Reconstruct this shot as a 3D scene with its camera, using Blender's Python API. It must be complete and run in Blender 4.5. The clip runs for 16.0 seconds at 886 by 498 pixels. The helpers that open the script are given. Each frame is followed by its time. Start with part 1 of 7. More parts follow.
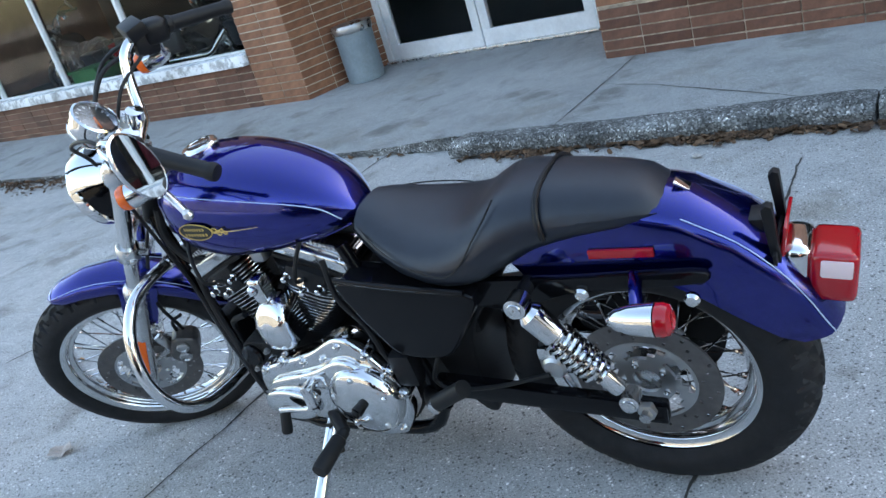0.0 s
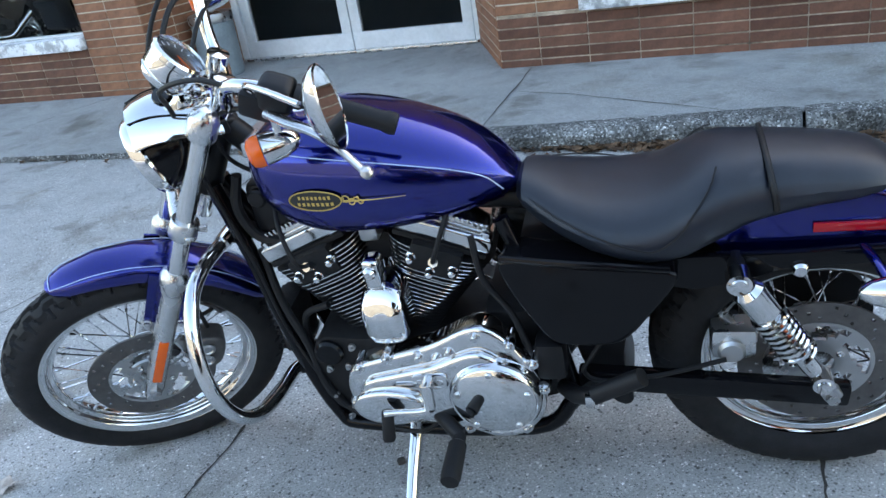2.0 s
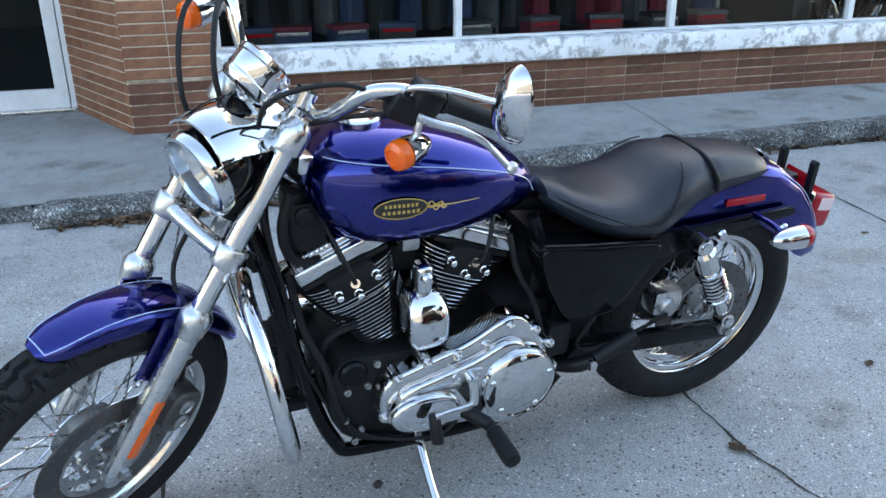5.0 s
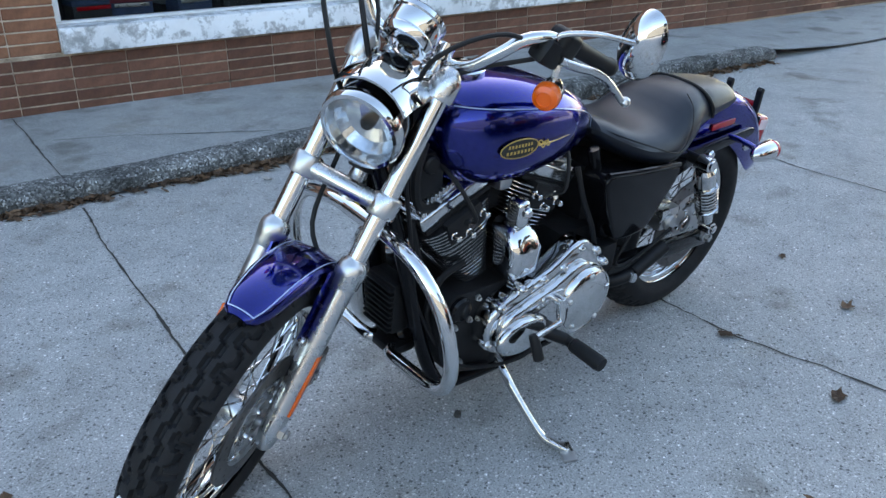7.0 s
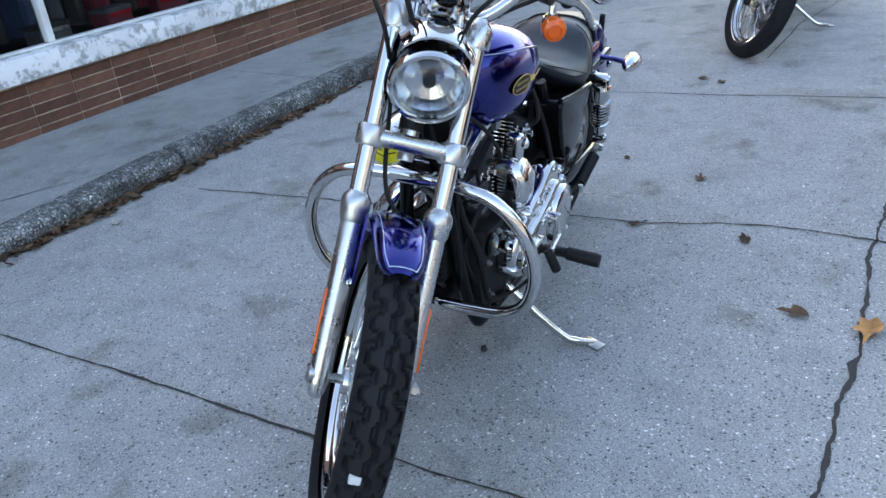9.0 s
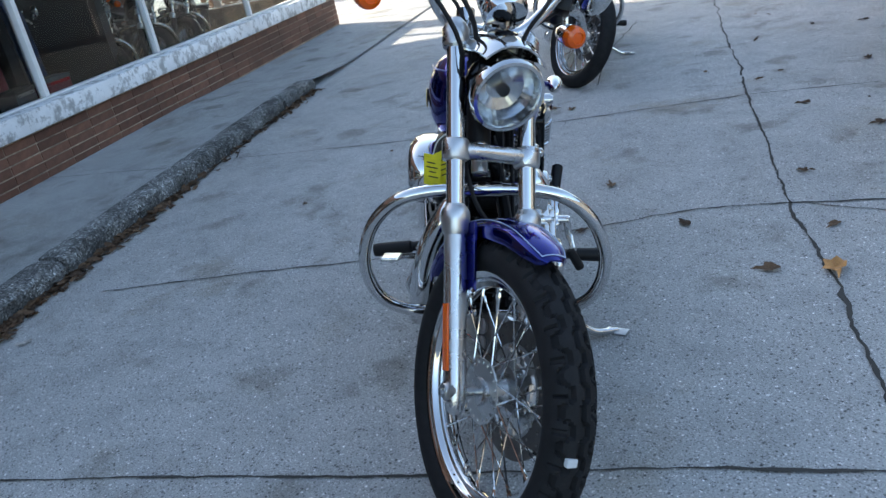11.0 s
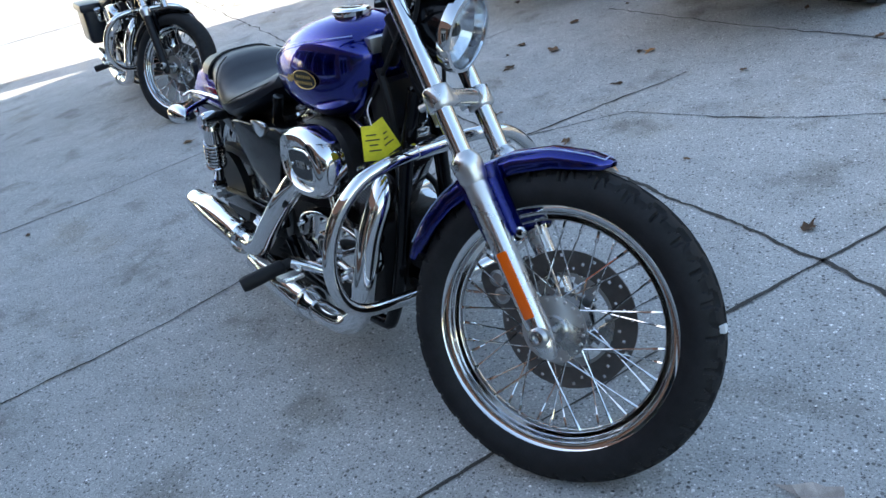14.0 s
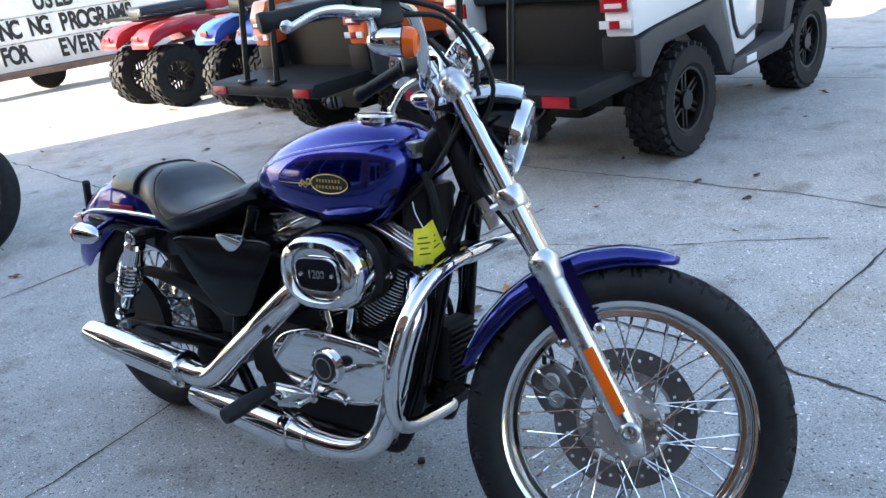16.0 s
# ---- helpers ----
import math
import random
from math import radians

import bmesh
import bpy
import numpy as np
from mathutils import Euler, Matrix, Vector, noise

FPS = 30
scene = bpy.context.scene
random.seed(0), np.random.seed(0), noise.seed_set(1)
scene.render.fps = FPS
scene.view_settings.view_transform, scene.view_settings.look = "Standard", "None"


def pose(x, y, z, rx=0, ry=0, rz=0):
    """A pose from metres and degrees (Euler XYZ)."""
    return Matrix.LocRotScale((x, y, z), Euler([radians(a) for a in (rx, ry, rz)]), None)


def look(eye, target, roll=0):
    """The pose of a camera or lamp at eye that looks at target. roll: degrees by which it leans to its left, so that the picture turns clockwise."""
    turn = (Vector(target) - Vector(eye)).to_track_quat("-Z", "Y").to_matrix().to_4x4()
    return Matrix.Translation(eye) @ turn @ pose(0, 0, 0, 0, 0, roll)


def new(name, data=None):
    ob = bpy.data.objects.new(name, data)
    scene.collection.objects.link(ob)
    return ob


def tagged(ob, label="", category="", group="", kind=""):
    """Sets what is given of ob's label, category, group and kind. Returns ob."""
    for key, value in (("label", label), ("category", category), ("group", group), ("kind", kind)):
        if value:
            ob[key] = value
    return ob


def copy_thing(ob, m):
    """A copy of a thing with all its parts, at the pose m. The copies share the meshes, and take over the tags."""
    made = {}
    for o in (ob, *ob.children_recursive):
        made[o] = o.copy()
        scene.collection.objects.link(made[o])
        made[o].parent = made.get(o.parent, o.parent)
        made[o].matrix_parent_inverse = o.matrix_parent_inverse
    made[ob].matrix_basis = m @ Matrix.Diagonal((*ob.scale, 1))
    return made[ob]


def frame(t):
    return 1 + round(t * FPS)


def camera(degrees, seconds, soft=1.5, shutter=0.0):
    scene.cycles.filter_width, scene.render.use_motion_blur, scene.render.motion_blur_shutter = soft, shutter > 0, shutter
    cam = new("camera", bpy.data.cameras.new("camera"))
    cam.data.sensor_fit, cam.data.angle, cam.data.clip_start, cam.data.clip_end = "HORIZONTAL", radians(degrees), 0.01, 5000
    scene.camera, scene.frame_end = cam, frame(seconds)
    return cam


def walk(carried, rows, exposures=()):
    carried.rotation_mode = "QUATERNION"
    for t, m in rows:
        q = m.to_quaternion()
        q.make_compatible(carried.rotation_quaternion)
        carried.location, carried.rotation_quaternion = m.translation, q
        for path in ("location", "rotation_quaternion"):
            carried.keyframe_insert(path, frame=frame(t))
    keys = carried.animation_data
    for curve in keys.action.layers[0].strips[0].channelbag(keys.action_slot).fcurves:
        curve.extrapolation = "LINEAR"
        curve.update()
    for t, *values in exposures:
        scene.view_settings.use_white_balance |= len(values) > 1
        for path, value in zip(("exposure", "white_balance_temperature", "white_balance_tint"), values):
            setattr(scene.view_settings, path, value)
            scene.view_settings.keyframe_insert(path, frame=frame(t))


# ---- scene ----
cam = camera(57.0, 16.0)
PATH = [
    (0, (-0.028, 0.013, 1.252), (0.004, 1.861, 0.487), -17.2),
    (0.5, (-0.165, 0.021, 1.252), (-0.017, 1.853, 0.462), -15.6),
    (1, (-0.337, 0.134, 1.259), (-0.175, 1.955, 0.448), -14.8),
    (1.5, (-0.535, 0.252, 1.257), (-0.212, 2.047, 0.435), -12.2),
    (2, (-0.739, 0.346, 1.258), (-0.166, 2.07, 0.421), -9.5),
    (2.5, (-0.851, 0.405, 1.247), (-0.181, 2.092, 0.408), -6.5),
    (3, (-1.008, 0.523, 1.236), (-0.257, 2.177, 0.398), -5.4),
    (3.5, (-1.163, 0.61, 1.229), (-0.175, 2.132, 0.391), -4.2),
    (3.7, (-1.232, 0.631, 1.246), (-0.114, 2.071, 0.424), -4.0),
    (5.8, (-1.931, 1.121, 1.251), (-0.255, 1.897, 0.485), 1.5),
    (6, (-1.981, 1.17, 1.25), (-0.287, 1.892, 0.468), 1.6),
    (6.5, (-2.038, 1.333, 1.24), (-0.301, 1.912, 0.436), 1.5),
    (7, (-2.108, 1.496, 1.253), (-0.34, 1.943, 0.432), -0.1),
    (7.5, (-2.229, 1.656, 1.254), (-0.45, 1.957, 0.393), -2.7),
    (8, (-2.317, 1.814, 1.243), (-0.521, 1.944, 0.372), -4.5),
    (8.5, (-2.316, 2.021, 1.252), (-0.513, 2.003, 0.388), -6.7),
    (9, (-2.324, 2.215, 1.243), (-0.532, 1.978, 0.388), -7.7),
    (9.2, (-2.345, 2.305, 1.255), (-0.563, 1.976, 0.409), -8.2),
    (11.3, (-2.141, 2.984, 1.227), (-0.506, 2.121, 0.467), -12.4),
    (11.5, (-2.104, 3.058, 1.237), (-0.504, 2.13, 0.477), -12.7),
    (12, (-1.96, 3.182, 1.229), (-0.464, 2.096, 0.466), -13.6),
    (12.5, (-1.822, 3.282, 1.24), (-0.468, 2.075, 0.398), -13.6),
    (13, (-1.694, 3.382, 1.238), (-0.502, 2.05, 0.342), -14.2),
    (13.5, (-1.55, 3.48, 1.256), (-0.539, 2.016, 0.342), -15.7),
    (14, (-1.372, 3.501, 1.245), (-0.537, 1.94, 0.314), -16.8),
    (14.5, (-1.202, 3.511, 1.255), (-0.545, 1.879, 0.304), -15.7),
    (15, (-1.021, 3.555, 1.262), (-0.54, 1.826, 0.379), -13.7),
    (15.5, (-0.865, 3.607, 1.268), (-0.572, 1.792, 0.483), -10.6),
    (16, (-0.692, 3.634, 1.262), (-0.545, 1.775, 0.538), -8.5),
]
walk(cam, [(t, look(eye, target, roll)) for t, eye, target, roll in PATH], [(0.0, 2.72, 7400, 8), (3.5, 2.88, 7450, 9), (7.0, 2.42, 7250, 9), (9.0, 2.36, 7200, 12), (11.5, 1.8, 6700, 8), (12.5, 1.96, 6600, 8), (14.5, 2.28, 6850, 8), (16.0, 2.5, 6950, 10)])

# ---------- world, sun ----------
SUN_AZ, SUN_EL = radians(20.0), radians(20.0)
world = bpy.data.worlds.new("sky")
scene.world = world
world.use_nodes = True
wn = world.node_tree
sky = wn.nodes.new("ShaderNodeTexSky")
sky.sky_type = 'NISHITA'
sky.sun_disc = False
sky.sun_elevation = SUN_EL
sky.sun_rotation = math.pi / 2 - SUN_AZ
sky.dust_density = 1.5
wn.links.new(sky.outputs[0], wn.nodes["Background"].inputs[0])
wn.nodes["Background"].inputs[1].default_value = 0.15
sun_data = bpy.data.lights.new("sun", 'SUN')
sun_data.energy, sun_data.angle, sun_data.color = 4.5, radians(0.5), (1.0, 0.93, 0.82)
sun = new("sun", sun_data)
sun.matrix_world = look((math.cos(SUN_EL) * math.cos(SUN_AZ) * 40, math.cos(SUN_EL) * math.sin(SUN_AZ) * 40, math.sin(SUN_EL) * 40), (0, 0, 0))


# ---------- materials ----------
def material(name, color, rough=0.5, metal=0.0, coat=0.0, spec=0.5):
    m = bpy.data.materials.new(name)
    m.use_nodes = True
    b = m.node_tree.nodes["Principled BSDF"]
    b.inputs["Base Color"].default_value = (*color, 1)
    b.inputs["Roughness"].default_value = rough
    b.inputs["Metallic"].default_value = metal
    b.inputs["Coat Weight"].default_value = coat
    b.inputs["Coat Roughness"].default_value = 0.03
    b.inputs["Specular IOR Level"].default_value = spec
    return m


def node(m, kind, **values):
    n = m.node_tree.nodes.new(kind)
    for key, value in values.items():
        n.inputs[key].default_value = value
    return n


def wire(m, a, b):
    m.node_tree.links.new(a, b)


def coords(m, scale=(1, 1, 1)):
    tc = m.node_tree.nodes.new("ShaderNodeTexCoord")
    mp = node(m, "ShaderNodeMapping", Scale=scale)
    wire(m, tc.outputs["Object"], mp.inputs[0])
    return mp.outputs[0]


def ramp(m, source, stops):
    r = m.node_tree.nodes.new("ShaderNodeValToRGB")
    while len(r.color_ramp.elements) < len(stops):
        r.color_ramp.elements.new(0.5)
    for e, (at, c) in zip(r.color_ramp.elements, stops):
        e.position, e.color = at, (c, c, c, 1) if isinstance(c, (int, float)) else (*c, 1)
    wire(m, source, r.inputs[0])
    return r.outputs[0]


def mix(m, kind, a, b, factor=1.0):
    x = m.node_tree.nodes.new("ShaderNodeMixRGB")
    x.blend_type = kind
    for slot, value in ((0, factor), (1, a), (2, b)):
        if isinstance(value, bpy.types.NodeSocket):
            wire(m, value, x.inputs[slot])
        elif slot:
            x.inputs[slot].default_value = (*value, 1)
        else:
            x.inputs[0].default_value = value
    return x.outputs[0]


def grain(m, scale, detail=4.0, rough=0.6, vec=None):
    n = node(m, "ShaderNodeTexNoise", Scale=scale, Detail=detail, Roughness=rough)
    wire(m, vec if vec else coords(m), n.inputs["Vector"])
    return n.outputs["Fac"]


def bump(m, source, strength, distance):
    n = node(m, "ShaderNodeBump", Strength=strength, Distance=distance)
    wire(m, source, n.inputs["Height"])
    wire(m, n.outputs[0], m.node_tree.nodes["Principled BSDF"].inputs["Normal"])


def base(m, socket):
    wire(m, socket, m.node_tree.nodes["Principled BSDF"].inputs["Base Color"])


def rough_by(m, socket):
    wire(m, socket, m.node_tree.nodes["Principled BSDF"].inputs["Roughness"])


def concrete(name, tone, warm=(1.0, 0.97, 0.92), speck=0.5, stain=0.55):
    """Worn concrete: broad stains, blotches, dark pits and pale stones of two sizes."""
    m = material(name, (tone,) * 3, 0.85)
    big = ramp(m, grain(m, 0.55, 5), [(0.3, stain + 0.22), (0.7, 1.0)])
    mid = ramp(m, grain(m, 5.0, 6, 0.7), [(0.28, 0.76), (0.5, 0.96), (0.75, 1.08)])
    fine = ramp(m, grain(m, 170.0, 4, 0.8), [(0.30, 0.42), (0.45, 0.86), (0.56, 1.04), (0.70, 1.6)])
    c = mix(m, 'MULTIPLY', (tone * warm[0], tone * warm[1], tone * warm[2]), big)
    c = mix(m, 'MULTIPLY', c, mid)
    c = mix(m, 'MULTIPLY', c, fine)
    height = fine
    for scale, dark, pale in ((105.0, 0.09, 0.945), (230.0, 0.19, 0.88)):
        v = node(m, "ShaderNodeTexVoronoi", Scale=scale)
        wire(m, coords(m), v.inputs["Vector"])
        split = m.node_tree.nodes.new("ShaderNodeSeparateColor")
        wire(m, v.outputs["Color"], split.inputs[0])
        kind = ramp(m, split.outputs[0], [(0.0, 0.18), (dark, 0.42), (dark + 0.02, 0.90), (pale, 1.05), (pale + 0.02, 1.6), (1.0, 2.2)])
        core = ramp(m, v.outputs["Distance"], [(0.30, 1.0), (0.52, 0.0)])
        c = mix(m, 'MULTIPLY', c, mix(m, 'MIX', (1, 1, 1), kind, core), speck)
        height = mix(m, 'ADD', height, kind, 0.4)
    blot = ramp(m, grain(m, 3.1, 4, 0.55), [(0.57, (1.0, 1.0, 1.0)), (0.68, (stain, stain * 0.95, stain * 0.88))])
    drip = ramp(m, grain(m, 1.3, 6, 0.65), [(0.56, (1.0, 1.0, 1.0)), (0.66, (0.80, 0.75, 0.68))])
    c = mix(m, 'MULTIPLY', c, blot, 0.75)
    c = mix(m, 'MULTIPLY', c, drip, 0.8)
    base(m, c)
    bump(m, height, 0.4, 0.004)
    return m


def mottled(name, color, rough, scale, low=0.7, high=1.2, metal=0.0, bumpy=0.0, coat=0.0):
    m = material(name, color, rough, metal, coat)
    a = ramp(m, grain(m, scale, 5), [(0.3, low), (0.7, high)])
    b = ramp(m, grain(m, scale * 9, 3), [(0.3, (1 + low) / 2), (0.7, (1 + high) / 2)])
    base(m, mix(m, 'MULTIPLY', mix(m, 'MULTIPLY', color, a), b))
    if bumpy:
        bump(m, b, bumpy, 0.003)
    return m


def chromed(name, tone=0.82, rough=0.045, tint=(1, 1, 1)):
    m = material(name, tuple(tone * t for t in tint), rough, 1.0)
    rough_by(m, ramp(m, grain(m, 14.0, 5), [(0.35, rough * 0.6), (0.75, rough * 2.2)]))
    return m


def glass(name, tint=(1, 1, 1), rough=0.0, even=0.0):
    m = bpy.data.materials.new(name)
    m.use_nodes = True
    t = m.node_tree
    t.nodes.remove(t.nodes["Principled BSDF"])
    clear = t.nodes.new("ShaderNodeBsdfTransparent")
    clear.inputs[0].default_value = (*tint, 1)
    gloss = t.nodes.new("ShaderNodeBsdfGlossy")
    gloss.inputs["Roughness"].default_value = rough
    fres = t.nodes.new("ShaderNodeFresnel")
    fres.inputs[0].default_value = 1.22
    x = t.nodes.new("ShaderNodeMixShader")
    if even:
        x.inputs[0].default_value = even
    else:
        t.links.new(fres.outputs[0], x.inputs[0])
    t.links.new(clear.outputs[0], x.inputs[1])
    t.links.new(gloss.outputs[0], x.inputs[2])
    t.links.new(x.outputs[0], t.nodes["Material Output"].inputs[0])
    return m


def by_piece(name, color, rough, spread=0.35, scale=25.0, hue=(1.0, 0.9, 0.85)):
    m = material(name, color, rough)
    info = m.node_tree.nodes.new("ShaderNodeObjectInfo")
    geo = m.node_tree.nodes.new("ShaderNodeNewGeometry")
    both = node(m, "ShaderNodeMath")
    both.operation = 'ADD'
    wire(m, info.outputs["Random"], both.inputs[0])
    wire(m, geo.outputs["Random Per Island"], both.inputs[1])
    wrap = node(m, "ShaderNodeMath")
    wrap.operation = 'FRACT'
    wire(m, both.outputs[0], wrap.inputs[0])
    tone = ramp(m, wrap.outputs[0], [(0.0, tuple((1 - spread) * h for h in hue)), (0.6, 1.0), (1.0, 1 + spread)])
    fleck = ramp(m, grain(m, scale, 5, 0.7), [(0.3, 0.7), (0.7, 1.2)])
    dirt = ramp(m, grain(m, 2.1, 4), [(0.35, 0.65), (0.6, 1.05)])
    base(m, mix(m, 'MULTIPLY', mix(m, 'MULTIPLY', mix(m, 'MULTIPLY', color, tone), fleck), dirt))
    bump(m, fleck, 0.3, 0.003)
    return m


CONCRETE = concrete("lot_concrete", 0.50, (1.0, 0.995, 0.975), 0.95)
WALK = concrete("sidewalk_concrete", 0.43, (0.96, 0.98, 0.97), 0.4, 0.5)
KERB = material("kerb_concrete", (0.3, 0.3, 0.29), 0.9)
kv = node(KERB, "ShaderNodeTexVoronoi", Scale=125.0)
wire(KERB, coords(KERB), kv.inputs["Vector"])
kd = ramp(KERB, grain(KERB, 4.5, 6, 0.75), [(0.36, 0.25), (0.5, 0.62), (0.62, 1.1)])
ks = ramp(KERB, kv.outputs["Color"], [(0.0, 0.12), (0.5, 0.6), (0.78, 1.2), (1.0, 3.4)])
base(KERB, mix(KERB, 'MULTIPLY', mix(KERB, 'MULTIPLY', (0.30, 0.305, 0.30), kd), ks))
bump(KERB, mix(KERB, 'ADD', ks, kd), 0.9, 0.012)
MORTAR = mottled("mortar", (0.56, 0.47, 0.37), 0.95, 8.0, bumpy=0.3)
MORTAR_LOW = mottled("dirty_mortar", (0.40, 0.31, 0.23), 0.95, 5.0, 0.35, 1.4, bumpy=0.3)
BRICK = by_piece("brick_brown", (0.155, 0.066, 0.040), 0.75, 0.3)
BRICK_TAN = by_piece("brick_tan", (0.27, 0.118, 0.062), 0.72, 0.16)
SILL = material("sill_peeling_paint", (0.84, 0.86, 0.88), 0.6)
chips = ramp(SILL, grain(SILL, 9.0, 8, 0.72), [(0.485, 1.0), (0.53, 0.66), (0.60, 0.42)])
soil = ramp(SILL, grain(SILL, 2.0, 5), [(0.35, 0.78), (0.6, 1.03)])
base(SILL, mix(SILL, 'MULTIPLY', mix(SILL, 'MULTIPLY', (0.84, 0.86, 0.88), chips), soil))
bump(SILL, chips, 0.4, 0.003)
WHITE_METAL = mottled("white_frame", (0.75, 0.77, 0.78), 0.45, 4.0, 0.85, 1.05)
ASPHALT = concrete("street_asphalt", 0.07, (1.0, 1.0, 1.0))
CRACK = material("crack_dirt", (0.05, 0.046, 0.042), 0.95)
GLASS = glass("window_glass", (0.72, 0.76, 0.75))
CHROME = chromed("chrome", 0.68)
ALU = chromed("brushed_aluminium", 0.62, 0.22)
POLISH = chromed("polished_alloy", 0.62, 0.13)
STEEL = chromed("dull_steel", 0.45, 0.3)
BLACK = material("gloss_black", (0.004, 0.004, 0.005), 0.12, coat=0.0, spec=0.2)
SATIN = mottled("satin_black", (0.005, 0.005, 0.006), 0.45, 20.0, 0.7, 1.3)
CASE = mottled("wrinkle_black", (0.006, 0.006, 0.007), 0.55, 60.0, 0.6, 1.4, bumpy=0.4)
RUBBER = mottled("tyre_rubber", (0.009, 0.009, 0.010), 0.7, 30.0, 0.7, 1.5, bumpy=0.1)
GRIP = material("grip_rubber", (0.007, 0.007, 0.008), 0.55)
LEATHER = mottled("seat_vinyl", (0.007, 0.010, 0.017), 0.40, 30.0, 0.85, 1.2, bumpy=0.12)
DISC = mottled("brake_disc_steel", (0.16, 0.15, 0.145), 0.45, 6.0, 0.7, 1.2, metal=0.8)
PAINT = material("violet_pearl_paint", (0.03, 0.02, 0.5), 0.2, 0.95, 1.0)
PAINT.node_tree.nodes["Principled BSDF"].inputs["Specular Tint"].default_value = (0.16, 0.14, 0.85, 1)
fl = node(PAINT, "ShaderNodeTexVoronoi", Scale=2500.0)
wire(PAINT, coords(PAINT), fl.inputs["Vector"])
base(PAINT, mix(PAINT, 'MULTIPLY', (0.002, 0.009, 0.17), ramp(PAINT, fl.outputs["Color"], [(0.0, 0.75), (1.0, 1.25)])))
STRIPE = material("pale_blue_pinstripe", (0.45, 0.55, 0.75), 0.3, coat=1.0)
GOLD = material("gold_leaf", (0.62, 0.42, 0.12), 0.35, 0.6)
RED_LENS = material("red_lens", (0.36, 0.004, 0.010), 0.12, coat=0.3)
AMBER = material("amber_lens", (0.80, 0.115, 0.004), 0.2, coat=0.3)
CLEAR_PATCH = material("clear_lens_patch", (0.8, 0.62, 0.62), 0.15, coat=1.0)
YELLOW = mottled("yellow_card", (0.85, 0.75, 0.03), 0.6, 30.0, 0.85, 1.1)
INK = material("dark_ink", (0.02, 0.02, 0.02), 0.7)
LENS = glass("headlight_glass", (0.96, 0.98, 1.0), even=0.06)
CLEAR = glass("inner_glass_face", (1, 1, 1), even=0.001)
MIRROR = chromed("mirror_glass", 0.9, 0.01)
LEAF = by_piece("dead_leaf", (0.13, 0.075, 0.042), 0.9, 0.6, 60.0)
LEAF_BRIGHT = by_piece("orange_leaf", (0.50, 0.24, 0.08), 0.85, 0.3, 60.0)


# ---------- mesh helpers ----------
def mesh_data(name, bm, mats, smooth=True, sharp=38):
    bmesh.ops.recalc_face_normals(bm, faces=bm.faces)
    me = bpy.data.meshes.new(name)
    bm.to_mesh(me)
    bm.free()
    for m in (mats if isinstance(mats, (list, tuple)) else [mats]):
        me.materials.append(m)
    if smooth:
        for p in me.polygons:
            p.use_smooth = True
        me.set_sharp_from_angle(angle=radians(sharp))
    return me


def part(name, bm, mats, parent=None, label="", xf=None, smooth=True, category="", kind=""):
    if xf is not None:
        bm.transform(xf)
    ob = new(name, mesh_data(name, bm, mats, smooth))
    if parent is not None:
        ob.parent = parent
    return tagged(ob, label, category, "", kind)


def thing(name, label, category, m=None, group="", kind=""):
    ob = new(name)
    ob.empty_display_size = 0.1
    if m is not None:
        ob.matrix_world = m
    return tagged(ob, label, category, group, kind)


def spline(pts, k=6):
    """A smooth line through the points, k steps between two of them."""
    p = [Vector(q) for q in pts]
    p = [2 * p[0] - p[1], *p, 2 * p[-1] - p[-2]]
    out = []
    for a, b, c, d in zip(p, p[1:], p[2:], p[3:]):
        for i in range(k):
            t = i / k
            out.append(0.5 * (2 * b + (c - a) * t + (2 * a - 5 * b + 4 * c - d) * t * t + (3 * b - a - 3 * c + d) * t ** 3))
    return out + [p[-2]]


def rings(bm, loops, mat=0, ends=True, closed=False):
    made = [[bm.verts.new(v) for v in loop] for loop in loops]
    pairs = list(zip(made, made[1:] + ([made[0]] if closed else [])))
    for a, b in pairs:
        for i in range(len(a)):
            j = (i + 1) % len(a)
            bm.faces.new((a[i], a[j], b[j], b[i])).material_index = mat
    if ends and not closed:
        for loop in (made[0], made[-1]):
            bm.faces.new(loop).material_index = mat
    return bm


def tube(pts, r, n=10, k=5, bm=None, flat=1.0, closed=False, mat=0):
    """A round bar along the points; r is one radius or one for each point."""
    bm = bm or bmesh.new()
    line = spline(pts, k) if k > 1 else [Vector(p) for p in pts]
    radii = [r] * len(line)
    if isinstance(r, (list, tuple)):
        radii = [float(x) for x in np.interp(np.linspace(0, len(r) - 1, len(line)), range(len(r)), r)]
    side, loops = None, []
    for i, p in enumerate(line):
        d = (line[min(i + 1, len(line) - 1)] - line[max(i - 1, 0)]).normalized()
        if side is None:
            side = d.orthogonal().normalized()
        side = (side - d * side.dot(d)).normalized()
        up = d.cross(side)
        loops.append([p + radii[i] * (math.cos(2 * math.pi * j / n) * side + flat * math.sin(2 * math.pi * j / n) * up) for j in range(n)])
    return rings(bm, loops, mat, not closed, closed)


def rod(a, b, r, n=10, bm=None, r2=None, mat=0):
    return tube([a, b], [r, r if r2 is None else r2], n, 1, bm, mat=mat)


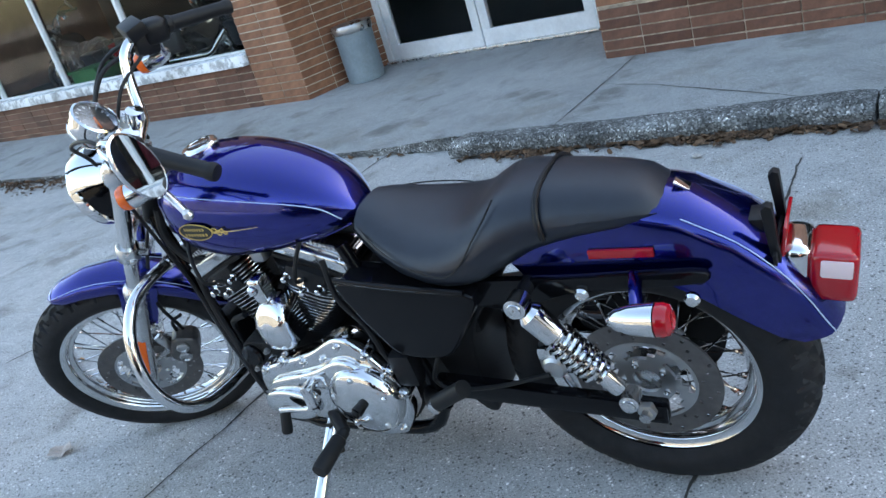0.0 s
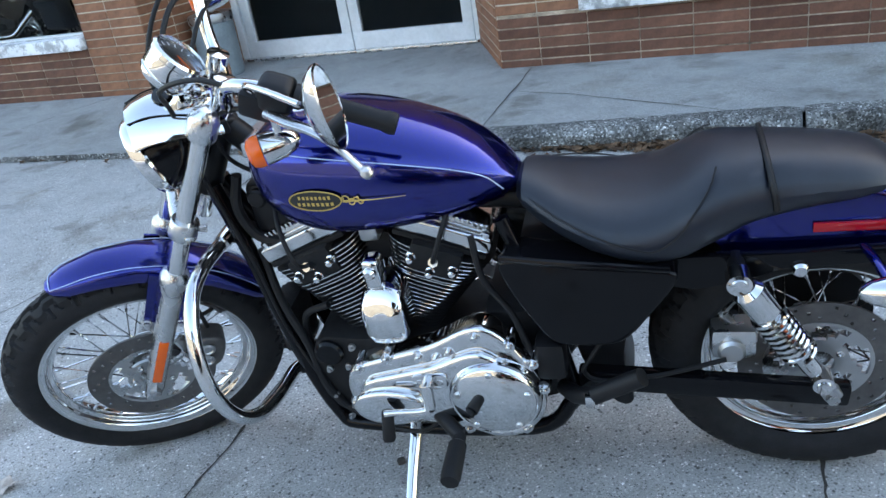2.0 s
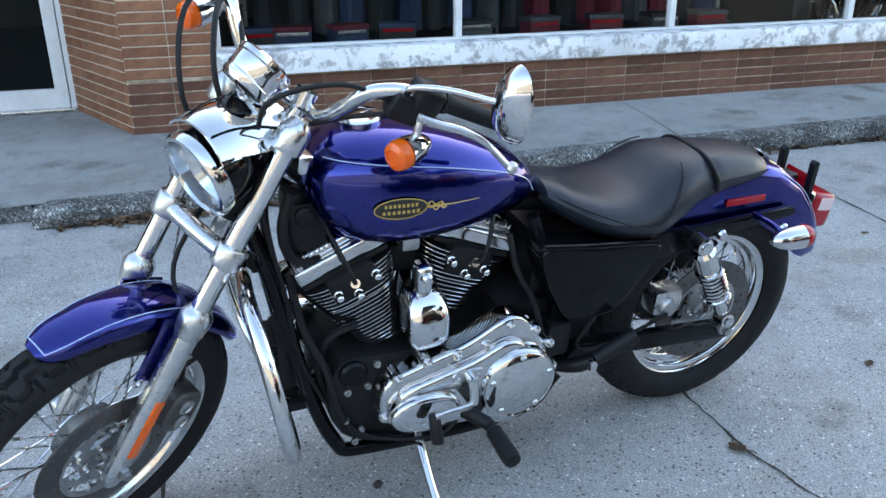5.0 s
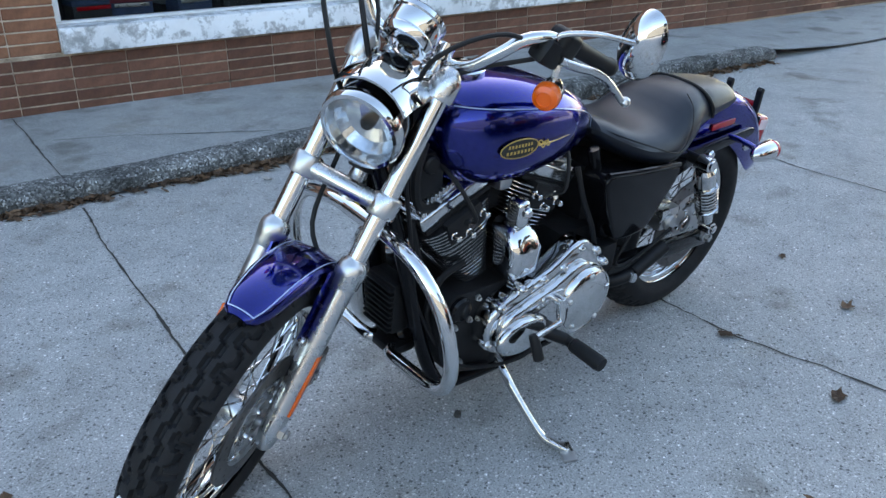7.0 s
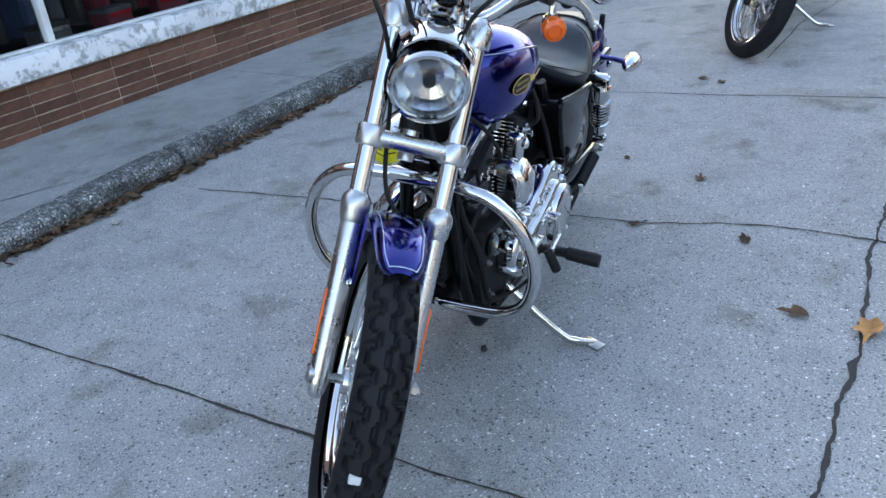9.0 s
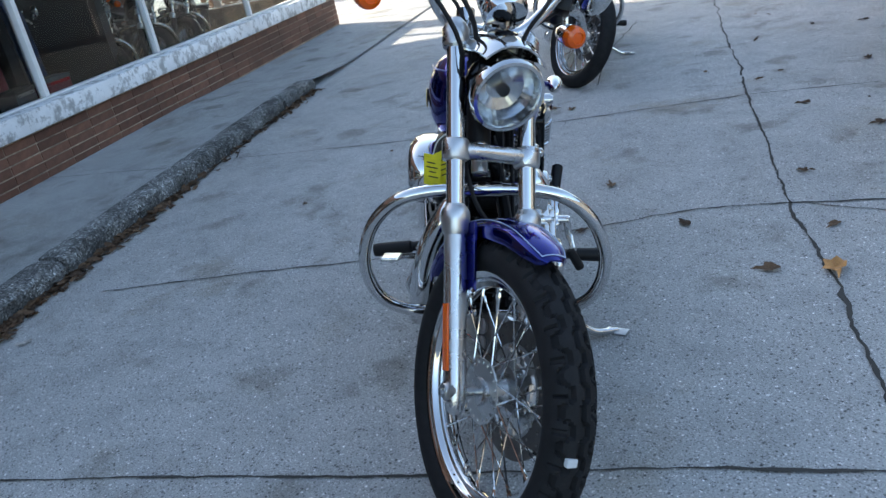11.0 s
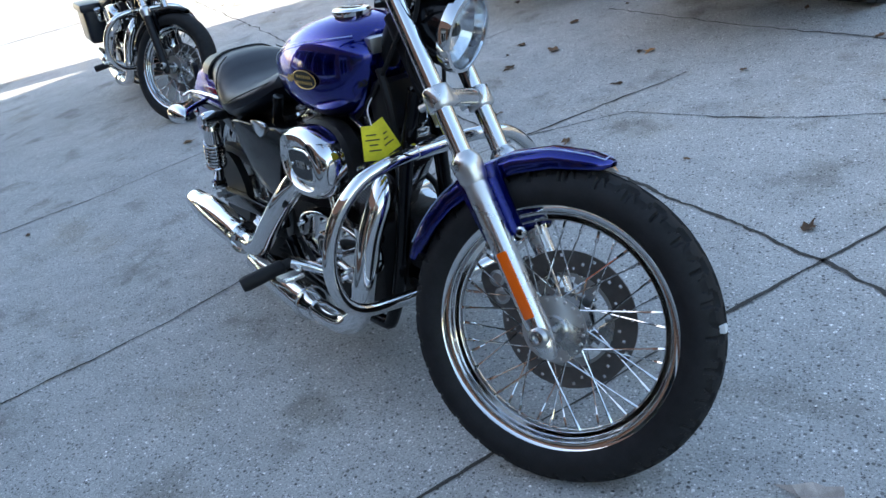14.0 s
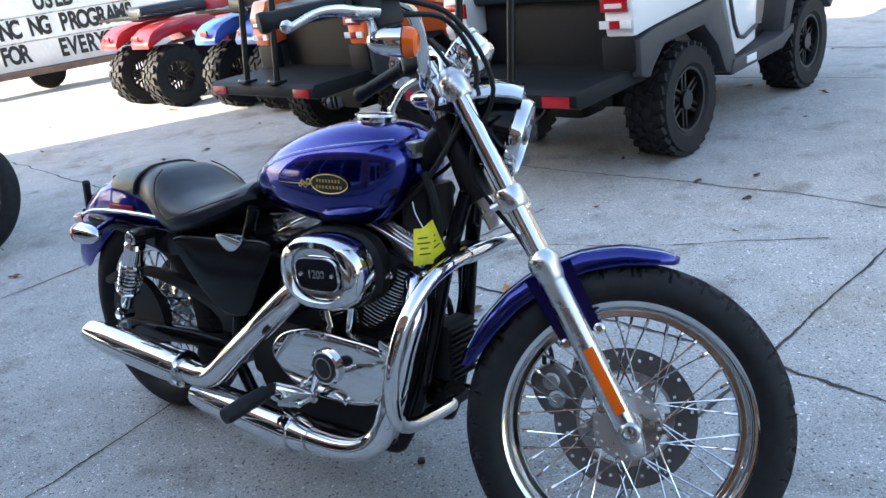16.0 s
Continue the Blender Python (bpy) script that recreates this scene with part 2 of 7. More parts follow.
def lathe(profile, n=32, m=None, bm=None, mat=0, closed=False, ends=True):
    """Turns (radius, height) pairs round the z axis and lays the result by m."""
    bm = bm or bmesh.new()
    m = m or Matrix()
    loops = [[m @ Vector((max(r, 1e-4) * math.cos(2 * math.pi * j / n), max(r, 1e-4) * math.sin(2 * math.pi * j / n), h)) for j in range(n)] for r, h in profile]
    return rings(bm, loops, mat, ends and not closed, closed)


def rounded(bm, width, angle=40, seg=2):
    edges = [e for e in bm.edges if len(e.link_faces) == 2 and e.calc_face_angle(0) > radians(angle)]
    bmesh.ops.bevel(bm, geom=edges, offset=width, segments=seg, profile=0.6, affect='EDGES', clamp_overlap=True)
    return bm


def block(c, s, width=0.0, m=None, bm=None, seg=2, mat=0):
    own = bmesh.new()
    bmesh.ops.create_cube(own, size=1.0)
    own.transform(Matrix.Translation(c) @ Matrix.Diagonal((*s, 1)))
    if width:
        rounded(own, width, seg=seg)
    if m is not None:
        own.transform(m)
    return join(bm, own, mat)


def join(bm, own, mat=0):
    for f in own.faces:
        f.material_index = mat if mat else f.material_index
    if bm is None:
        return own
    tmp = bpy.data.meshes.new("tmp")
    own.to_mesh(tmp)
    own.free()
    bm.from_mesh(tmp)
    bpy.data.meshes.remove(tmp)
    return bm


def plate(poly, y0, y1, width=0.0, bm=None, seg=2, mat=0):
    """A flat piece with the outline poly, (x, z) pairs, from y0 to y1."""
    own = bmesh.new()
    a = [own.verts.new((x, y0, z)) for x, z in poly]
    b = [own.verts.new((x, y1, z)) for x, z in poly]
    n = len(poly)
    own.faces.new(a)
    own.faces.new(b[::-1])
    for i in range(n):
        own.faces.new((a[i], b[i], b[(i + 1) % n], a[(i + 1) % n]))
    bmesh.ops.recalc_face_normals(own, faces=own.faces)
    if width:
        rounded(own, width, 30, seg)
    return join(bm, own, mat)


def smooth_outline(poly, k=4):
    p = [Vector((*q, 0)) for q in poly]
    n, out = len(p), []
    for i in range(n):
        a, b, c, d = p[i - 1], p[i], p[(i + 1) % n], p[(i + 2) % n]
        for j in range(k):
            t = j / k
            q = 0.5 * (2 * b + (c - a) * t + (2 * a - 5 * b + 4 * c - d) * t * t + (3 * b - a - 3 * c + d) * t ** 3)
            out.append((q.x, q.y))
    return out


def along_y(x, y, z):
    """Lays a turned piece with its axis along y (its top towards +y)."""
    return Matrix.Translation((x, y, z)) @ Matrix.Rotation(radians(-90), 4, 'X')


def aim(a, b):
    """Lays the z axis from a towards b."""
    d = Vector(b) - Vector(a)
    return Matrix.Translation(a) @ d.to_track_quat('Z', 'Y').to_matrix().to_4x4()


def ribbon(pts, width, z=0.003, jag=0.0, seed=0, k=1):
    """A thin jagged strip on the ground."""
    rnd = random.Random(seed)
    line = [Vector(p) for p in pts]
    fine = []
    for a, b in zip(line, line[1:]):
        steps = max(2, int((b - a).length / 0.022))
        fine += [a.lerp(b, i / steps) for i in range(steps)]
    fine.append(line[-1])
    bm = bmesh.new()
    last, drift = None, 0.0
    for i, p in enumerate(fine):
        d = (fine[min(i + 1, len(fine) - 1)] - fine[max(i - 1, 0)]).normalized()
        side = Vector((-d.y, d.x, 0))
        drift = drift * 0.94 + rnd.uniform(-jag, jag) * 1.2 + 0.0015 * noise.noise((i * 0.2, seed, 0))
        w = width * (0.30 + 0.8 * abs(noise.noise((i * 0.08, seed * 3.7, 0.5))) + 1.1 * max(0, noise.noise((i * 0.33, seed * 1.3, 2.5))) + rnd.uniform(0, 0.55)) * 0.42
        q = p + side * drift
        pair = (bm.verts.new((q.x - side.x * w, q.y - side.y * w, p.z + z)), bm.verts.new((q.x + side.x * w, q.y + side.y * w, p.z + z)))
        if last:
            bm.faces.new((last[0], last[1], pair[1], pair[0]))
        last = pair
    return bm


for dark in (SATIN, CASE, RUBBER, GRIP):
    dark.node_tree.nodes["Principled BSDF"].inputs["Specular IOR Level"].default_value = 0.3
BOWL = mottled("reflector_bowl", (0.62, 0.64, 0.66), 0.16, 60.0, 0.75, 1.1, metal=0.95)


# ---------- ground, kerb, sidewalk ----------
def sheet(fn, us, vs, m=None):
    bm = bmesh.new()
    grid = [[bm.verts.new(fn(u, v)) for v in vs] for u in us]
    for a, b in zip(grid, grid[1:]):
        for i in range(len(vs) - 1):
            bm.faces.new((a[i], b[i], b[i + 1], a[i + 1]))
    if m is not None:
        bm.transform(m)
    return bm


part("ground", sheet(lambda u, v: (u, v, 0), [-600, -60, -12, 0, 12, 60, 600], [-600, -60, -12, 0, 12, 60, 600]), CONCRETE, label="grey worn concrete parking lot", kind="structure")

# no street is known here: unseen dark strip added to deepen chrome and glass reflections
part("road", sheet(lambda u, v: (u, v, 0.004), [-200, -60, -20, 0, 20, 60, 200], [-45, -30, -15], pose(1.37, 4.96, 0, 0, 0, -41.6)), ASPHALT, label="unseen dark asphalt strip added beyond the lot to darken reflections", kind="structure")

CRACKS = [
    (0.013, 0.005, [(7.2, -6.5), (3.44, -2.92), (0.873, -0.50), (-0.269, 0.563), (-1.18, 1.40), (-1.367, 1.585), (-1.54, 1.762), (-2.6, 2.75), (-5, 5)]),
    (0.010, 0.002, [(0.63, 3.75), (0.278, 3.389), (-0.609, 2.396), (-0.814, 2.166), (-1.06, 1.89), (-1.367, 1.585), (-1.62, 1.325), (-2.5, 0.45)]),
    (0.0095, 0.002, [(3.9, 1.4), (3.027, 1.765), (1.944, 0.762), (1.43, 0.197), (0.873, -0.501), (0.202, -1.071)]),
    (0.0095, 0.004, [(1.426, 2.82), (0.625, 1.832), (0.363, 1.389), (0.167, 1.161), (-0.033, 0.80), (-0.269, 0.563), (-0.9, 0.05)]),
    (0.0095, 0.004, [(0.05, 4.75), (-0.151, 4.607), (-0.5, 4.2), (-1.04, 3.809), (-1.9, 3.3)]),
    (0.009, 0.006, [(-0.35, -1.15), (-0.766, -0.787), (-1.548, -0.132), (-2.218, 0.499), (-3.0, 1.1)]),
    (0.0065, 0.004, [(-0.3, 0.55), (-0.7, 0.42), (-1.2, 0.62), (-1.9, 0.75)]),
    (0.010, 0.002, [(-2.0, -2.6), (-3.3, -1.6), (-4.6, -0.6)]),
    (0.02, 0.003, [(-5.2, -1.0), (-3.4, -2.9), (-2.6, -4.2)]),
    (0.0095, 0.003, [(1.95, -0.35), (2.6, -0.95), (3.4, -2.0)]),
]
for i, (w, jag, line) in enumerate(CRACKS):
    part("crack", ribbon([(x, y, 0) for x, y in line], w, 0.003, jag, i), CRACK, label="dark dirt-filled crack in the concrete", kind="structure", smooth=False)

BLD = pose(1.37, 4.96, 0, 0, 0, -41.6)
UDIR, VDIR = BLD.to_3x3() @ Vector((1, 0, 0)), BLD.to_3x3() @ Vector((0, 1, 0))


def step(x, a, b):
    t = min(1, max(0, (x - a) / (b - a)))
    return t * t * (3 - 2 * t)


def kerb_v(u):
    return -1.33 + 0.035 * (u + 0.37)


def walk_z(u, v):
    """Height of the sidewalk: level along the kerb, falling to a low lip left of it and to the lot right of it."""
    edge = step(v, -1.35, -0.25)
    left = 1 - step(u, -1.1, -0.3)
    right = step(u, 4.9, 6.6)
    return 0.085 + 0.01 * noise.noise((u * 0.5, v * 0.5, 0)) * 0.6 - left * (1 - edge) * 0.05 - right * (0.035 + 0.042 * (1 - edge))


def walk_point(u, j):
    front = kerb_v(u) + 0.12 if u > -0.36 else -1.2
    if u > 5.36:
        front = -1.12
    v = front + (0.98 - front) * j
    return (u, v, walk_z(u, v))


us = [-16, -12, -9, -7] + [-6 + 0.25 * i for i in range(60)] + [9.5, 11, 14, 20, 40]
part("sidewalk", sheet(walk_point, us, [i / 8 for i in range(9)], BLD), WALK, label="grey concrete sidewalk before the shop", kind="structure")
bm = sheet(lambda u, j: (u, -1.2, 0.003 + (walk_z(u, -1.2) - 0.003) * j), [-16, -9, -6, -4, -3, -2, -1.2, -0.8, -0.38], [0, 1], BLD)
part("sidewalk_lip", bm, KERB, label="low broken concrete lip of the sidewalk", kind="structure")
for i, (u0, v0, u1, v1) in enumerate([(0.20, -0.02, 0.225, -1.2), (5.4, -1.12, 20, -1.15), (0.225, -0.55, 0.62, -0.70), (0.62, -0.70, 1.35, -1.08), (-3.0, -0.02, -3.35, -0.8), (3.2, -0.02, 3.05, -1.0), (-2.4, 0.84, -0.4, 0.84)]):
    n = 12
    line = [BLD @ Vector((u0 + (u1 - u0) * t / n, v0 + (v1 - v0) * t / n, walk_z(u0 + (u1 - u0) * t / n, v0 + (v1 - v0) * t / n))) for t in range(n + 1)]
    part("crack", ribbon(line, 0.008, 0.003, 0.002, 40 + i), CRACK, label="dark joint in the sidewalk", kind="structure", smooth=False)

kerb = thing("kerb", "weathered concrete kerb with chipped edges", "kerb", kind="structure")
for i, (u0, u1, chip) in enumerate([(-0.37, 1.665, 0.0), (1.68, 3.2, 0.03), (3.21, 4.62, 0.05), (4.64, 5.36, 0.02)]):
    bm, loops = bmesh.new(), []
    n = int((u1 - u0) / 0.035)
    for k in range(n + 1):
        u = u0 + (u1 - u0) * k / n
        top = 0.088 + 0.02 * step(u, 0.5, 2.0) - 0.012 * step(u, 4.4, 5.3)
        end = min(k, n - k) * 0.035
        shrink = 0.03 * max(0, 1 - end / 0.06) if i in (0, 3) else 0.01 * max(0, 1 - end / 0.03)
        vf = kerb_v(u)
        rough = lambda a: 0.014 * noise.noise((u * 9, a * 3.1, i * 7.0)) + 0.006 * noise.noise((u * 31, a * 5.3, 2.0))
        bite = chip * max(0, noise.noise((u * 2.7, 3.3, i))) * 2.2
        loops.append([(u, vf + 0.02 + rough(1) + bite * 0.6, -0.02), (u, vf + 0.005 + rough(2) + bite * 0.4, top * 0.5), (u, vf + 0.006 + rough(3) + bite * 0.3 + shrink * 0.5, top - 0.022 - shrink),
                      (u, vf + 0.022 + rough(4), top - 0.003 + rough(5) * 0.3 - shrink), (u, vf + 0.08 + rough(7), top + rough(6) * 0.2 - shrink * 0.6), (u, vf + 0.155, top - 0.004 - shrink * 0.4), (u, vf + 0.16, -0.02)])
    rings(bm, loops)
    part("kerb_stone", bm, KERB, kerb, xf=BLD, smooth=False)

# ---------- shop front ----------
WALL_H = 4.15
FLOOR_Z = 0.1


def wall_block(name, u0, u1, v0, v1, z0, z1, mat, label):
    return part(name, block(((u0 + u1) / 2, (v0 + v1) / 2, (z0 + z1) / 2), (u1 - u0, v1 - v0, z1 - z0)), mat, None, label, BLD, False, kind="structure")


END = 9.33
HEAD = 2.75
PLASTER = mottled("upper_wall_paint", (0.30, 0.15, 0.10), 0.85, 3.0, 0.7, 1.15, bumpy=0.3)
wall_block("wall_front_low_right", 0.012, END - 0.012, 0.005, 0.25, -0.1, 0.40, MORTAR_LOW, "brown brick wall below the show window")
wall_block("wall_front_low_left", -14.0, -2.618, 0.005, 0.25, -0.1, 0.45, MORTAR_LOW, "brown brick wall below the show window")
wall_block("wall_pier_right", 0.012, 0.508, 0.005, 0.25, 0.40, HEAD, MORTAR, "tan brick pier beside the shop door")
wall_block("wall_pier_left", -3.148, -2.618, 0.005, 0.25, 0.45, HEAD, MORTAR, "tan brick pier beside the shop door")
wall_block("wall_pier_end", 8.912, END - 0.012, 0.005, 0.25, 0.40, HEAD, MORTAR, "red brick pier at the corner of the shop")
wall_block("wall_upper", -14.0, END, 0.0, 0.3, HEAD, WALL_H, PLASTER, "plain upper wall of the shop")
wall_block("wall_end_low", END - 0.26, END - 0.012, 0.25, 12.0, -0.1, 0.55, MORTAR_LOW, "brick end wall of the shop")
wall_block("wall_end_upper", END - 0.3, END, 0.3, 12.0, 1.72, WALL_H, PLASTER, "plain upper end wall of the shop")
wall_block("wall_end_back", END - 0.3, END, 2.90, 12.0, 0.55, 1.72, PLASTER, "plain end wall of the shop")
wall_block("wall_back", -14.0, END, 12.0, 12.3, -0.1, WALL_H, PLASTER, "plain back wall of the shop")
wall_block("wall_far_end", -14.3, -14.0, 0.0, 12.3, -0.1, WALL_H, PLASTER, "plain far end wall of the shop")
wall_block("roof", -14.3, END, 0.0, 12.3, WALL_H, WALL_H + 0.2, PLASTER, "flat roof of the shop")
CEIL = mottled("ceiling_tile", (0.25, 0.25, 0.24), 0.8, 2.0, 0.9, 1.05)
wall_block("ceiling", -14.0, END - 0.3, 0.3, 12.0, 3.2, 3.3, CEIL, "plain grey shop ceiling")
WOOD = mottled("shop_floor_wood", (0.50, 0.35, 0.19), 0.4, 3.0, 0.7, 1.2)
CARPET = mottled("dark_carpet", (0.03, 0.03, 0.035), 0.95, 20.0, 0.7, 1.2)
wall_block("floor_right", 4.8, END - 0.26, 0.25, 12.0, 0.0, FLOOR_Z, WOOD, "tan wooden shop floor")
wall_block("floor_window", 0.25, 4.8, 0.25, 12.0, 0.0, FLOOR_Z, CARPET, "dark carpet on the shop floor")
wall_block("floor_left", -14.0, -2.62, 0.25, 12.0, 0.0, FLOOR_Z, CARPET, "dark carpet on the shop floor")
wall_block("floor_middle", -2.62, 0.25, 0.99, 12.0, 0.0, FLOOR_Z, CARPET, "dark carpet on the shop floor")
wall_block("ceiling_entrance", -2.62, 0.0, 0.3, 0.95, HEAD - 0.1, HEAD, CEIL, "plain ceiling of the entrance recess")
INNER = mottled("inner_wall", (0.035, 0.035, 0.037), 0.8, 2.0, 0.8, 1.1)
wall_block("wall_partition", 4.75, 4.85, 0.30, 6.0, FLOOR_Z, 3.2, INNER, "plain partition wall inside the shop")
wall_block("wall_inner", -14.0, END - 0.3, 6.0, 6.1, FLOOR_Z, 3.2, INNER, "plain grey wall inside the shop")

# unseen backdrop wall, added to block low sky in chrome, paint and glass
FAR = mottled("far_grey_wall", (0.085, 0.09, 0.095), 0.9, 0.4, 0.7, 1.2)
wall_block("wall_across", -60.0, 60.0, -34.3, -34.0, -0.1, 12.0, FAR, "plain grey backdrop wall, unseen, added to darken reflections")

# splayed brick returns of the entrance
for name, a, b in (("wall_return_right", (0.0, 0.0), (-0.40, 0.86)), ("wall_return_left", (-2.606, 0.0), (-2.42, 0.86))):
    s = 1 if name.endswith("right") else -1
    bm = bmesh.new()
    d = (Vector(b) - Vector(a)).normalized()
    off = Vector((d.y, -d.x)) * s * 0.005
    q = [Vector(a) + off, Vector(b) + off, Vector((0.25 if s > 0 else -2.86, 0.98)), Vector((0.25 if s > 0 else -2.86, 0.24))]
    lo = [bm.verts.new((p.x, p.y, -0.05)) for p in q]
    hi = [bm.verts.new((p.x, p.y, HEAD)) for p in q]
    bm.faces.new(lo), bm.faces.new(hi)
    for i in range(4):
        bm.faces.new((lo[i], lo[(i + 1) % 4], hi[(i + 1) % 4], hi[i]))
    part(name, bm, MORTAR, None, "tan brick return wall of the entrance", BLD, False, kind="structure")


def sill(name, u0, u1, z0, z1):
    bm = block(((u0 + u1) / 2, 0.08, (z0 + z1) / 2), (u1 - u0, 0.26, z1 - z0), 0.008)
    part(name, bm, SILL, None, "white window sill with peeling paint", BLD, kind="structure")


sill("sill_right", 0.515, 8.905, 0.40, 0.535)
sill("sill_left", -14, -3.16, 0.45, 0.540)


def pane(c, s):
    """A sheet of glass whose outer face alone mirrors."""
    bm = block(c, s)
    for f in bm.faces:
        f.normal_update()
        f.material_index = 0 if f.normal.y < -0.5 else 1
    return bm


def window(name, u0, u1, z0, bars, at=None, z1=HEAD, width=0.045):
    at = BLD if at is None else at
    w = thing(name, "large shop window with thin white bars", "window", kind="structure")
    bm = None
    for z, h in ((z0 + 0.007, 0.014), (z1 - 0.025, 0.05)):
        bm = block(((u0 + u1) / 2, 0.12, z), (u1 - u0, 0.07, h), 0.003, bm=bm)
    for u in (u0 + 0.02, u1 - 0.02):
        bm = block((u, 0.12, (z0 + z1) / 2 - 0.018), (0.04, 0.068, z1 - z0 - 0.066), 0.004, bm=bm)
    part("window_frame", bm, WHITE_METAL, w, xf=at)
    for u in bars:
        part("mullion", block((u, 0.12, (z0 + z1) / 2 - 0.018), (width, 0.06, z1 - z0 - 0.066), 0.006), WHITE_METAL, w, xf=at)
    cuts = [u0 + 0.04, *bars, u1 - 0.04]
    for a, b in zip(cuts, cuts[1:]):
        g = part("pane", pane(((a + b) / 2, 0.135, (z0 + z1) / 2 - 0.018), (b - a - 0.05, 0.006, z1 - z0 - 0.07)), [GLASS, CLEAR], w, xf=at, smooth=False)
        g.visible_shadow = False
    return w


window("window_1", 0.515, 8.9, 0.538, [2.045, 3.60, 5.10, 7.02])
window("window_2", -14.0, -3.16, 0.543, [-12.2, -10.6, -9.0, -7.55, -6.15, -4.75])
window("window_3", 0.0, 2.6, 0.55, [1.3], BLD @ pose(END - 0.02, 0.28, 0, 0, 0, 90), 1.7, 0.10)

# shop door: two glazed leaves in a white frame
door = thing("door_1", "white-framed double glass shop door", "door", kind="structure")
dv = 0.86
part("door_frame", block((-1.40, dv + 0.05, HEAD - 0.28), (2.04, 0.1, 0.5), 0.004, bm=block((-2.40, dv + 0.05, 1.25), (0.06, 0.1, 2.35), 0.004, bm=block((-0.40, dv + 0.05, 1.25), (0.06, 0.1, 2.35), 0.004))), WHITE_METAL, door, xf=BLD)
for u0, u1 in ((-2.36, -1.425), (-1.415, -0.44)):
    leaf = None
    for c, s in ((((u0 + u1) / 2, dv + 0.04, 0.165), (u1 - u0, 0.05, 0.13)), (((u0 + u1) / 2, dv + 0.04, 2.1), (u1 - u0, 0.05, 0.12)), ((u0 + 0.04, dv + 0.04, 1.135), (0.08, 0.05, 1.82)), ((u1 - 0.04, dv + 0.04, 1.135), (0.08, 0.05, 1.82))):
        leaf = block(c, s, 0.004, bm=leaf)
    lf = part("door_leaf", leaf, WHITE_METAL, door, xf=BLD)
    g = part("pane", pane(((u0 + u1) / 2, dv + 0.045, 1.14), (u1 - u0 - 0.14, 0.006, 1.84)), [GLASS, CLEAR], lf, xf=BLD, smooth=False)
    g.visible_shadow = False
    part("handle", rod((u1 - 0.09 if u0 < -2 else u0 + 0.09, dv - 0.03, 0.95), (u1 - 0.09 if u0 < -2 else u0 + 0.09, dv - 0.03, 1.25), 0.012), ALU, lf, xf=BLD)
part("threshold", block((-1.40, dv + 0.02, 0.097), (2.0, 0.16, 0.02), 0.004), ALU, None, "worn metal door threshold", BLD, kind="structure")

# trash can in the entrance
TIN = mottled("grey_blue_tin", (0.20, 0.25, 0.28), 0.5, 5.0, 0.8, 1.15)
can = thing("trash_can", "round grey-blue metal trash can in the entrance", "trash can", BLD @ pose(-2.33, 0.43, walk_z(-2.33, 0.43)))
part("body", lathe([(0.145, 0), (0.15, 0.004), (0.155, 0.03), (0.158, 0.40), (0.158, 0.405)], 40), TIN, can)
part("rim", lathe([(0.163, 0.40), (0.168, 0.41), (0.168, 0.45), (0.16, 0.465), (0.13, 0.462), (0.10, 0.44), (0.02, 0.42)], 40), STEEL, can)


# ---------- motorcycle ----------
# x ahead from the rear axle, y to the left, z up from the ground, as the machine stands upright with straight bars
RAKE = Vector((-0.5, 0, 0.866))
FRONT = Vector((1.535, 0, 0.308))
HINGE = Vector((1.485, 0, 0.279))


def steer(angle):
    return Matrix.Translation(HINGE) @ Matrix.Rotation(radians(angle), 4, RAKE) @ Matrix.Translation(-HINGE)


def fork(s, y=0.0, ahead=0.0):
    """A point s metres up the fork from the axle."""
    return FRONT + RAKE * s + Vector((0.866, 0, 0.5)) * ahead + Vector((0, y, 0))


def tyre_mesh(radius, width, bead, segs, treaded):
    """A tyre round the y axis with grooves cut into its tread."""
    rows = 44 if treaded else 16
    loops = []
    prof = []
    half = width / 2
    for i in range(rows + 1):
        a = -math.pi * 0.5 - 0.62 + (math.pi + 1.24) * i / rows
        y = half * math.sin(a)
        r = radius - half * 0.92 + half * 0.92 * math.cos(a)
        if abs(a) > math.pi / 2:
            t = (abs(a) - math.pi / 2) / 0.62
            r = radius - half * 0.92 - t * (radius - half * 0.92 - bead)
            y = math.copysign(half * (1 - 0.28 * t * t), a)
        prof.append((y, r, a))
    for j in range(segs):
        th = 2 * math.pi * j / segs
        loop = []
        for y, r, a in prof:
            if treaded and abs(a) < 1.15:
                s = th * radius
                zig = ((s / 0.065) % 1.0)
                tri = abs(zig - 0.5) * 2
                cut = 0.0
                for c0, amp in ((-0.62, 0.20), (0.02, 0.10), (0.66, 0.20)):
                    if abs(a - (c0 + amp * (1 if tri > 0.5 else -1) * min(1, abs(tri - 0.5) * 6))) < 0.085:
                        cut = 0.009
                if abs(a) > 0.5 and (s / 0.0325) % 1.0 < 0.22 and int(s / 0.0325) % 2 == (a > 0):
                    cut = 0.008
                r -= cut
            loop.append((r * math.sin(th), y, r * math.cos(th)))
        loops.append(loop)
    bm = bmesh.new()
    made = [[bm.verts.new(v) for v in loop] for loop in loops]
    for a, b in zip(made, made[1:] + made[:1]):
        for i in range(len(prof) - 1):
            bm.faces.new((a[i], a[i + 1], b[i + 1], b[i]))
    return bm


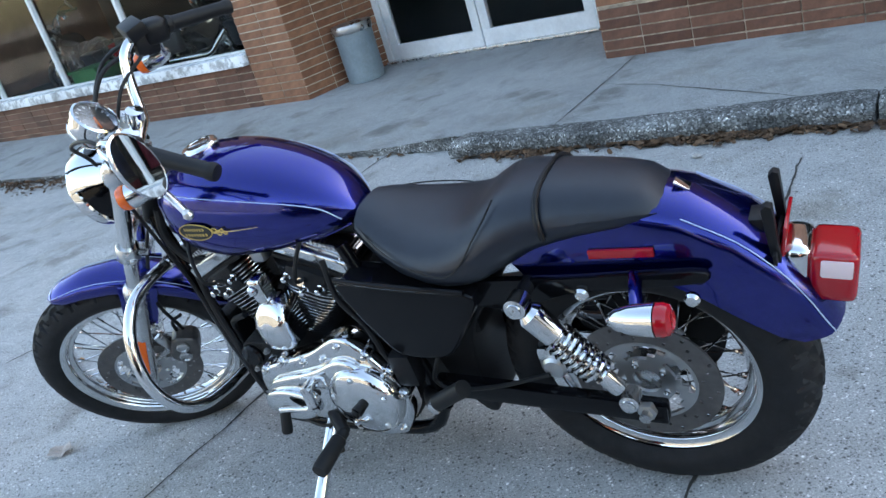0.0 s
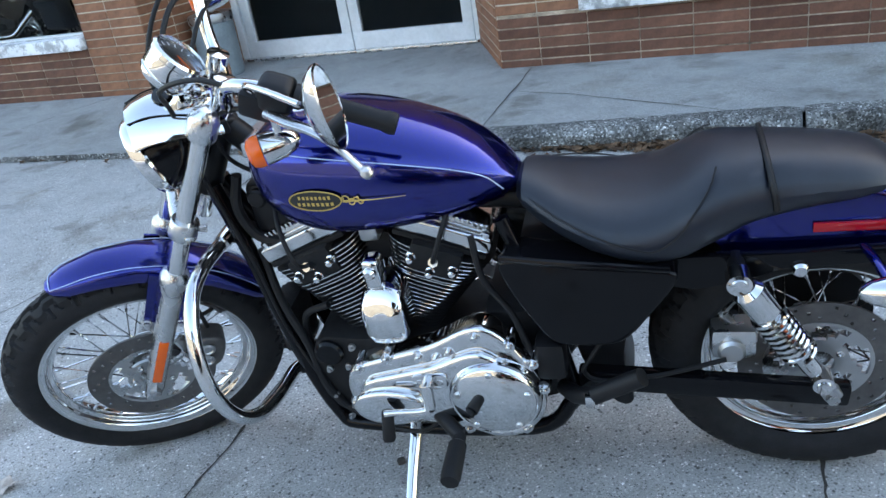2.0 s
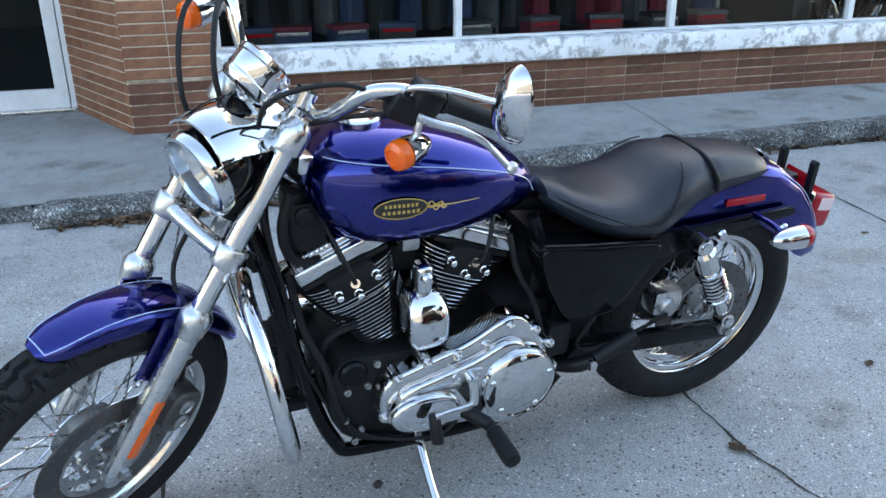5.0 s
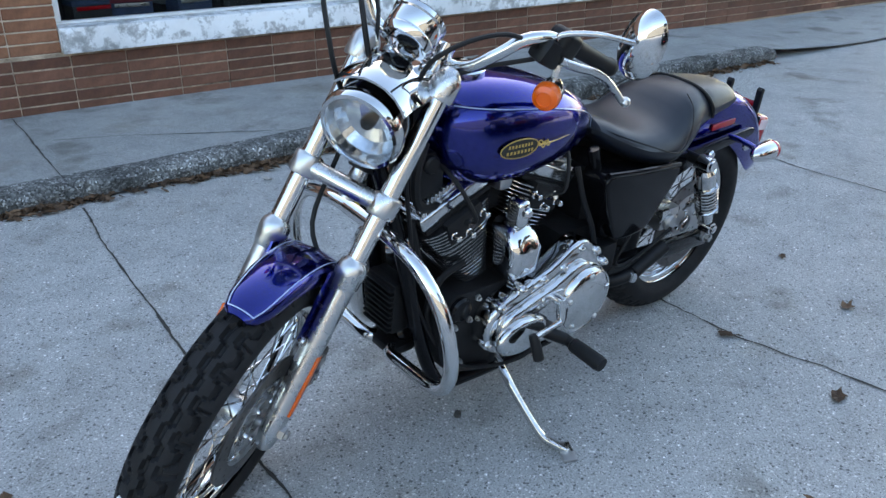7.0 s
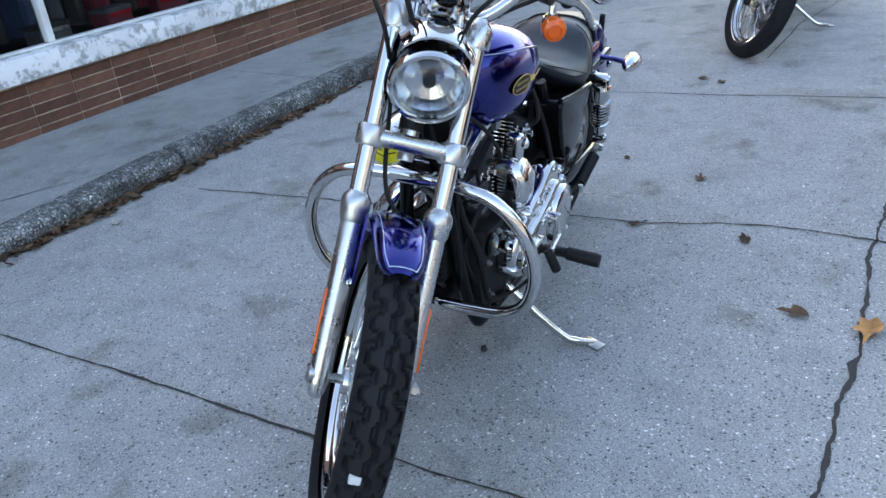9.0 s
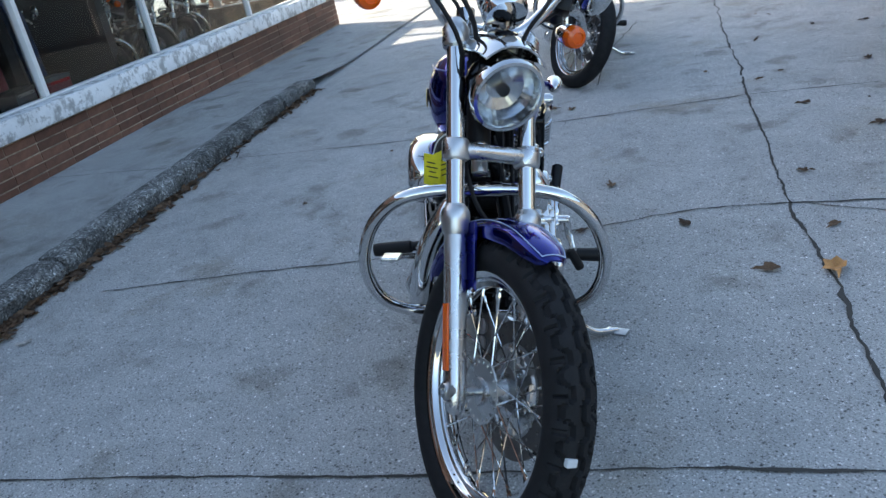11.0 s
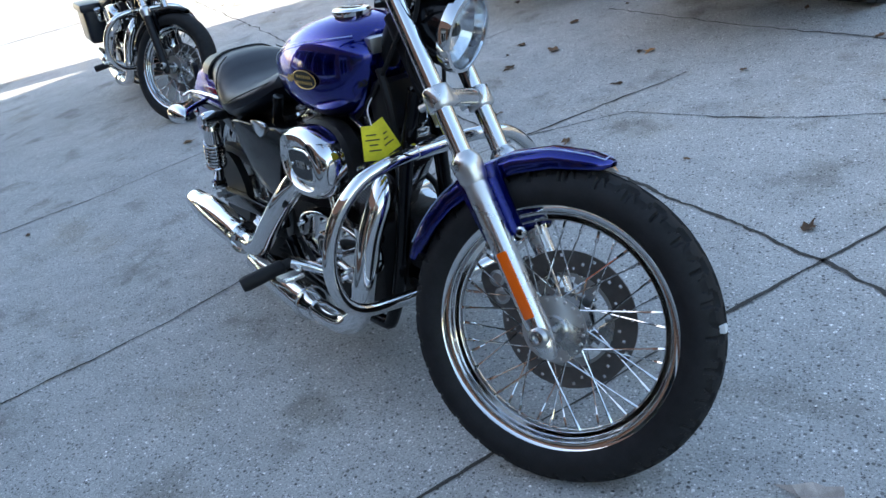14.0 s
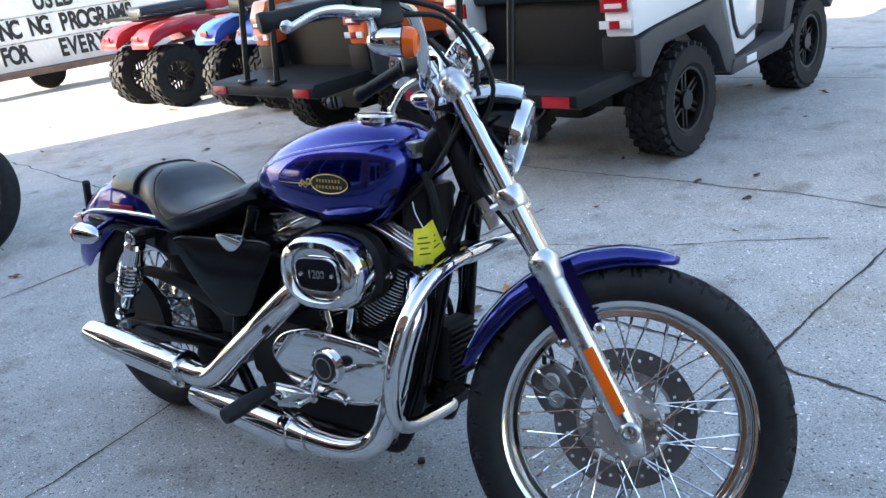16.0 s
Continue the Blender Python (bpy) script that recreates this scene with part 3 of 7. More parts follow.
def polar_plate(radii, n, hole, y0, y1):
    """A ring-shaped plate round the y axis, open where hole(cell round, cell outward) says so."""
    bm = bmesh.new()
    put = lambda r, i, y: bm.verts.new((r * math.sin(2 * math.pi * i / n), y, r * math.cos(2 * math.pi * i / n)))
    lo = [[put(r, i, y0) for i in range(n)] for r in radii]
    hi = [[put(r, i, y1) for i in range(n)] for r in radii]
    last = len(radii) - 2
    solid = lambda i, k: 0 <= k <= last and not hole(i % n, k)
    for k in range(last + 1):
        for i in range(n):
            if not solid(i, k):
                continue
            j = (i + 1) % n
            bm.faces.new((lo[k][i], lo[k][j], lo[k + 1][j], lo[k + 1][i]))
            bm.faces.new((hi[k][i], hi[k + 1][i], hi[k + 1][j], hi[k][j]))
            for other, p, q in (((i, k - 1), (k, i), (k, j)), ((i, k + 1), (k + 1, i), (k + 1, j)), ((i - 1, k), (k, i), (k + 1, i)), ((i + 1, k), (k, j), (k + 1, j))):
                if not solid(*other):
                    bm.faces.new((lo[p[0]][p[1]], lo[q[0]][q[1]], hi[q[0]][q[1]], hi[p[0]][p[1]]))
    bmesh.ops.delete(bm, geom=[v for v in bm.verts if not v.link_faces], context='VERTS')
    return bm


def wheel(root, name, centre, radius, width, rim, rim_w, disc_side, xf, segs, treaded, dark=False, spokes=40):
    at = Matrix.Translation(centre)
    to = xf @ at
    h = rim_w / 2
    hub = part(name, lathe([(0.001, -h * 1.15), (0.028, -h * 1.15), (0.03, -h * 0.9), (0.068, -h * 0.85), (0.068, -h * 0.75), (0.035, -h * 0.6), (0.03, 0), (0.035, h * 0.6), (0.058, h * 0.75), (0.058, h * 0.85), (0.03, h * 0.9), (0.028, h * 1.15), (0.001, h * 1.15)], 36, along_y(0, 0, 0)), ALU, root, "spoked wheel with an aluminium hub", to)
    part("tyre", tyre_mesh(radius, width, rim + 0.004, segs, treaded), RUBBER, hub, "black treaded rubber tyre", to)
    lip = 0.012
    part("rim", lathe([(rim + lip, -h), (rim + lip, -h + 0.005), (rim - 0.004, -h + 0.012), (rim - 0.02, -h * 0.35), (rim - 0.02, h * 0.35), (rim - 0.004, h - 0.012), (rim + lip, h - 0.005), (rim + lip, h), (rim + lip - 0.005, h + 0.001), (rim + 0.002, h - 0.004), (rim - 0.009, h - 0.006), (rim - 0.0125, h - 0.010), (rim - 0.0135, h * 0.56), (rim - 0.0165, h * 0.46), (rim - 0.0255, h * 0.42), (rim - 0.029, h * 0.3), (rim - 0.030, 0), (rim - 0.029, -h * 0.3), (rim - 0.0255, -h * 0.42), (rim - 0.0165, -h * 0.46), (rim - 0.0135, -h * 0.56), (rim - 0.0125, -h + 0.010), (rim - 0.009, -h + 0.006), (rim + 0.002, -h + 0.004), (rim + lip - 0.005, -h - 0.001)], 72, along_y(0, 0, 0), closed=True), CHROME, hub, "polished chrome rim", to)
    spoke = mesh_data("spoke", tube([(0, 0, 0), (0, 0, 0.82), (0, 0, 0.83), (0, 0, 1)], [0.0019, 0.0019, 0.0034, 0.0034], 5, 1), STEEL if dark else CHROME)
    for i in range(spokes):
        a = 2 * math.pi * i / spokes
        side = 1 if i % 2 else -1
        lead = (1 if (i // 2) % 2 else -1) * 0.62
        p0 = Vector((0.056 * math.sin(a + lead), side * h * 0.80, 0.056 * math.cos(a + lead)))
        p1 = Vector(((rim - 0.022) * math.sin(a), side * 0.006, (rim - 0.022) * math.cos(a)))
        ob = new("spoke", spoke)
        ob.parent = hub
        ob.matrix_basis = to @ aim(p0, p1) @ Matrix.Diagonal((1, 1, (p1 - p0).length, 1))
    for i in range(20):
        a = 2 * math.pi * i / 20
        part("spoke_head", lathe([(0.0042, 0), (0.0036, 0.002), (0.001, 0.003)], 8, to @ Matrix.Translation((0.0605 * math.sin(a), -h * 0.85, 0.0605 * math.cos(a))) @ Matrix.Rotation(radians(90), 4, 'X')), ALU, hub)
    if disc_side:
        y = disc_side
        part("brake_disc", polar_plate([0.099, 0.106, 0.1125, 0.119, 0.1255, 0.132, 0.1385, 0.1455], 120, lambda i, k: (k - 1) % 2 == 0 and k < 6 and i % 10 == (0, 3, 6)[k // 2], y - 0.0025, y + 0.0025), DISC, hub, "drilled steel brake disc with dull wear", to)
        part("disc_carrier", polar_plate([0.030, 0.046, 0.058, 0.068, 0.080, 0.0925, 0.0995], 120, lambda i, k: k in (2, 3, 4) and 4 <= (i + 4 * k) % 24 <= 17, y - 0.004, y + 0.004), STEEL, hub, "dull steel disc carrier with curved slots", to)
        for i in range(5):
            a = 2 * math.pi * i / 5 + 0.3
            for sy in (1, -1):
                part("carrier_bolt", lathe([(0.0075, 0), (0.007, 0.005), (0.004, 0.0055), (0.004, 0.003), (0.001, 0.003)], 10, to @ Matrix.Translation((0.045 * math.sin(a), y + sy * 0.004, 0.045 * math.cos(a))) @ Matrix.Rotation(radians(-90 * sy), 4, 'X')), CHROME, hub)
    return hub


def fender_loft(centre, stations, m=None, thick=0.003):
    """stations: angle from straight up (ahead positive), radius at the crown, half width, depth of the skirt."""
    bm = bmesh.new()
    loops = []
    for ang, r, hw, skirt in stations:
        a = radians(ang)
        n = 9
        outer = [(-hw, -skirt)] + [(-hw * math.cos(math.pi * i / n), hw * 0.42 * math.sin(math.pi * i / n)) for i in range(n + 1)] + [(hw, -skirt)]
        inner = [(y * 0.97, q - thick) for y, q in outer[::-1]]
        rr = r - hw * 0.42
        loops.append([Vector((centre[0] + (rr + q) * math.sin(a), y, centre[2] + (rr + q) * math.cos(a))) for y, q in outer + inner])
    rings(bm, loops)
    return bm


def on_fender(centre, stations, frac, lift=0.0015, k=1):
    """A line on a fender's skin, at the fraction frac of its half width."""
    out = []
    for ang, r, hw, skirt in stations:
        a = radians(ang)
        q = hw * 0.42 * math.sqrt(max(0, 1 - frac * frac)) + lift
        rr = r - hw * 0.42 + q
        out.append((centre[0] + rr * math.sin(a), hw * frac, centre[2] + rr * math.cos(a)))
    return out


def tank_section(x):
    """Bottom, top, half width and height of the widest place of the tank at x."""
    xs = [0.565, 0.585, 0.63, 0.705, 0.81, 0.90, 0.98, 1.04, 1.07, 1.083]
    bot = [0.722, 0.706, 0.692, 0.676, 0.664, 0.660, 0.670, 0.705, 0.755, 0.79]
    top = [0.735, 0.774, 0.817, 0.855, 0.891, 0.905, 0.905, 0.888, 0.862, 0.832]
    wid = [0.028, 0.056, 0.088, 0.120, 0.140, 0.145, 0.137, 0.113, 0.083, 0.03]
    mid = [0.732, 0.742, 0.752, 0.765, 0.778, 0.785, 0.793, 0.803, 0.815, 0.82]
    return [float(np.interp(x, xs, q)) for q in (bot, top, wid, mid)]


def tank_point(x, a, lift=0.0):
    """A point of the tank's skin; a is the angle from its widest place, up positive."""
    b, t, w, c = tank_section(x)
    s, e = math.sin(a), math.cos(a)
    hgt = (t - c) if s > 0 else (c - b)
    p = 0.84 if s > 0 else 0.70
    return Vector((x, (w + lift) * math.copysign(abs(e) ** 0.76, e), c + (hgt + lift) * math.copysign(abs(s) ** p, s)))


def tank_mesh():
    bm = bmesh.new()
    xs = [0.565, 0.57, 0.58, 0.60, 0.63, 0.67, 0.71, 0.76, 0.81, 0.86, 0.90, 0.94, 0.98, 1.01, 1.035, 1.055, 1.07, 1.08, 1.083]
    rings(bm, [[tank_point(x, 2 * math.pi * j / 40) for j in range(40)] for x in xs])
    for _ in range(3):
        bmesh.ops.smooth_vert(bm, verts=bm.verts, factor=0.5, use_axis_x=True, use_axis_y=True, use_axis_z=True)
    return bm


def seat_mesh():
    bm = bmesh.new()
    xs = [0.572, 0.56, 0.53, 0.49, 0.44, 0.39, 0.345, 0.31, 0.275, 0.24, 0.21, 0.18, 0.151, 0.145, 0.139, 0.10, 0.07, 0.01, -0.03, -0.06, -0.078, -0.085]
    tx = [-0.085, -0.078, -0.06, -0.025, 0.079, 0.139, 0.145, 0.151, 0.21, 0.240, 0.265, 0.31, 0.36, 0.41, 0.466, 0.53, 0.56, 0.572]
    tz = [0.692, 0.706, 0.724, 0.745, 0.759, 0.764, 0.759, 0.765, 0.764, 0.756, 0.742, 0.719, 0.710, 0.711, 0.720, 0.740, 0.746, 0.738]
    bx = [-0.085, -0.075, -0.03, 0.08, 0.17, 0.235, 0.29, 0.36, 0.46, 0.53, 0.572]
    bz = [0.70, 0.690, 0.682, 0.668, 0.648, 0.618, 0.594, 0.596, 0.628, 0.668, 0.705]
    wx = [-0.085, -0.074, -0.05, 0.01, 0.10, 0.17, 0.22, 0.29, 0.36, 0.42, 0.48, 0.53, 0.56, 0.572]
    ww = [0.035, 0.06, 0.08, 0.096, 0.106, 0.116, 0.136, 0.153, 0.158, 0.150, 0.128, 0.100, 0.080, 0.055]
    loops = []
    for x in xs:
        t, b, w = np.interp(x, tx, tz), np.interp(x, bx, bz), np.interp(x, wx, ww)
        dish = 0.010 * max(0, 1 - ((x - 0.40) / 0.13) ** 2)
        loop = []
        for j in range(28):
            a = 2 * math.pi * j / 28
            e, s = math.cos(a), math.sin(a)
            y = w * math.copysign(abs(e) ** 0.66, e)
            z = (t + b) / 2 + (t - b) / 2 * math.copysign(abs(s) ** 0.60, s)
            if s > 0:
                z -= dish * max(0, 1 - (y / w) ** 2)
                z -= 0.018 * (abs(y) / w) ** 3
            loop.append((x, y, z))
        loops.append(loop)
    rings(bm, loops)
    return bm


def cylinder_fins(root, foot, lean, outer):
    """One finned cylinder with its head and rocker box; the stack leans by the angle in the xz plane, outer is the side away from the other one."""
    m = Matrix.Translation(foot) @ Matrix.Rotation(radians(lean), 4, 'Y')
    body = part("cylinder", block((0, 0, 0.23), (0.10, 0.13, 0.26), 0.03, m), CASE, root, "black finned engine cylinder")
    for i in range(20):
        z = 0.150 + i * 0.0098
        hx, hy = 0.048 + 0.0033 * i, 0.082 + (0.006 if i > 12 else 0.0)
        n, loops, own = 32, [], bmesh.new()
        for zz, grow in ((-0.0016, -0.001), (-0.0011, 0), (0.0011, 0), (0.0016, -0.001)):
            loop = []
            for j in range(n):
                e, w = math.cos(2 * math.pi * j / n), math.sin(2 * math.pi * j / n)
                loop.append(m @ Vector(((hx + grow) * math.copysign(abs(e) ** 0.62, e), (hy + grow) * math.copysign(abs(w) ** 0.55, w), z + zz)))
            loops.append(loop)
        rings(own, loops)
        own.faces.ensure_lookup_table()
        for q in own.faces[n:2 * n]:
            q.material_index = 1
        part("fin", own, [CASE, POLISH], body, "black fin with a machined bright edge")
    part("cylinder_head", block((0, 0, 0.322), (0.105, 0.186, 0.064), 0.012, m), CASE, body)
    for y in (1, -1):
        for x, z in ((-0.046 * outer, 0.322), (0.002, 0.300), (0.040 * outer, 0.318)):
            part("head_bolt", lathe([(0.001, 0), (0.010, 0), (0.010, 0.006), (0.0075, 0.008), (0.0075, 0.022), (0.005, 0.024), (0.001, 0.024)], 12, m @ Matrix.Translation((x, y * 0.088, z)) @ Matrix.Rotation(radians(-90 * y), 4, 'X')), CHROME, body)
    part("rocker_base", block((0, 0, 0.354), (0.188, 0.150, 0.012), 0.004, m), CASE, body)
    rk = part("rocker_box", block((0.002 * outer, 0, 0.377), (0.196, 0.148, 0.036), 0.009, m, seg=3), POLISH, root, "polished alloy rocker box cover")
    part("rocker_cap", block((0.010 * outer, 0, 0.402), (0.155, 0.112, 0.022), 0.009, m, seg=3), POLISH, rk)
    for x in (-0.082, 0.082):
        for y in (-0.062, 0.062):
            part("rocker_bolt", lathe([(0.001, 0), (0.0085, 0), (0.0085, 0.010), (0.005, 0.012), (0.001, 0.012)], 8, m @ Matrix.Translation((x, y, 0.394))), CHROME, rk)
    for y in (-1, 1):
        own = None
        for i in range(8):
            own = block(((0.075 - i * 0.011) * outer, 0.050 * y, 0.415), (0.0055, 0.030, 0.012), 0.002, m, own)
        part("rocker_ribs", own, POLISH, rk)
    return m, 0.352


def shock(root, y):
    a, b = Vector((0.196, y, 0.592)), Vector((0.046, y * 0.87, 0.343))
    m = aim(b, a)
    L = (a - b).length
    body = part("shock_absorber", lathe([(0.001, 0.03), (0.016, 0.03), (0.018, 0.04), (0.018, 0.085), (0.014, 0.09), (0.014, 0.16), (0.020, 0.175), (0.020, L - 0.095), (0.027, L - 0.09), (0.028, L - 0.03), (0.02, L - 0.02), (0.001, L - 0.02)], 24, m), CHROME, root, "chrome rear shock absorber with a bright coil spring")
    pts = []
    for i in range(8 * 14 + 1):
        t = i / (8 * 14)
        w = 2 * math.pi * 8 * t
        pts.append(m @ Vector((0.029 * math.cos(w), 0.029 * math.sin(w), 0.085 + (L - 0.18) * t)))
    part("spring", tube(pts, 0.0048, 6, 1), CHROME, body)
    s = 1 if y > 0 else -1
    for p, r in ((a, 0.021), (b, 0.019)):
        part("eye", lathe([(0.001, -0.018), (r, -0.018), (r, 0.018), (r * 0.7, 0.020), (r * 0.7, 0.026), (0.001, 0.027)], 20, Matrix.Translation(p) @ Matrix.Rotation(radians(-90 * s), 4, 'X')), CHROME, body)
    return body


def bullet(root, name, centre, lens, length=0.085, r=0.028, xf=None, backwards=False, label=""):
    """A turn signal: a chrome bullet with a lens at its open end."""
    s = -1 if backwards else 1
    m = Matrix.Translation(centre) @ Matrix.Rotation(radians(90 * s), 4, 'Y')
    m = (xf @ m) if xf is not None else m
    shell = part(name, lathe([(0.001, -length), (r * 0.35, -length * 0.96), (r * 0.68, -length * 0.78), (r * 0.9, -length * 0.5), (r, -length * 0.15), (r * 1.03, 0), (0.001, 0.0)], 24, m), CHROME, root, label)
    part("lens", lathe([(0.001, 0.002), (r * 1.0, 0.002), (r * 1.02, 0.012), (r * 0.9, 0.022), (r * 0.55, 0.027), (r * 0.5, 0.024), (0.001, 0.024)], 24, m), lens, shell, "red plastic lens" if lens == RED_LENS else "amber plastic lens")
    return shell


def emblem(root, side):
    """Oval badge with a scroll tail, without its lettering."""
    def on(x, z, lift):
        b, t, w, c = tank_section(x)
        lo, hi = -1.2, 1.2
        for _ in range(24):
            mid = (lo + hi) / 2
            if tank_point(x, mid).z < z:
                lo = mid
            else:
                hi = mid
        p = tank_point(x, lo, lift)
        return Vector((p.x, p.y * side, p.z))
    cx, cz, rx, rz = 0.922, 0.780, 0.052, 0.020
    fill = bmesh.new()
    mid = fill.verts.new(on(cx, cz, 0.0022))
    inner = [fill.verts.new(on(cx + rx * 0.5 * math.cos(a), cz + rz * 0.5 * math.sin(a), 0.0022)) for a in [2 * math.pi * i / 32 for i in range(32)]]
    outer = [fill.verts.new(on(cx + rx * math.cos(a), cz + rz * math.sin(a), 0.0022)) for a in [2 * math.pi * i / 32 for i in range(32)]]
    for i in range(32):
        j = (i + 1) % 32
        fill.faces.new((mid, inner[i], inner[j]))
        fill.faces.new((inner[i], outer[i], outer[j], inner[j]))
    em = part("badge", fill, INK, root, "black oval tank badge with a gold border and scroll")
    part("badge_border", tube([on(cx + rx * math.cos(a), cz + rz * math.sin(a), 0.003) for a in [2 * math.pi * i / 40 for i in range(40)]], 0.0013, 5, 1, closed=True), GOLD, em)
    for dz, half in ((0.0065, 0.034), (-0.0065, 0.038)):
        bars = None
        for i in range(8):
            x = cx + half - (i + 0.5) * half / 4
            own = bmesh.new()
            w = half / 4 * 0.30
            q = [own.verts.new(on(x + sx * w, cz + dz + sz * 0.0034, 0.0036)) for sx, sz in ((-1, -1), (1, -1), (1, 1), (-1, 1))]
            own.faces.new(q)
            bars = join(bars, own)
        part("badge_bars", bars, GOLD, em)
    tail = [on(cx - rx - 0.002 - 0.115 * t, cz - 0.003 - 0.004 * t, 0.0026) for t in [i / 12 for i in range(13)]]
    part("scroll_line", tube(tail, [0.0024, 0.0014, 0.0009, 0.0005], 5, 1), GOLD, em)
    for k, (x0, z0, r) in enumerate(((0.862, 0.780, 0.008), (0.852, 0.774, 0.007), (0.843, 0.779, 0.006), (0.835, 0.774, 0.005))):
        pts = [on(x0 + r * (1 - t * 0.5) * math.cos(7 * t + k), z0 + r * (1 - t * 0.5) * math.sin(7 * t + k), 0.003) for t in [i / 16 for i in range(17)]]
        part("scroll", tube(pts, 0.0014, 5, 1), GOLD, em)
    return em


def build_motorcycle(label, at, turn, paint, main=True):
    root = thing("motorcycle", label, "motorcycle", at)
    S = steer(turn)
    slider = ALU if main else SATIN
    # wheels
    wheel(root, "rear_wheel", (0.04, 0, 0.314), 0.314, 0.146, 0.208, 0.088, 0.066, Matrix(), 300 if main else 90, main)
    fw = wheel(root, "front_wheel", FRONT, 0.323, 0.100, 0.2435, 0.066, 0.052, S, 420 if main else 90, main)
    part("wheel_weight", block((0, 0, 0), (0.016, 0.022, 0.012), 0.003), WHITE_METAL, fw, "white clip", S @ Matrix.Translation(FRONT) @ Matrix.Rotation(radians(79), 4, 'Y') @ Matrix.Translation((0, -0.016, 0.3195))) if main else None
    # forks
    for y in (0.087, -0.087):
        leg = part("fork_leg", lathe([(0.001, -0.046), (0.010, -0.045), (0.017, -0.036), (0.0225, -0.012), (0.0235, 0.02), (0.0235, 0.335), (0.001, 0.335)], 24, aim(fork(0, y), fork(1, y))), slider, root, "brushed aluminium fork slider" if main else "black fork slider", S)
        part("dust_cap", lathe([(0.0235, 0.32), (0.028, 0.33), (0.029, 0.345), (0.031, 0.35), (0.031, 0.366), (0.027, 0.376), (0.0225, 0.38), (0.021, 0.385)], 24, aim(fork(0, y), fork(1, y))), ALU, leg, xf=S)
        part("fork_tube", lathe([(0.0195, 0.37), (0.0195, 0.77), (0.001, 0.77)], 24, aim(fork(0, y), fork(1, y))), CHROME, leg, "chrome fork tube", S)
        part("tube_cap", lathe([(0.027, 0.722), (0.029, 0.727), (0.029, 0.762), (0.022, 0.775), (0.014, 0.785), (0.001, 0.788)], 24, aim(fork(0, y), fork(1, y))), ALU, leg, xf=S)
        s = 1 if y > 0 else -1
        part("axle_nut", lathe([(0.001, 0), (0.014, 0), (0.014, 0.012), (0.009, 0.014), (0.009, 0.02), (0.001, 0.02)] if s > 0 else [(0.022, -0.02), (0.021, 0.004), (0.0165, 0.007), (0.0145, 0.010), (0.0115, 0.010), (0.0105, -0.008), (0.001, -0.008)], 6 if s > 0 else 24, S @ Matrix.Translation(fork(0.004, y + s * 0.018)) @ Matrix.Rotation(radians(-90 * s), 4, 'X')), STEEL, leg)
        if main:
            f0 = fork(0.043, y + s * 0.0220, 0.002)
            part("fork_reflector", block((0, 0, 0.068), (0.021, 0.006, 0.136), 0.002, Matrix.Translation(f0) @ (RAKE.to_track_quat('Z', 'Y').to_matrix().to_4x4() @ Matrix.Rotation(radians(90), 4, 'Z'))), AMBER, leg, "long amber reflector on the fork leg", S)
    axle = part("front_axle", rod(fork(0, 0.09), fork(0, -0.09), 0.010, 12), STEEL, root, xf=S)
    # clamps
    low = part("lower_clamp", tube([fork(0.50, 0.087), fork(0.50, 0.045, 0.006), fork(0.50, -0.045, 0.006), fork(0.50, -0.087)], 0.018, 14, 4), ALU, root, "bright lower fork clamp", S)
    for y in (0.087, -0.087):
        part("clamp_ring", lathe([(0.026, 0.478), (0.029, 0.482), (0.029, 0.518), (0.026, 0.522)], 24, aim(fork(0, y), fork(1, y))), ALU, low, xf=S)
        part("clamp_bolt", rod(fork(0.50, y, -0.028), fork(0.50, y, -0.045), 0.008, 8), ALU, low, xf=S)
    top = part("upper_clamp", tube([fork(0.735, 0.09), fork(0.735, 0.04, -0.02), fork(0.735, -0.04, -0.02), fork(0.735, -0.09)], 0.02, 14, 4, flat=0.7), ALU, root, "bright upper fork clamp", S)
    part("steering_head", rod(fork(0.535, 0, -0.055), fork(0.72, 0, -0.055), 0.027, 20), SATIN, root, "black steering head")
    part("steering_stem", rod(fork(0.47, 0, -0.055), fork(0.765, 0, -0.055), 0.018, 16), ALU, root, xf=S)
    # headlight and its visor
    hc = Vector((1.283, 0, 0.872))
    d = Vector((0.96, 0, -0.22)).normalized()
    m = S @ aim(hc, hc + d)
    shell = part("headlight", lathe([(0.001, -0.115), (0.03, -0.112), (0.055, -0.095), (0.07, -0.065), (0.076, -0.03), (0.077, -0.004)], 40, m, ends=False), BLACK, root, "round headlight with a chrome rim and clear lens")
    part("headlight_rim", lathe([(0.078, -0.012), (0.082, -0.008), (0.083, 0.008), (0.079, 0.016), (0.072, 0.017), (0.069, 0.011), (0.070, -0.004)], 40, m, closed=True), CHROME, shell, "chrome headlight rim")
    part("reflector_bowl", lathe([(0.0695, 0.010), (0.066, -0.010), (0.052, -0.030), (0.03, -0.042), (0.012, -0.046), (0.001, -0.046)], 30, m, ends=False), BOWL, shell, smooth=False)
    part("bulb_cap", lathe([(0.001, -0.008), (0.011, -0.009), (0.014, -0.014), (0.014, -0.028), (0.010, -0.046)], 16, m), BLACK, shell)
    lens = part("lens", lathe([(0.072, 0.012), (0.064, 0.022), (0.048, 0.031), (0.024, 0.038), (0.001, 0.040)], 40, m, ends=False), LENS, shell, "clear glass headlight lens")
    lens.visible_shadow = False
    # visor from the clamps over the headlight
    loops = []
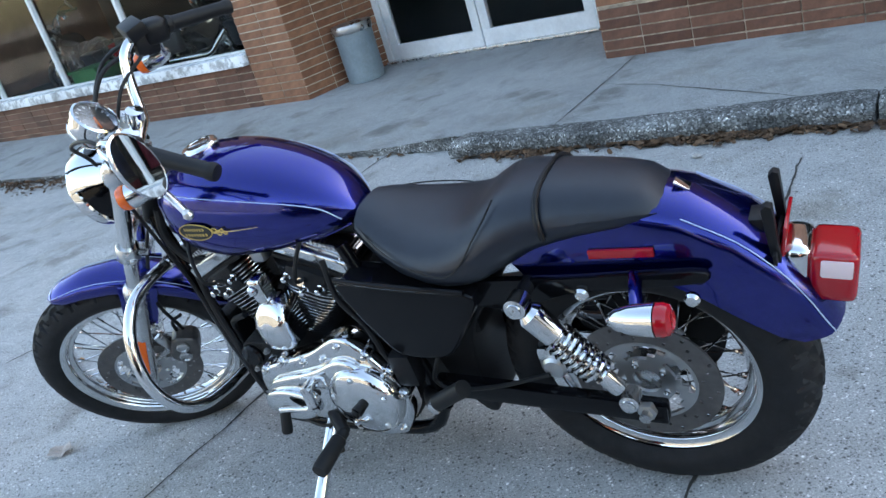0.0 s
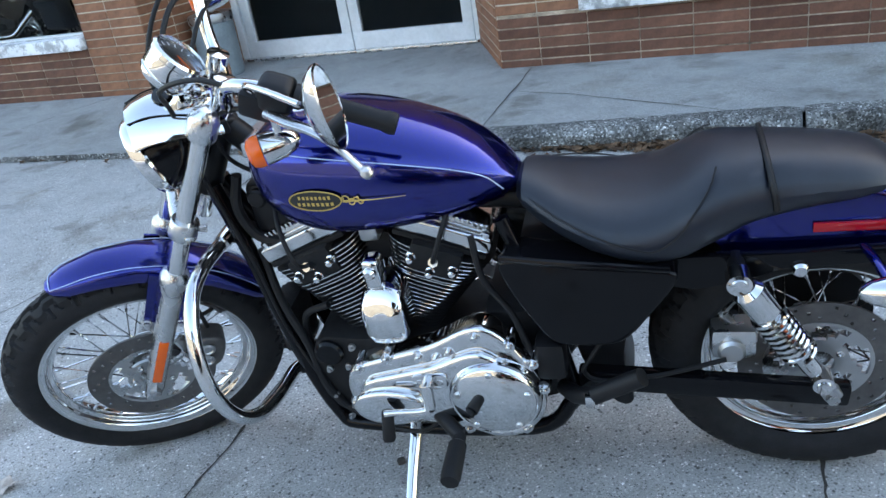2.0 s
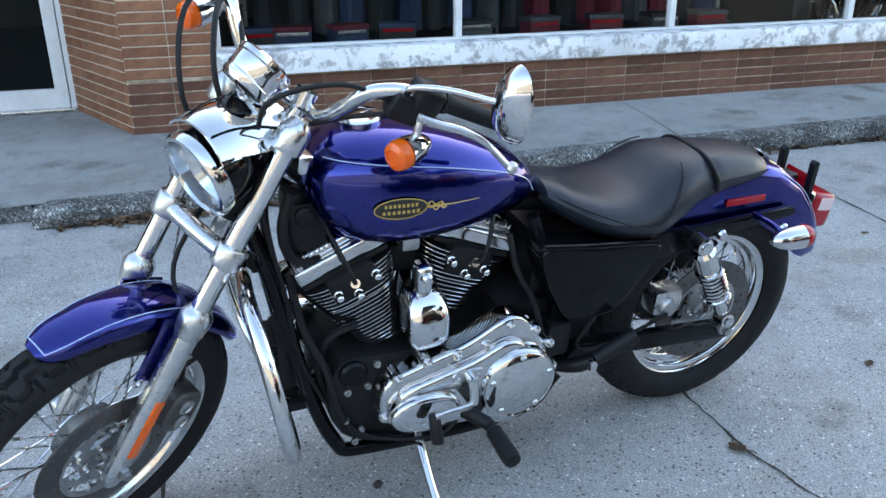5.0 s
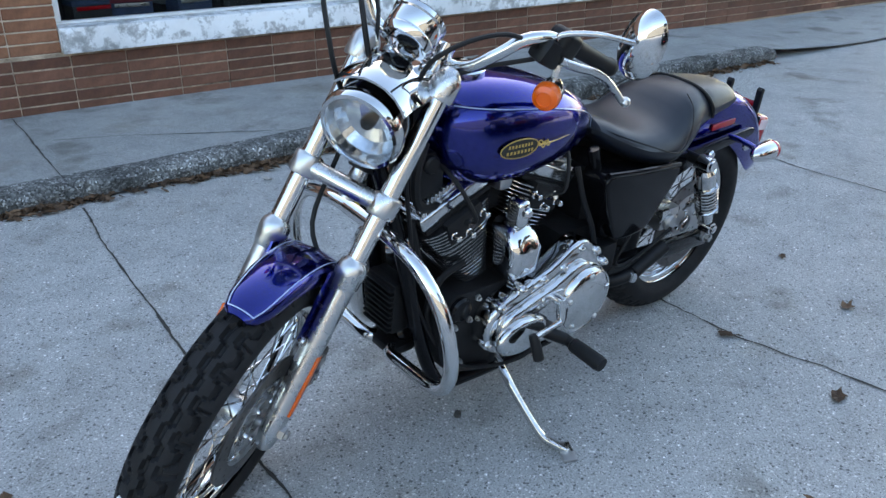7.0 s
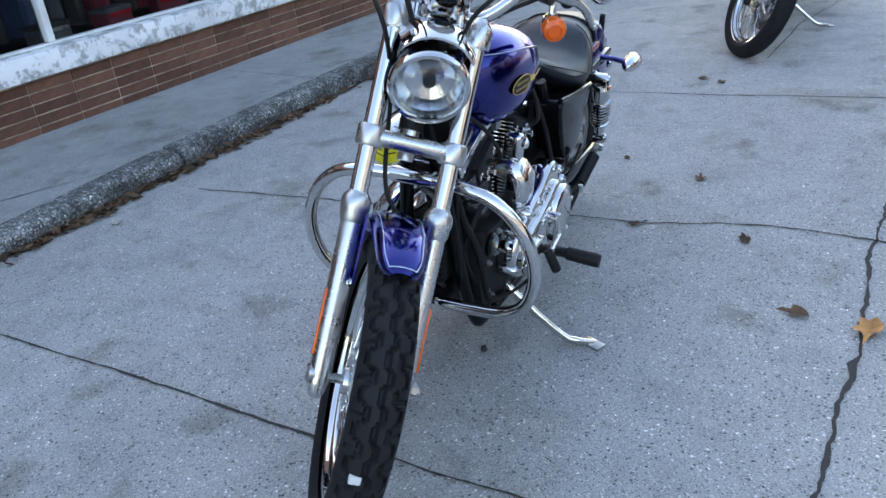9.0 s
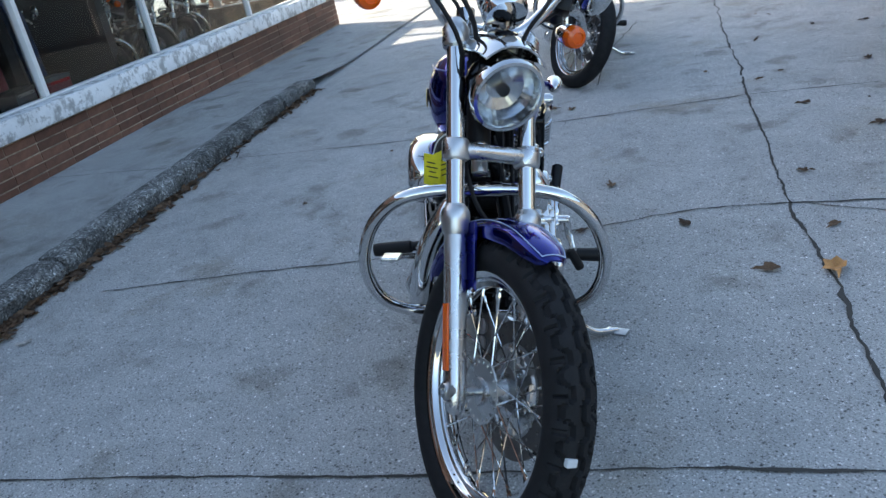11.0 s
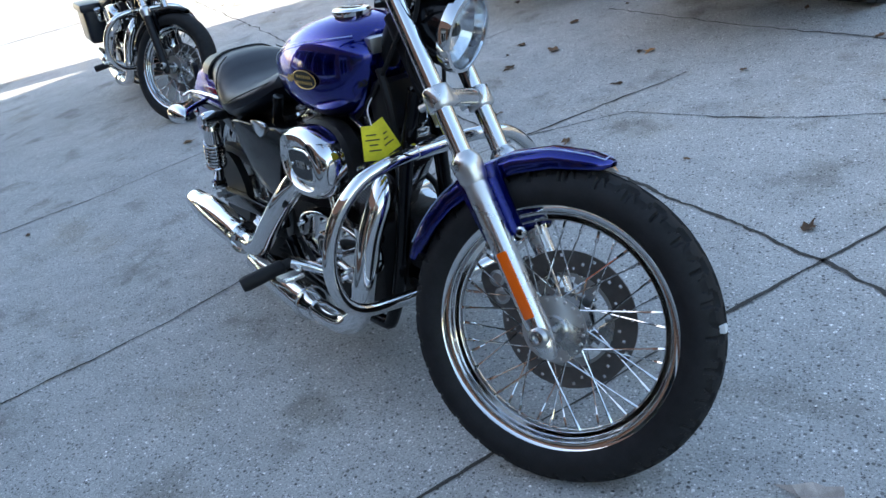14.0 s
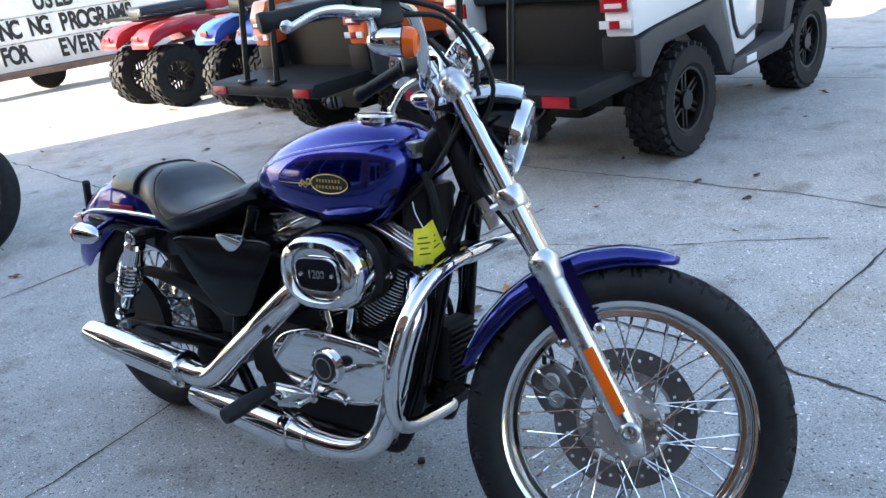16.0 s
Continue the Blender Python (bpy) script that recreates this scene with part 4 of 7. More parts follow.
    for x, z, hw, drop in ((1.130, 0.972, 0.086, 0.050), (1.165, 0.981, 0.084, 0.050), (1.205, 0.987, 0.081, 0.047), (1.245, 0.988, 0.078, 0.043), (1.275, 0.983, 0.075, 0.039), (1.294, 0.975, 0.073, 0.035)):
        up = [(-hw, z - drop)] + [(hw * q, z - drop * abs(q) ** 2.4) for q in (-0.85, -0.6, -0.3, 0, 0.3, 0.6, 0.85)] + [(hw, z - drop)]
        loops.append([Vector((x, y, q)) for y, q in up] + [Vector((x, y * 0.97, q - 0.004)) for y, q in up[::-1]])
    vis = part("headlight_visor", rings(bmesh.new(), loops), CHROME, root, "polished chrome headlight visor", S)
    part("visor_inset", lathe([(0.001, 0.0), (0.026, 0.0), (0.028, 0.002), (0.026, 0.004), (0.001, 0.005)], 28, S @ pose(1.215, 0, 0.9872, 0, 2, 0) @ Matrix.Diagonal((0.7, 1, 1, 1))), BLACK, vis)
    for y in (1, -1):
        part("visor_crease", tube([(1.290, 0.034 * y, 0.9735), (1.25, 0.042 * y, 0.9795), (1.20, 0.052 * y, 0.972), (1.16, 0.062 * y, 0.960)], 0.0016, 6, 4), BLACK, vis, xf=S)
        part("visor_arm", block((1.15, 0.070 * y, 0.925), (0.06, 0.010, 0.03), 0.004), SATIN, vis, xf=S)
    # speedometer
    sd = Vector((-0.80, 0, 0.60)).normalized()
    sc = Vector((1.176, 0, 1.035)) + sd * 0.018
    m = S @ aim(sc, sc + sd)
    sp = part("speedometer", lathe([(0.001, -0.052), (0.03, -0.051), (0.044, -0.048), (0.049, -0.040), (0.050, -0.034), (0.0485, -0.032), (0.0485, -0.029), (0.050, -0.027), (0.050, 0.0), (0.053, 0.003), (0.053, 0.012), (0.048, 0.016), (0.046, 0.012), (0.046, 0.004)], 40, m), CHROME, root, "round chrome speedometer with a dark dial")
    part("dial", lathe([(0.046, 0.004), (0.001, 0.004)], 32, m), INK, sp)
    tick = None
    for i in range(13):
        a = radians(-130 + i * 260 / 12)
        tick = block((0, 0, 0), (0.0016, 0.008, 0.0008), 0, m @ Matrix.Rotation(-a, 4, 'Z') @ Matrix.Translation((0, 0.038, 0.0052)), tick)
    part("dial_ticks", tick, WHITE_METAL, sp)
    part("needle", block((0, 0.014, 0.0066), (0.0022, 0.034, 0.0012), 0, m @ Matrix.Rotation(radians(128), 4, 'Z')), AMBER, sp)
    part("dial_glass", lathe([(0.046, 0.010), (0.001, 0.012)], 32, m), LENS, sp).visible_shadow = False
    part("speedometer_bracket", tube([fork(0.75, 0, -0.03), (1.135, 0, 0.985), (1.15, 0, 1.01)], 0.016, 10, 3, flat=0.6), CHROME, sp, xf=S)
    # handlebar
    for s in (1, -1):
        riser = part("riser", lathe([(0.001, 0), (0.018, 0), (0.017, 0.055), (0.021, 0.06), (0.021, 0.09), (0.001, 0.092)], 20, aim(fork(0.735, 0.045 * s, -0.035), fork(1, 0.045 * s, -0.035))), CHROME, root, xf=S)
    half = [(1.095, 0.0, 0.968), (1.095, 0.055, 0.968), (1.102, 0.10, 0.985), (1.098, 0.145, 1.035), (1.085, 0.178, 1.075), (1.052, 0.214, 1.088), (1.00, 0.243, 1.072), (0.93, 0.285, 1.04), (0.87, 0.319, 1.0155)]
    part("handlebar", tube([(x, -y, z) for x, y, z in half[:0:-1]] + half, 0.0128, 14, 6), CHROME, root, "curved chrome handlebar", S)
    for s in (1, -1):
        g = lambda x, y, z: Vector((x, y * s, z))
        p0, p1 = g(0.985, 0.252, 1.067), g(0.838, 0.338, 1.003)
        side = part("hand_grip", lathe([(0.001, 0), (0.021, 0), (0.021, 0.01), (0.0175, 0.014), (0.0165, 0.145), (0.019, 0.152), (0.019, 0.162), (0.017, 0.168), (0.001, 0.169)], 20, aim(p0, p1)), GRIP, root, "black rubber hand grip", S)
        mm = aim(g(1.012, 0.237, 1.073), p1)
        hs = part("switch_housing", block((0, 0, 0), (0.054, 0.058, 0.060), 0.018, mm, seg=3), SATIN, root, "black switch housing", S)
        part("switch", block((0.024, 0.01, 0.004), (0.008, 0.012, 0.01), 0.003, mm), INK, hs, xf=S)
        part("lever_perch", block((0, 0, 0), (0.042, 0.050, 0.058), 0.010, aim(g(1.045, 0.222, 1.06), g(1.0, 0.25, 1.04))), SATIN, hs, xf=S)
        if s < 0:
            part("brake_reservoir", block((1.05, -0.225, 1.103), (0.05, 0.075, 0.035), 0.008, Matrix.Translation((1.05, -0.225, 1.103)) @ Matrix.Rotation(radians(32), 4, 'Z') @ Matrix.Translation((-1.05, 0.225, -1.103))), SATIN, hs, "black square brake fluid reservoir", S)
        part("lever", tube([g(1.038, 0.248, 1.052), g(1.012, 0.280, 1.044), g(0.982, 0.312, 1.038), g(0.955, 0.345, 1.022), g(0.925, 0.386, 0.985)], [0.013, 0.0135, 0.0115, 0.0095, 0.0085], 12, 5, flat=0.7), ALU, root, "polished aluminium hand lever", S)
        part("lever_ball", lathe([(0.001, -0.0115), (0.008, -0.008), (0.0115, 0), (0.008, 0.008), (0.001, 0.0115)], 14, Matrix.Translation(g(0.923, 0.391, 0.987))), ALU, root, xf=S)
        bullet(root, "front_turn_signal", g(1.066, 0.258, 0.992) if s > 0 else g(1.095, 0.275, 0.995), AMBER, 0.066, 0.027, S, False, "chrome turn signal with an amber lens")
        part("signal_stem", tube([g(1.02, 0.245, 1.055), g(1.03, 0.25, 1.03), g(1.035, 0.256, 1.0)], 0.008, 8, 3), ALU, root, xf=S)
        if main and s > 0 or not main:
            mc = g(0.945, 0.370, 1.104)
            nrm = Vector((-0.90, 0.33 * s, 0.10)).normalized()
            mm = S @ aim(mc, mc + nrm) @ Matrix.Rotation(radians(90 if s > 0 else -90), 4, 'Z')
            sh, n = [], 36
            def oval(k, zz):
                return [mm @ Vector((k * (0.074 * math.cos(2 * math.pi * j / n) + 0.009 * math.cos(4 * math.pi * j / n)), k * 0.046 * math.sin(2 * math.pi * j / n) * (1 + 0.22 * math.cos(2 * math.pi * j / n)), zz)) for j in range(n)]
            mir = part("mirror", rings(bmesh.new(), [oval(0.1, -0.034), oval(0.45, -0.030), oval(0.8, -0.018), oval(0.97, -0.004), oval(1.0, 0.003), oval(0.95, 0.005), oval(0.94, 0.002)]), CHROME, root, "teardrop chrome mirror on a bent stem")
            part("mirror_glass", rings(bmesh.new(), [oval(0.94, 0.0035), oval(0.1, 0.0036)]), MIRROR, mir)
            part("mirror_stem", tube([g(1.045, 0.228, 1.075), g(1.055, 0.235, 1.105), g(1.03, 0.29, 1.125), g(0.985, 0.355, 1.125)], 0.0055, 10, 5), CHROME, mir, xf=S)
    # cables
    def cable(pts, r=0.0048, xf=None, name="cable"):
        part(name, tube(pts, r, 8, 6), GRIP, root, xf=xf)
    cable([S @ Vector((1.05, 0.215, 1.06)), S @ Vector((1.12, 0.15, 1.085)), S @ Vector((1.20, 0.085, 1.05)), S @ Vector((1.205, 0.05, 0.97)), Vector((1.17, 0.075, 0.80)), Vector((1.135, 0.07, 0.60)), Vector((1.10, 0.08, 0.40)), Vector((1.0, 0.12, 0.235)), Vector((0.84, 0.17, 0.215)), Vector((0.76, 0.16, 0.26))])
    cable([S @ Vector((1.05, 0.215, 1.045)), S @ Vector((1.10, 0.12, 0.99)), S @ Vector((1.15, 0.05, 0.93)), Vector((1.13, 0.03, 0.82)), Vector((1.05, 0.02, 0.76))])
    cable([S @ Vector((1.06, -0.22, 1.09)), S @ Vector((1.17, -0.20, 1.06)), S @ Vector((1.24, -0.11, 0.95)), S @ Vector((1.20, -0.06, 0.80)), S @ fork(0.40, -0.03, -0.02), S @ fork(0.30, 0.06, -0.04), S @ fork(0.17, 0.055, -0.10)], 0.005)
    cable([S @ Vector((1.06, -0.22, 1.06)), S @ Vector((1.15, -0.14, 1.07)), S @ Vector((1.20, -0.06, 0.97)), Vector((1.13, -0.05, 0.80)), Vector((1.0, -0.06, 0.69)), Vector((0.9, -0.08, 0.62))], 0.0055)
    cable([S @ Vector((1.055, -0.2, 1.05)), S @ Vector((1.12, -0.10, 1.03)), S @ Vector((1.17, -0.05, 0.93)), Vector((1.12, -0.04, 0.80)), Vector((0.98, -0.05, 0.70)), Vector((0.9, -0.07, 0.60))], 0.0045)
    # front fender
    st = [(14, 0.350, 0.018, 0.003), (12, 0.352, 0.032, 0.007), (7, 0.356, 0.043, 0.012), (-5, 0.360, 0.050, 0.018), (-18, 0.361, 0.054, 0.020), (-32, 0.361, 0.056, 0.022), (-46, 0.360, 0.056, 0.020), (-58, 0.358, 0.053, 0.016), (-68, 0.357, 0.046, 0.012), (-74, 0.356, 0.032, 0.006)]
    ff = part("front_fender", fender_loft(FRONT, st), paint, root, "violet blue painted front fender with a pinstripe" if main else "black front fender", S)
    if main:
        for s in (1, -1):
            part("pinstripe", tube(on_fender(FRONT, st[1:-1], 0.80 * s), 0.0012, 5, 4), STRIPE, ff, xf=S)
        front = [on_fender(FRONT, [st[1]], q)[0] for q in (-0.8, -0.5, 0, 0.5, 0.8)]
        part("pinstripe", tube(front, 0.0012, 5, 3), STRIPE, ff, xf=S)
    for s in (1, -1):
        a, b = fork(0.20, 0.064 * s, 0.0), fork(0.345, 0.064 * s, 0.0)
        side = Vector((0.866, 0, 0.5))
        own = bmesh.new()
        lp = []
        for y in (0.0615 * s, 0.0665 * s):
            lp.append([Vector((p.x, y, p.z)) for p in (a - side * 0.040, a + side * 0.044, b + side * 0.048, b - side * 0.050)])
        rings(own, lp)
        fb = part("fender_bracket", rounded(own, 0.002), paint, ff, "painted fender bracket", S)
        for q in (-0.034, 0.038):
            part("bracket_bolt", lathe([(0.001, 0), (0.011, 0), (0.011, 0.004), (0.007, 0.006), (0.006, 0.010), (0.001, 0.010)], 12, S @ Matrix.Translation(a + side * q + Vector((0, 0.0025 * s, 0))) @ Matrix.Rotation(radians(-90 * s), 4, 'X')), CHROME, fb)
    # front caliper on the left leg
    cal = S @ Matrix.Translation(fork(0.115, 0.066, -0.105)) @ Matrix.Rotation(radians(-30), 4, 'Y')
    cp = part("front_caliper", plate(smooth_outline([(0.036, -0.030), (0.040, 0.0), (0.030, 0.044), (0.0, 0.052), (-0.030, 0.046), (-0.040, 0.012), (-0.036, -0.034), (-0.012, -0.048), (0.018, -0.046)], 3), -0.030, 0.027, 0.010, seg=3), DISC, root, "dull alloy front brake caliper")
    cp.matrix_basis = cal
    for y in (1, -1):
        for x, z in ((0.004, 0.020), (-0.002, -0.018)):
            part("caliper_cap", lathe([(0.001, 0), (0.017, 0), (0.018, 0.006), (0.012, 0.009), (0.010, 0.006), (0.001, 0.006)], 20, Matrix.Translation((x, 0.026 * y if y > 0 else -0.029, z)) @ Matrix.Rotation(radians(-90 * y), 4, 'X')), STEEL, cp)
    part("caliper_hose", tube([(0.02, -0.01, 0.045), (0.03, -0.01, 0.085), (0.005, -0.005, 0.12)], 0.005, 8, 4), GRIP, cp)
    part("caliper_bracket", tube([S @ fork(0.05, 0.066, -0.02), S @ fork(0.10, 0.066, -0.06), S @ fork(0.15, 0.066, -0.03)], 0.012, 8, 3, flat=0.5), ALU, root)
    # tank
    tk = part("fuel_tank", tank_mesh(), paint, root, "violet blue pearl fuel tank with a pale pinstripe" if main else "black fuel tank")
    part("tank_seam", tube([tank_point(x, -1.25, 0.001) for x in (0.60, 0.68, 0.78, 0.88, 0.96, 1.01, 1.04)] , 0.003, 6, 4), paint, tk)
    if main:
        for s in (1, -1):
            line = [tank_point(x, a, 0.002) for x, a in ((0.592, -0.1), (0.62, 0.32), (0.67, 0.46), (0.74, 0.50), (0.82, 0.52), (0.90, 0.56), (0.97, 0.62), (1.02, 0.74), (1.05, 0.95))]
            part("pinstripe", tube([(p.x, p.y * s, p.z) for p in line], 0.0012, 5, 5), STRIPE, tk)
            emblem(tk, s)
        cap = part("fuel_cap", lathe([(0.001, -0.004), (0.042, -0.004), (0.044, 0.002), (0.044, 0.013), (0.040, 0.018), (0.030, 0.019), (0.029, 0.0165), (0.001, 0.0165)], 36, pose(0.955, -0.012, 0.8975, -2, 2, 0)), CHROME, tk, "round chrome fuel cap with a dark emblem")
        part("cap_inset", lathe([(0.001, 0.0160), (0.027, 0.0160), (0.027, 0.0180), (0.001, 0.0180)], 24, pose(0.955, -0.012, 0.8975, -2, 2, 0)), BLACK, cap)
        part("cap_bar", block((0, 0, 0.0190), (0.046, 0.011, 0.002), 0.001, pose(0.955, -0.012, 0.8975, -2, 2, 30)), CHROME, cap)
    part("tank_mount", block((1.075, 0, 0.845), (0.03, 0.10, 0.035), 0.006), ALU, tk)
    # seat
    st_ob = part("seat", seat_mesh(), LEATHER, root, "black vinyl two-up seat with a raised pillion")
    loop = []
    for j in range(15):
        a = math.pi * j / 14
        e, s_ = math.cos(a), math.sin(a)
        y = 0.116 * math.copysign(abs(e) ** 0.66, e)
        t, b = 0.765, 0.654
        loop.append((0.145 + 0.012 * (s_ - 1), y, (t + b) / 2 + (t - b) / 2 * abs(s_) ** 0.60 - 0.017 * (abs(y) / 0.116) ** 3))
    part("seat_piping", tube(loop, 0.0055, 8, 2), SATIN, st_ob, "black piping across the seat")
    for s in (1, -1):
        part("seat_stitching", tube([(0.55, 0.074 * s, 0.722), (0.49, 0.122 * s, 0.700), (0.42, 0.154 * s, 0.676), (0.36, 0.162 * s, 0.655), (0.325, 0.161 * s, 0.652), (0.29, 0.154 * s, 0.676), (0.262, 0.138 * s, 0.712), (0.238, 0.112 * s, 0.742), (0.226, 0.08 * s, 0.762)], 0.0018, 5, 5), SATIN, st_ob)
    part("seat_tab", block((-0.092, 0, 0.716), (0.03, 0.024, 0.005), 0.002, Matrix.Translation((-0.092, 0, 0.716)) @ Matrix.Rotation(radians(-35), 4, 'Y') @ Matrix.Translation((0.092, 0, -0.716))), CHROME, st_ob)
    # rear fender
    rc = Vector((0.04, 0, 0.314))
    rs = [(32, 0.400, 0.082, 0.06), (20, 0.412, 0.084, 0.085), (8, 0.420, 0.086, 0.100), (-6, 0.424, 0.087, 0.110), (-20, 0.420, 0.087, 0.112), (-34, 0.410, 0.087, 0.108), (-46, 0.400, 0.086, 0.098), (-56, 0.392, 0.084, 0.080), (-64, 0.386, 0.080, 0.060), (-70, 0.383, 0.070, 0.035)]
    rf = part("rear_fender", fender_loft(rc, rs), paint, root, "violet blue painted rear fender with a pinstripe" if main else "black rear fender")
    if main:
        for s in (1, -1):
            part("pinstripe", tube(on_fender(rc, rs[4:], 0.86 * s), 0.0012, 5, 4), STRIPE, rf)
            part("side_reflector", block((0.012, 0.0905 * s, 0.640), (0.118, 0.006, 0.018), 0.002), RED_LENS, rf, "long red side reflector")
    # fender struts, bolts, rear signals
    for s in (1, -1):
        strut = part("fender_strut", plate([(0.40, 0.570), (0.40, 0.602), (0.26, 0.604), (0.12, 0.605), (-0.11, 0.614), (-0.132, 0.610), (-0.138, 0.598), (-0.126, 0.589), (-0.09, 0.585), (0.12, 0.571), (0.20, 0.545), (0.26, 0.533), (0.33, 0.545)], 0.098 * s, 0.116 * s, 0.004), BLACK, root, "black steel fender strut")
        for x, z in ((0.092, 0.574), (-0.102, 0.560)):
            part("strut_bolt", lathe([(0.001, 0), (0.013, 0), (0.014, 0.008), (0.010, 0.014), (0.001, 0.016)], 16, Matrix.Translation((x, 0.114 * s, z)) @ Matrix.Rotation(radians(-90 * s), 4, 'X')), CHROME, strut)
        part("shock_mount", rod((0.196, 0.10 * s, 0.592), (0.196, 0.16 * s, 0.592), 0.015, 14), SATIN, strut)
        shock(root, 0.168 * s)
        bullet(root, "rear_turn_signal", (-0.065 if s > 0 else -0.01, 0.206 * s, 0.588), RED_LENS, 0.085, 0.029, None, True, "chrome turn signal with a red lens")
        part("signal_arm", tube([(-0.01, 0.105 * s, 0.605), (-0.02 if s > 0 else 0.015, 0.15 * s, 0.602), (-0.03 if s > 0 else 0.03, 0.19 * s, 0.592)], 0.013, 12, 4, flat=0.6), paint if main else CHROME, root)
        if s < 0 and main:
            part("chrome_rail", tube([(0.33, -0.122, 0.635), (0.15, -0.122, 0.640), (-0.06, -0.125, 0.634), (-0.10, -0.15, 0.622)], 0.006, 10, 5, flat=0.6), CHROME, root)
    # tail light
    tb = Matrix.Translation((-0.252, 0, 0.533)) @ Matrix.Rotation(radians(-8), 4, 'Y')
    tl = part("tail_light", block((0, 0, 0.008), (0.05, 0.096, 0.120), 0.02, tb, seg=3), CHROME, root, "chrome tail light with a large red lens")
    part("lens", block((-0.058, 0, 0.014), (0.074, 0.100, 0.096), 0.016, tb, seg=3), RED_LENS, tl, "red plastic tail lens")
    part("clear_window", block((-0.062, 0, 0.036), (0.050, 0.1025, 0.036), 0.005, tb), CLEAR_PATCH, tl, "clear panel of the tail lens")
    # plate bracket
    pb = part("plate_bracket", block((-0.19, 0, 0.625), (0.06, 0.05, 0.05), 0.008), SATIN, root, "black licence plate bracket with a red reflector")
    for y in (0.052, -0.052):
        part("slotted_arm", plate([(-0.240, 0.585), (-0.226, 0.585), (-0.220, 0.690), (-0.228, 0.698), (-0.238, 0.694)], y - 0.009, y + 0.009, 0.002), SATIN, pb)
    part("plate_frame", block((-0.233, 0, 0.60), (0.006, 0.15, 0.022), 0.003), SATIN, pb)
    part("red_reflector", block((-0.238, 0.0, 0.582), (0.007, 0.095, 0.13), 0.003, Matrix.Translation((-0.238, 0, 0.582)) @ Matrix.Rotation(radians(-12), 4, 'Y') @ Matrix.Translation((0.238, 0, -0.582))), RED_LENS, pb, "flat red reflector")
    # frame
    fr = part("frame", tube([fork(0.70, 0, -0.06), (1.0, 0, 0.76), (0.75, 0, 0.70), (0.55, 0, 0.68), (0.35, 0, 0.62)], 0.026, 12, 4), SATIN, root, "black tubular steel frame")
    for s in (1, -1):
        part("downtube", tube([fork(0.56, 0.02 * s, -0.07), (1.15, 0.045 * s, 0.60), (1.105, 0.07 * s, 0.38), (1.045, 0.09 * s, 0.20), (0.97, 0.10 * s, 0.165), (0.60, 0.11 * s, 0.17), (0.50, 0.11 * s, 0.26)], 0.017, 12, 5), BLACK, fr)
        part("rear_rail", tube([(0.60, 0.09 * s, 0.69), (0.54, 0.11 * s, 0.50), (0.50, 0.115 * s, 0.30)], 0.015, 12, 4), BLACK, fr)
        part("swingarm", block((0.24, 0.118 * s, 0.306), (0.50, 0.030, 0.048), 0.008, Matrix.Translation((0.24, 0, 0.306)) @ Matrix.Rotation(radians(-5), 4, 'Y') @ Matrix.Translation((-0.24, 0, -0.306))), BLACK, root, "black swingarm")
        part("rear_axle_nut", lathe([(0.001, 0), (0.019, 0), (0.019, 0.014), (0.012, 0.016), (0.012, 0.03), (0.001, 0.03)], 6, Matrix.Translation((0.026, 0.128 * s, 0.300)) @ Matrix.Rotation(radians(-90 * s), 4, 'X')), STEEL, root)
    part("regulator", block((1.125, 0, 0.40), (0.05, 0.10, 0.13), 0.01), CASE, root, "black finned regulator before the engine")
    rib = None
    for i in range(9):
        rib = block((1.152, 0, 0.345 + i * 0.0135), (0.016, 0.094, 0.004), 0.001, bm=rib)
    part("regulator_ribs", rib, CASE, root)
    part("oil_filter", lathe([(0.001, 0), (0.036, 0), (0.038, 0.01), (0.038, 0.075), (0.03, 0.085), (0.001, 0.085)], 28, aim((1.02, 0.0, 0.30), (1.12, 0.0, 0.28))), BLACK, root, "black oil filter")
    # engine
    part("crankcase", plate(smooth_outline([(0.60, 0.20), (0.57, 0.32), (0.62, 0.405), (0.80, 0.418), (0.95, 0.425), (1.035, 0.42), (1.06, 0.30), (1.0, 0.20), (0.8, 0.165)], 3), -0.105, 0.112, 0.012), CASE, root, "black engine crankcase")
    for x, z in ((0.955, 0.405), (1.02, 0.345), (1.025, 0.27), (0.975, 0.352), (0.99, 0.235), (1.005, 0.205), (0.70, 0.40)):
        part("case_bolt", lathe([(0.001, 0), (0.008, 0), (0.008, 0.006), (0.005, 0.007), (0.005, 0.012), (0.001, 0.013)], 10, along_y(x, 0.112, z)), STEEL, root)
    part("sensor_cover", lathe([(0.001, 0), (0.030, 0), (0.031, 0.012), (0.026, 0.018), (0.001, 0.019)], 24, along_y(1.008, 0.108, 0.392)), BLACK, root, "round black cover")
    part("wiring_loom", tube([(1.12, 0.05, 0.62), (1.10, 0.075, 0.50), (1.06, 0.10, 0.40), (1.04, 0.115, 0.30), (0.99, 0.115, 0.22), (0.90, 0.12, 0.19)], 0.009, 8, 5), GRIP, root)
    part("hose", tube([(0.99, 0.09, 0.50), (1.05, 0.085, 0.47), (1.07, 0.07, 0.38), (1.05, 0.09, 0.30)], 0.008, 8, 5), GRIP, root)
    part("hose", tube([(0.66, 0.10, 0.66), (0.645, 0.125, 0.58), (0.60, 0.13, 0.50), (0.575, 0.14, 0.42), (0.55, 0.13, 0.36)], 0.007, 8, 5), GRIP, root)
    part("gearbox", block((0.60, 0, 0.36), (0.14, 0.2, 0.24), 0.03), CASE, root)
    m1, t1 = cylinder_fins(root, Vector((0.872, 0, 0.30)), 22.5, 1)
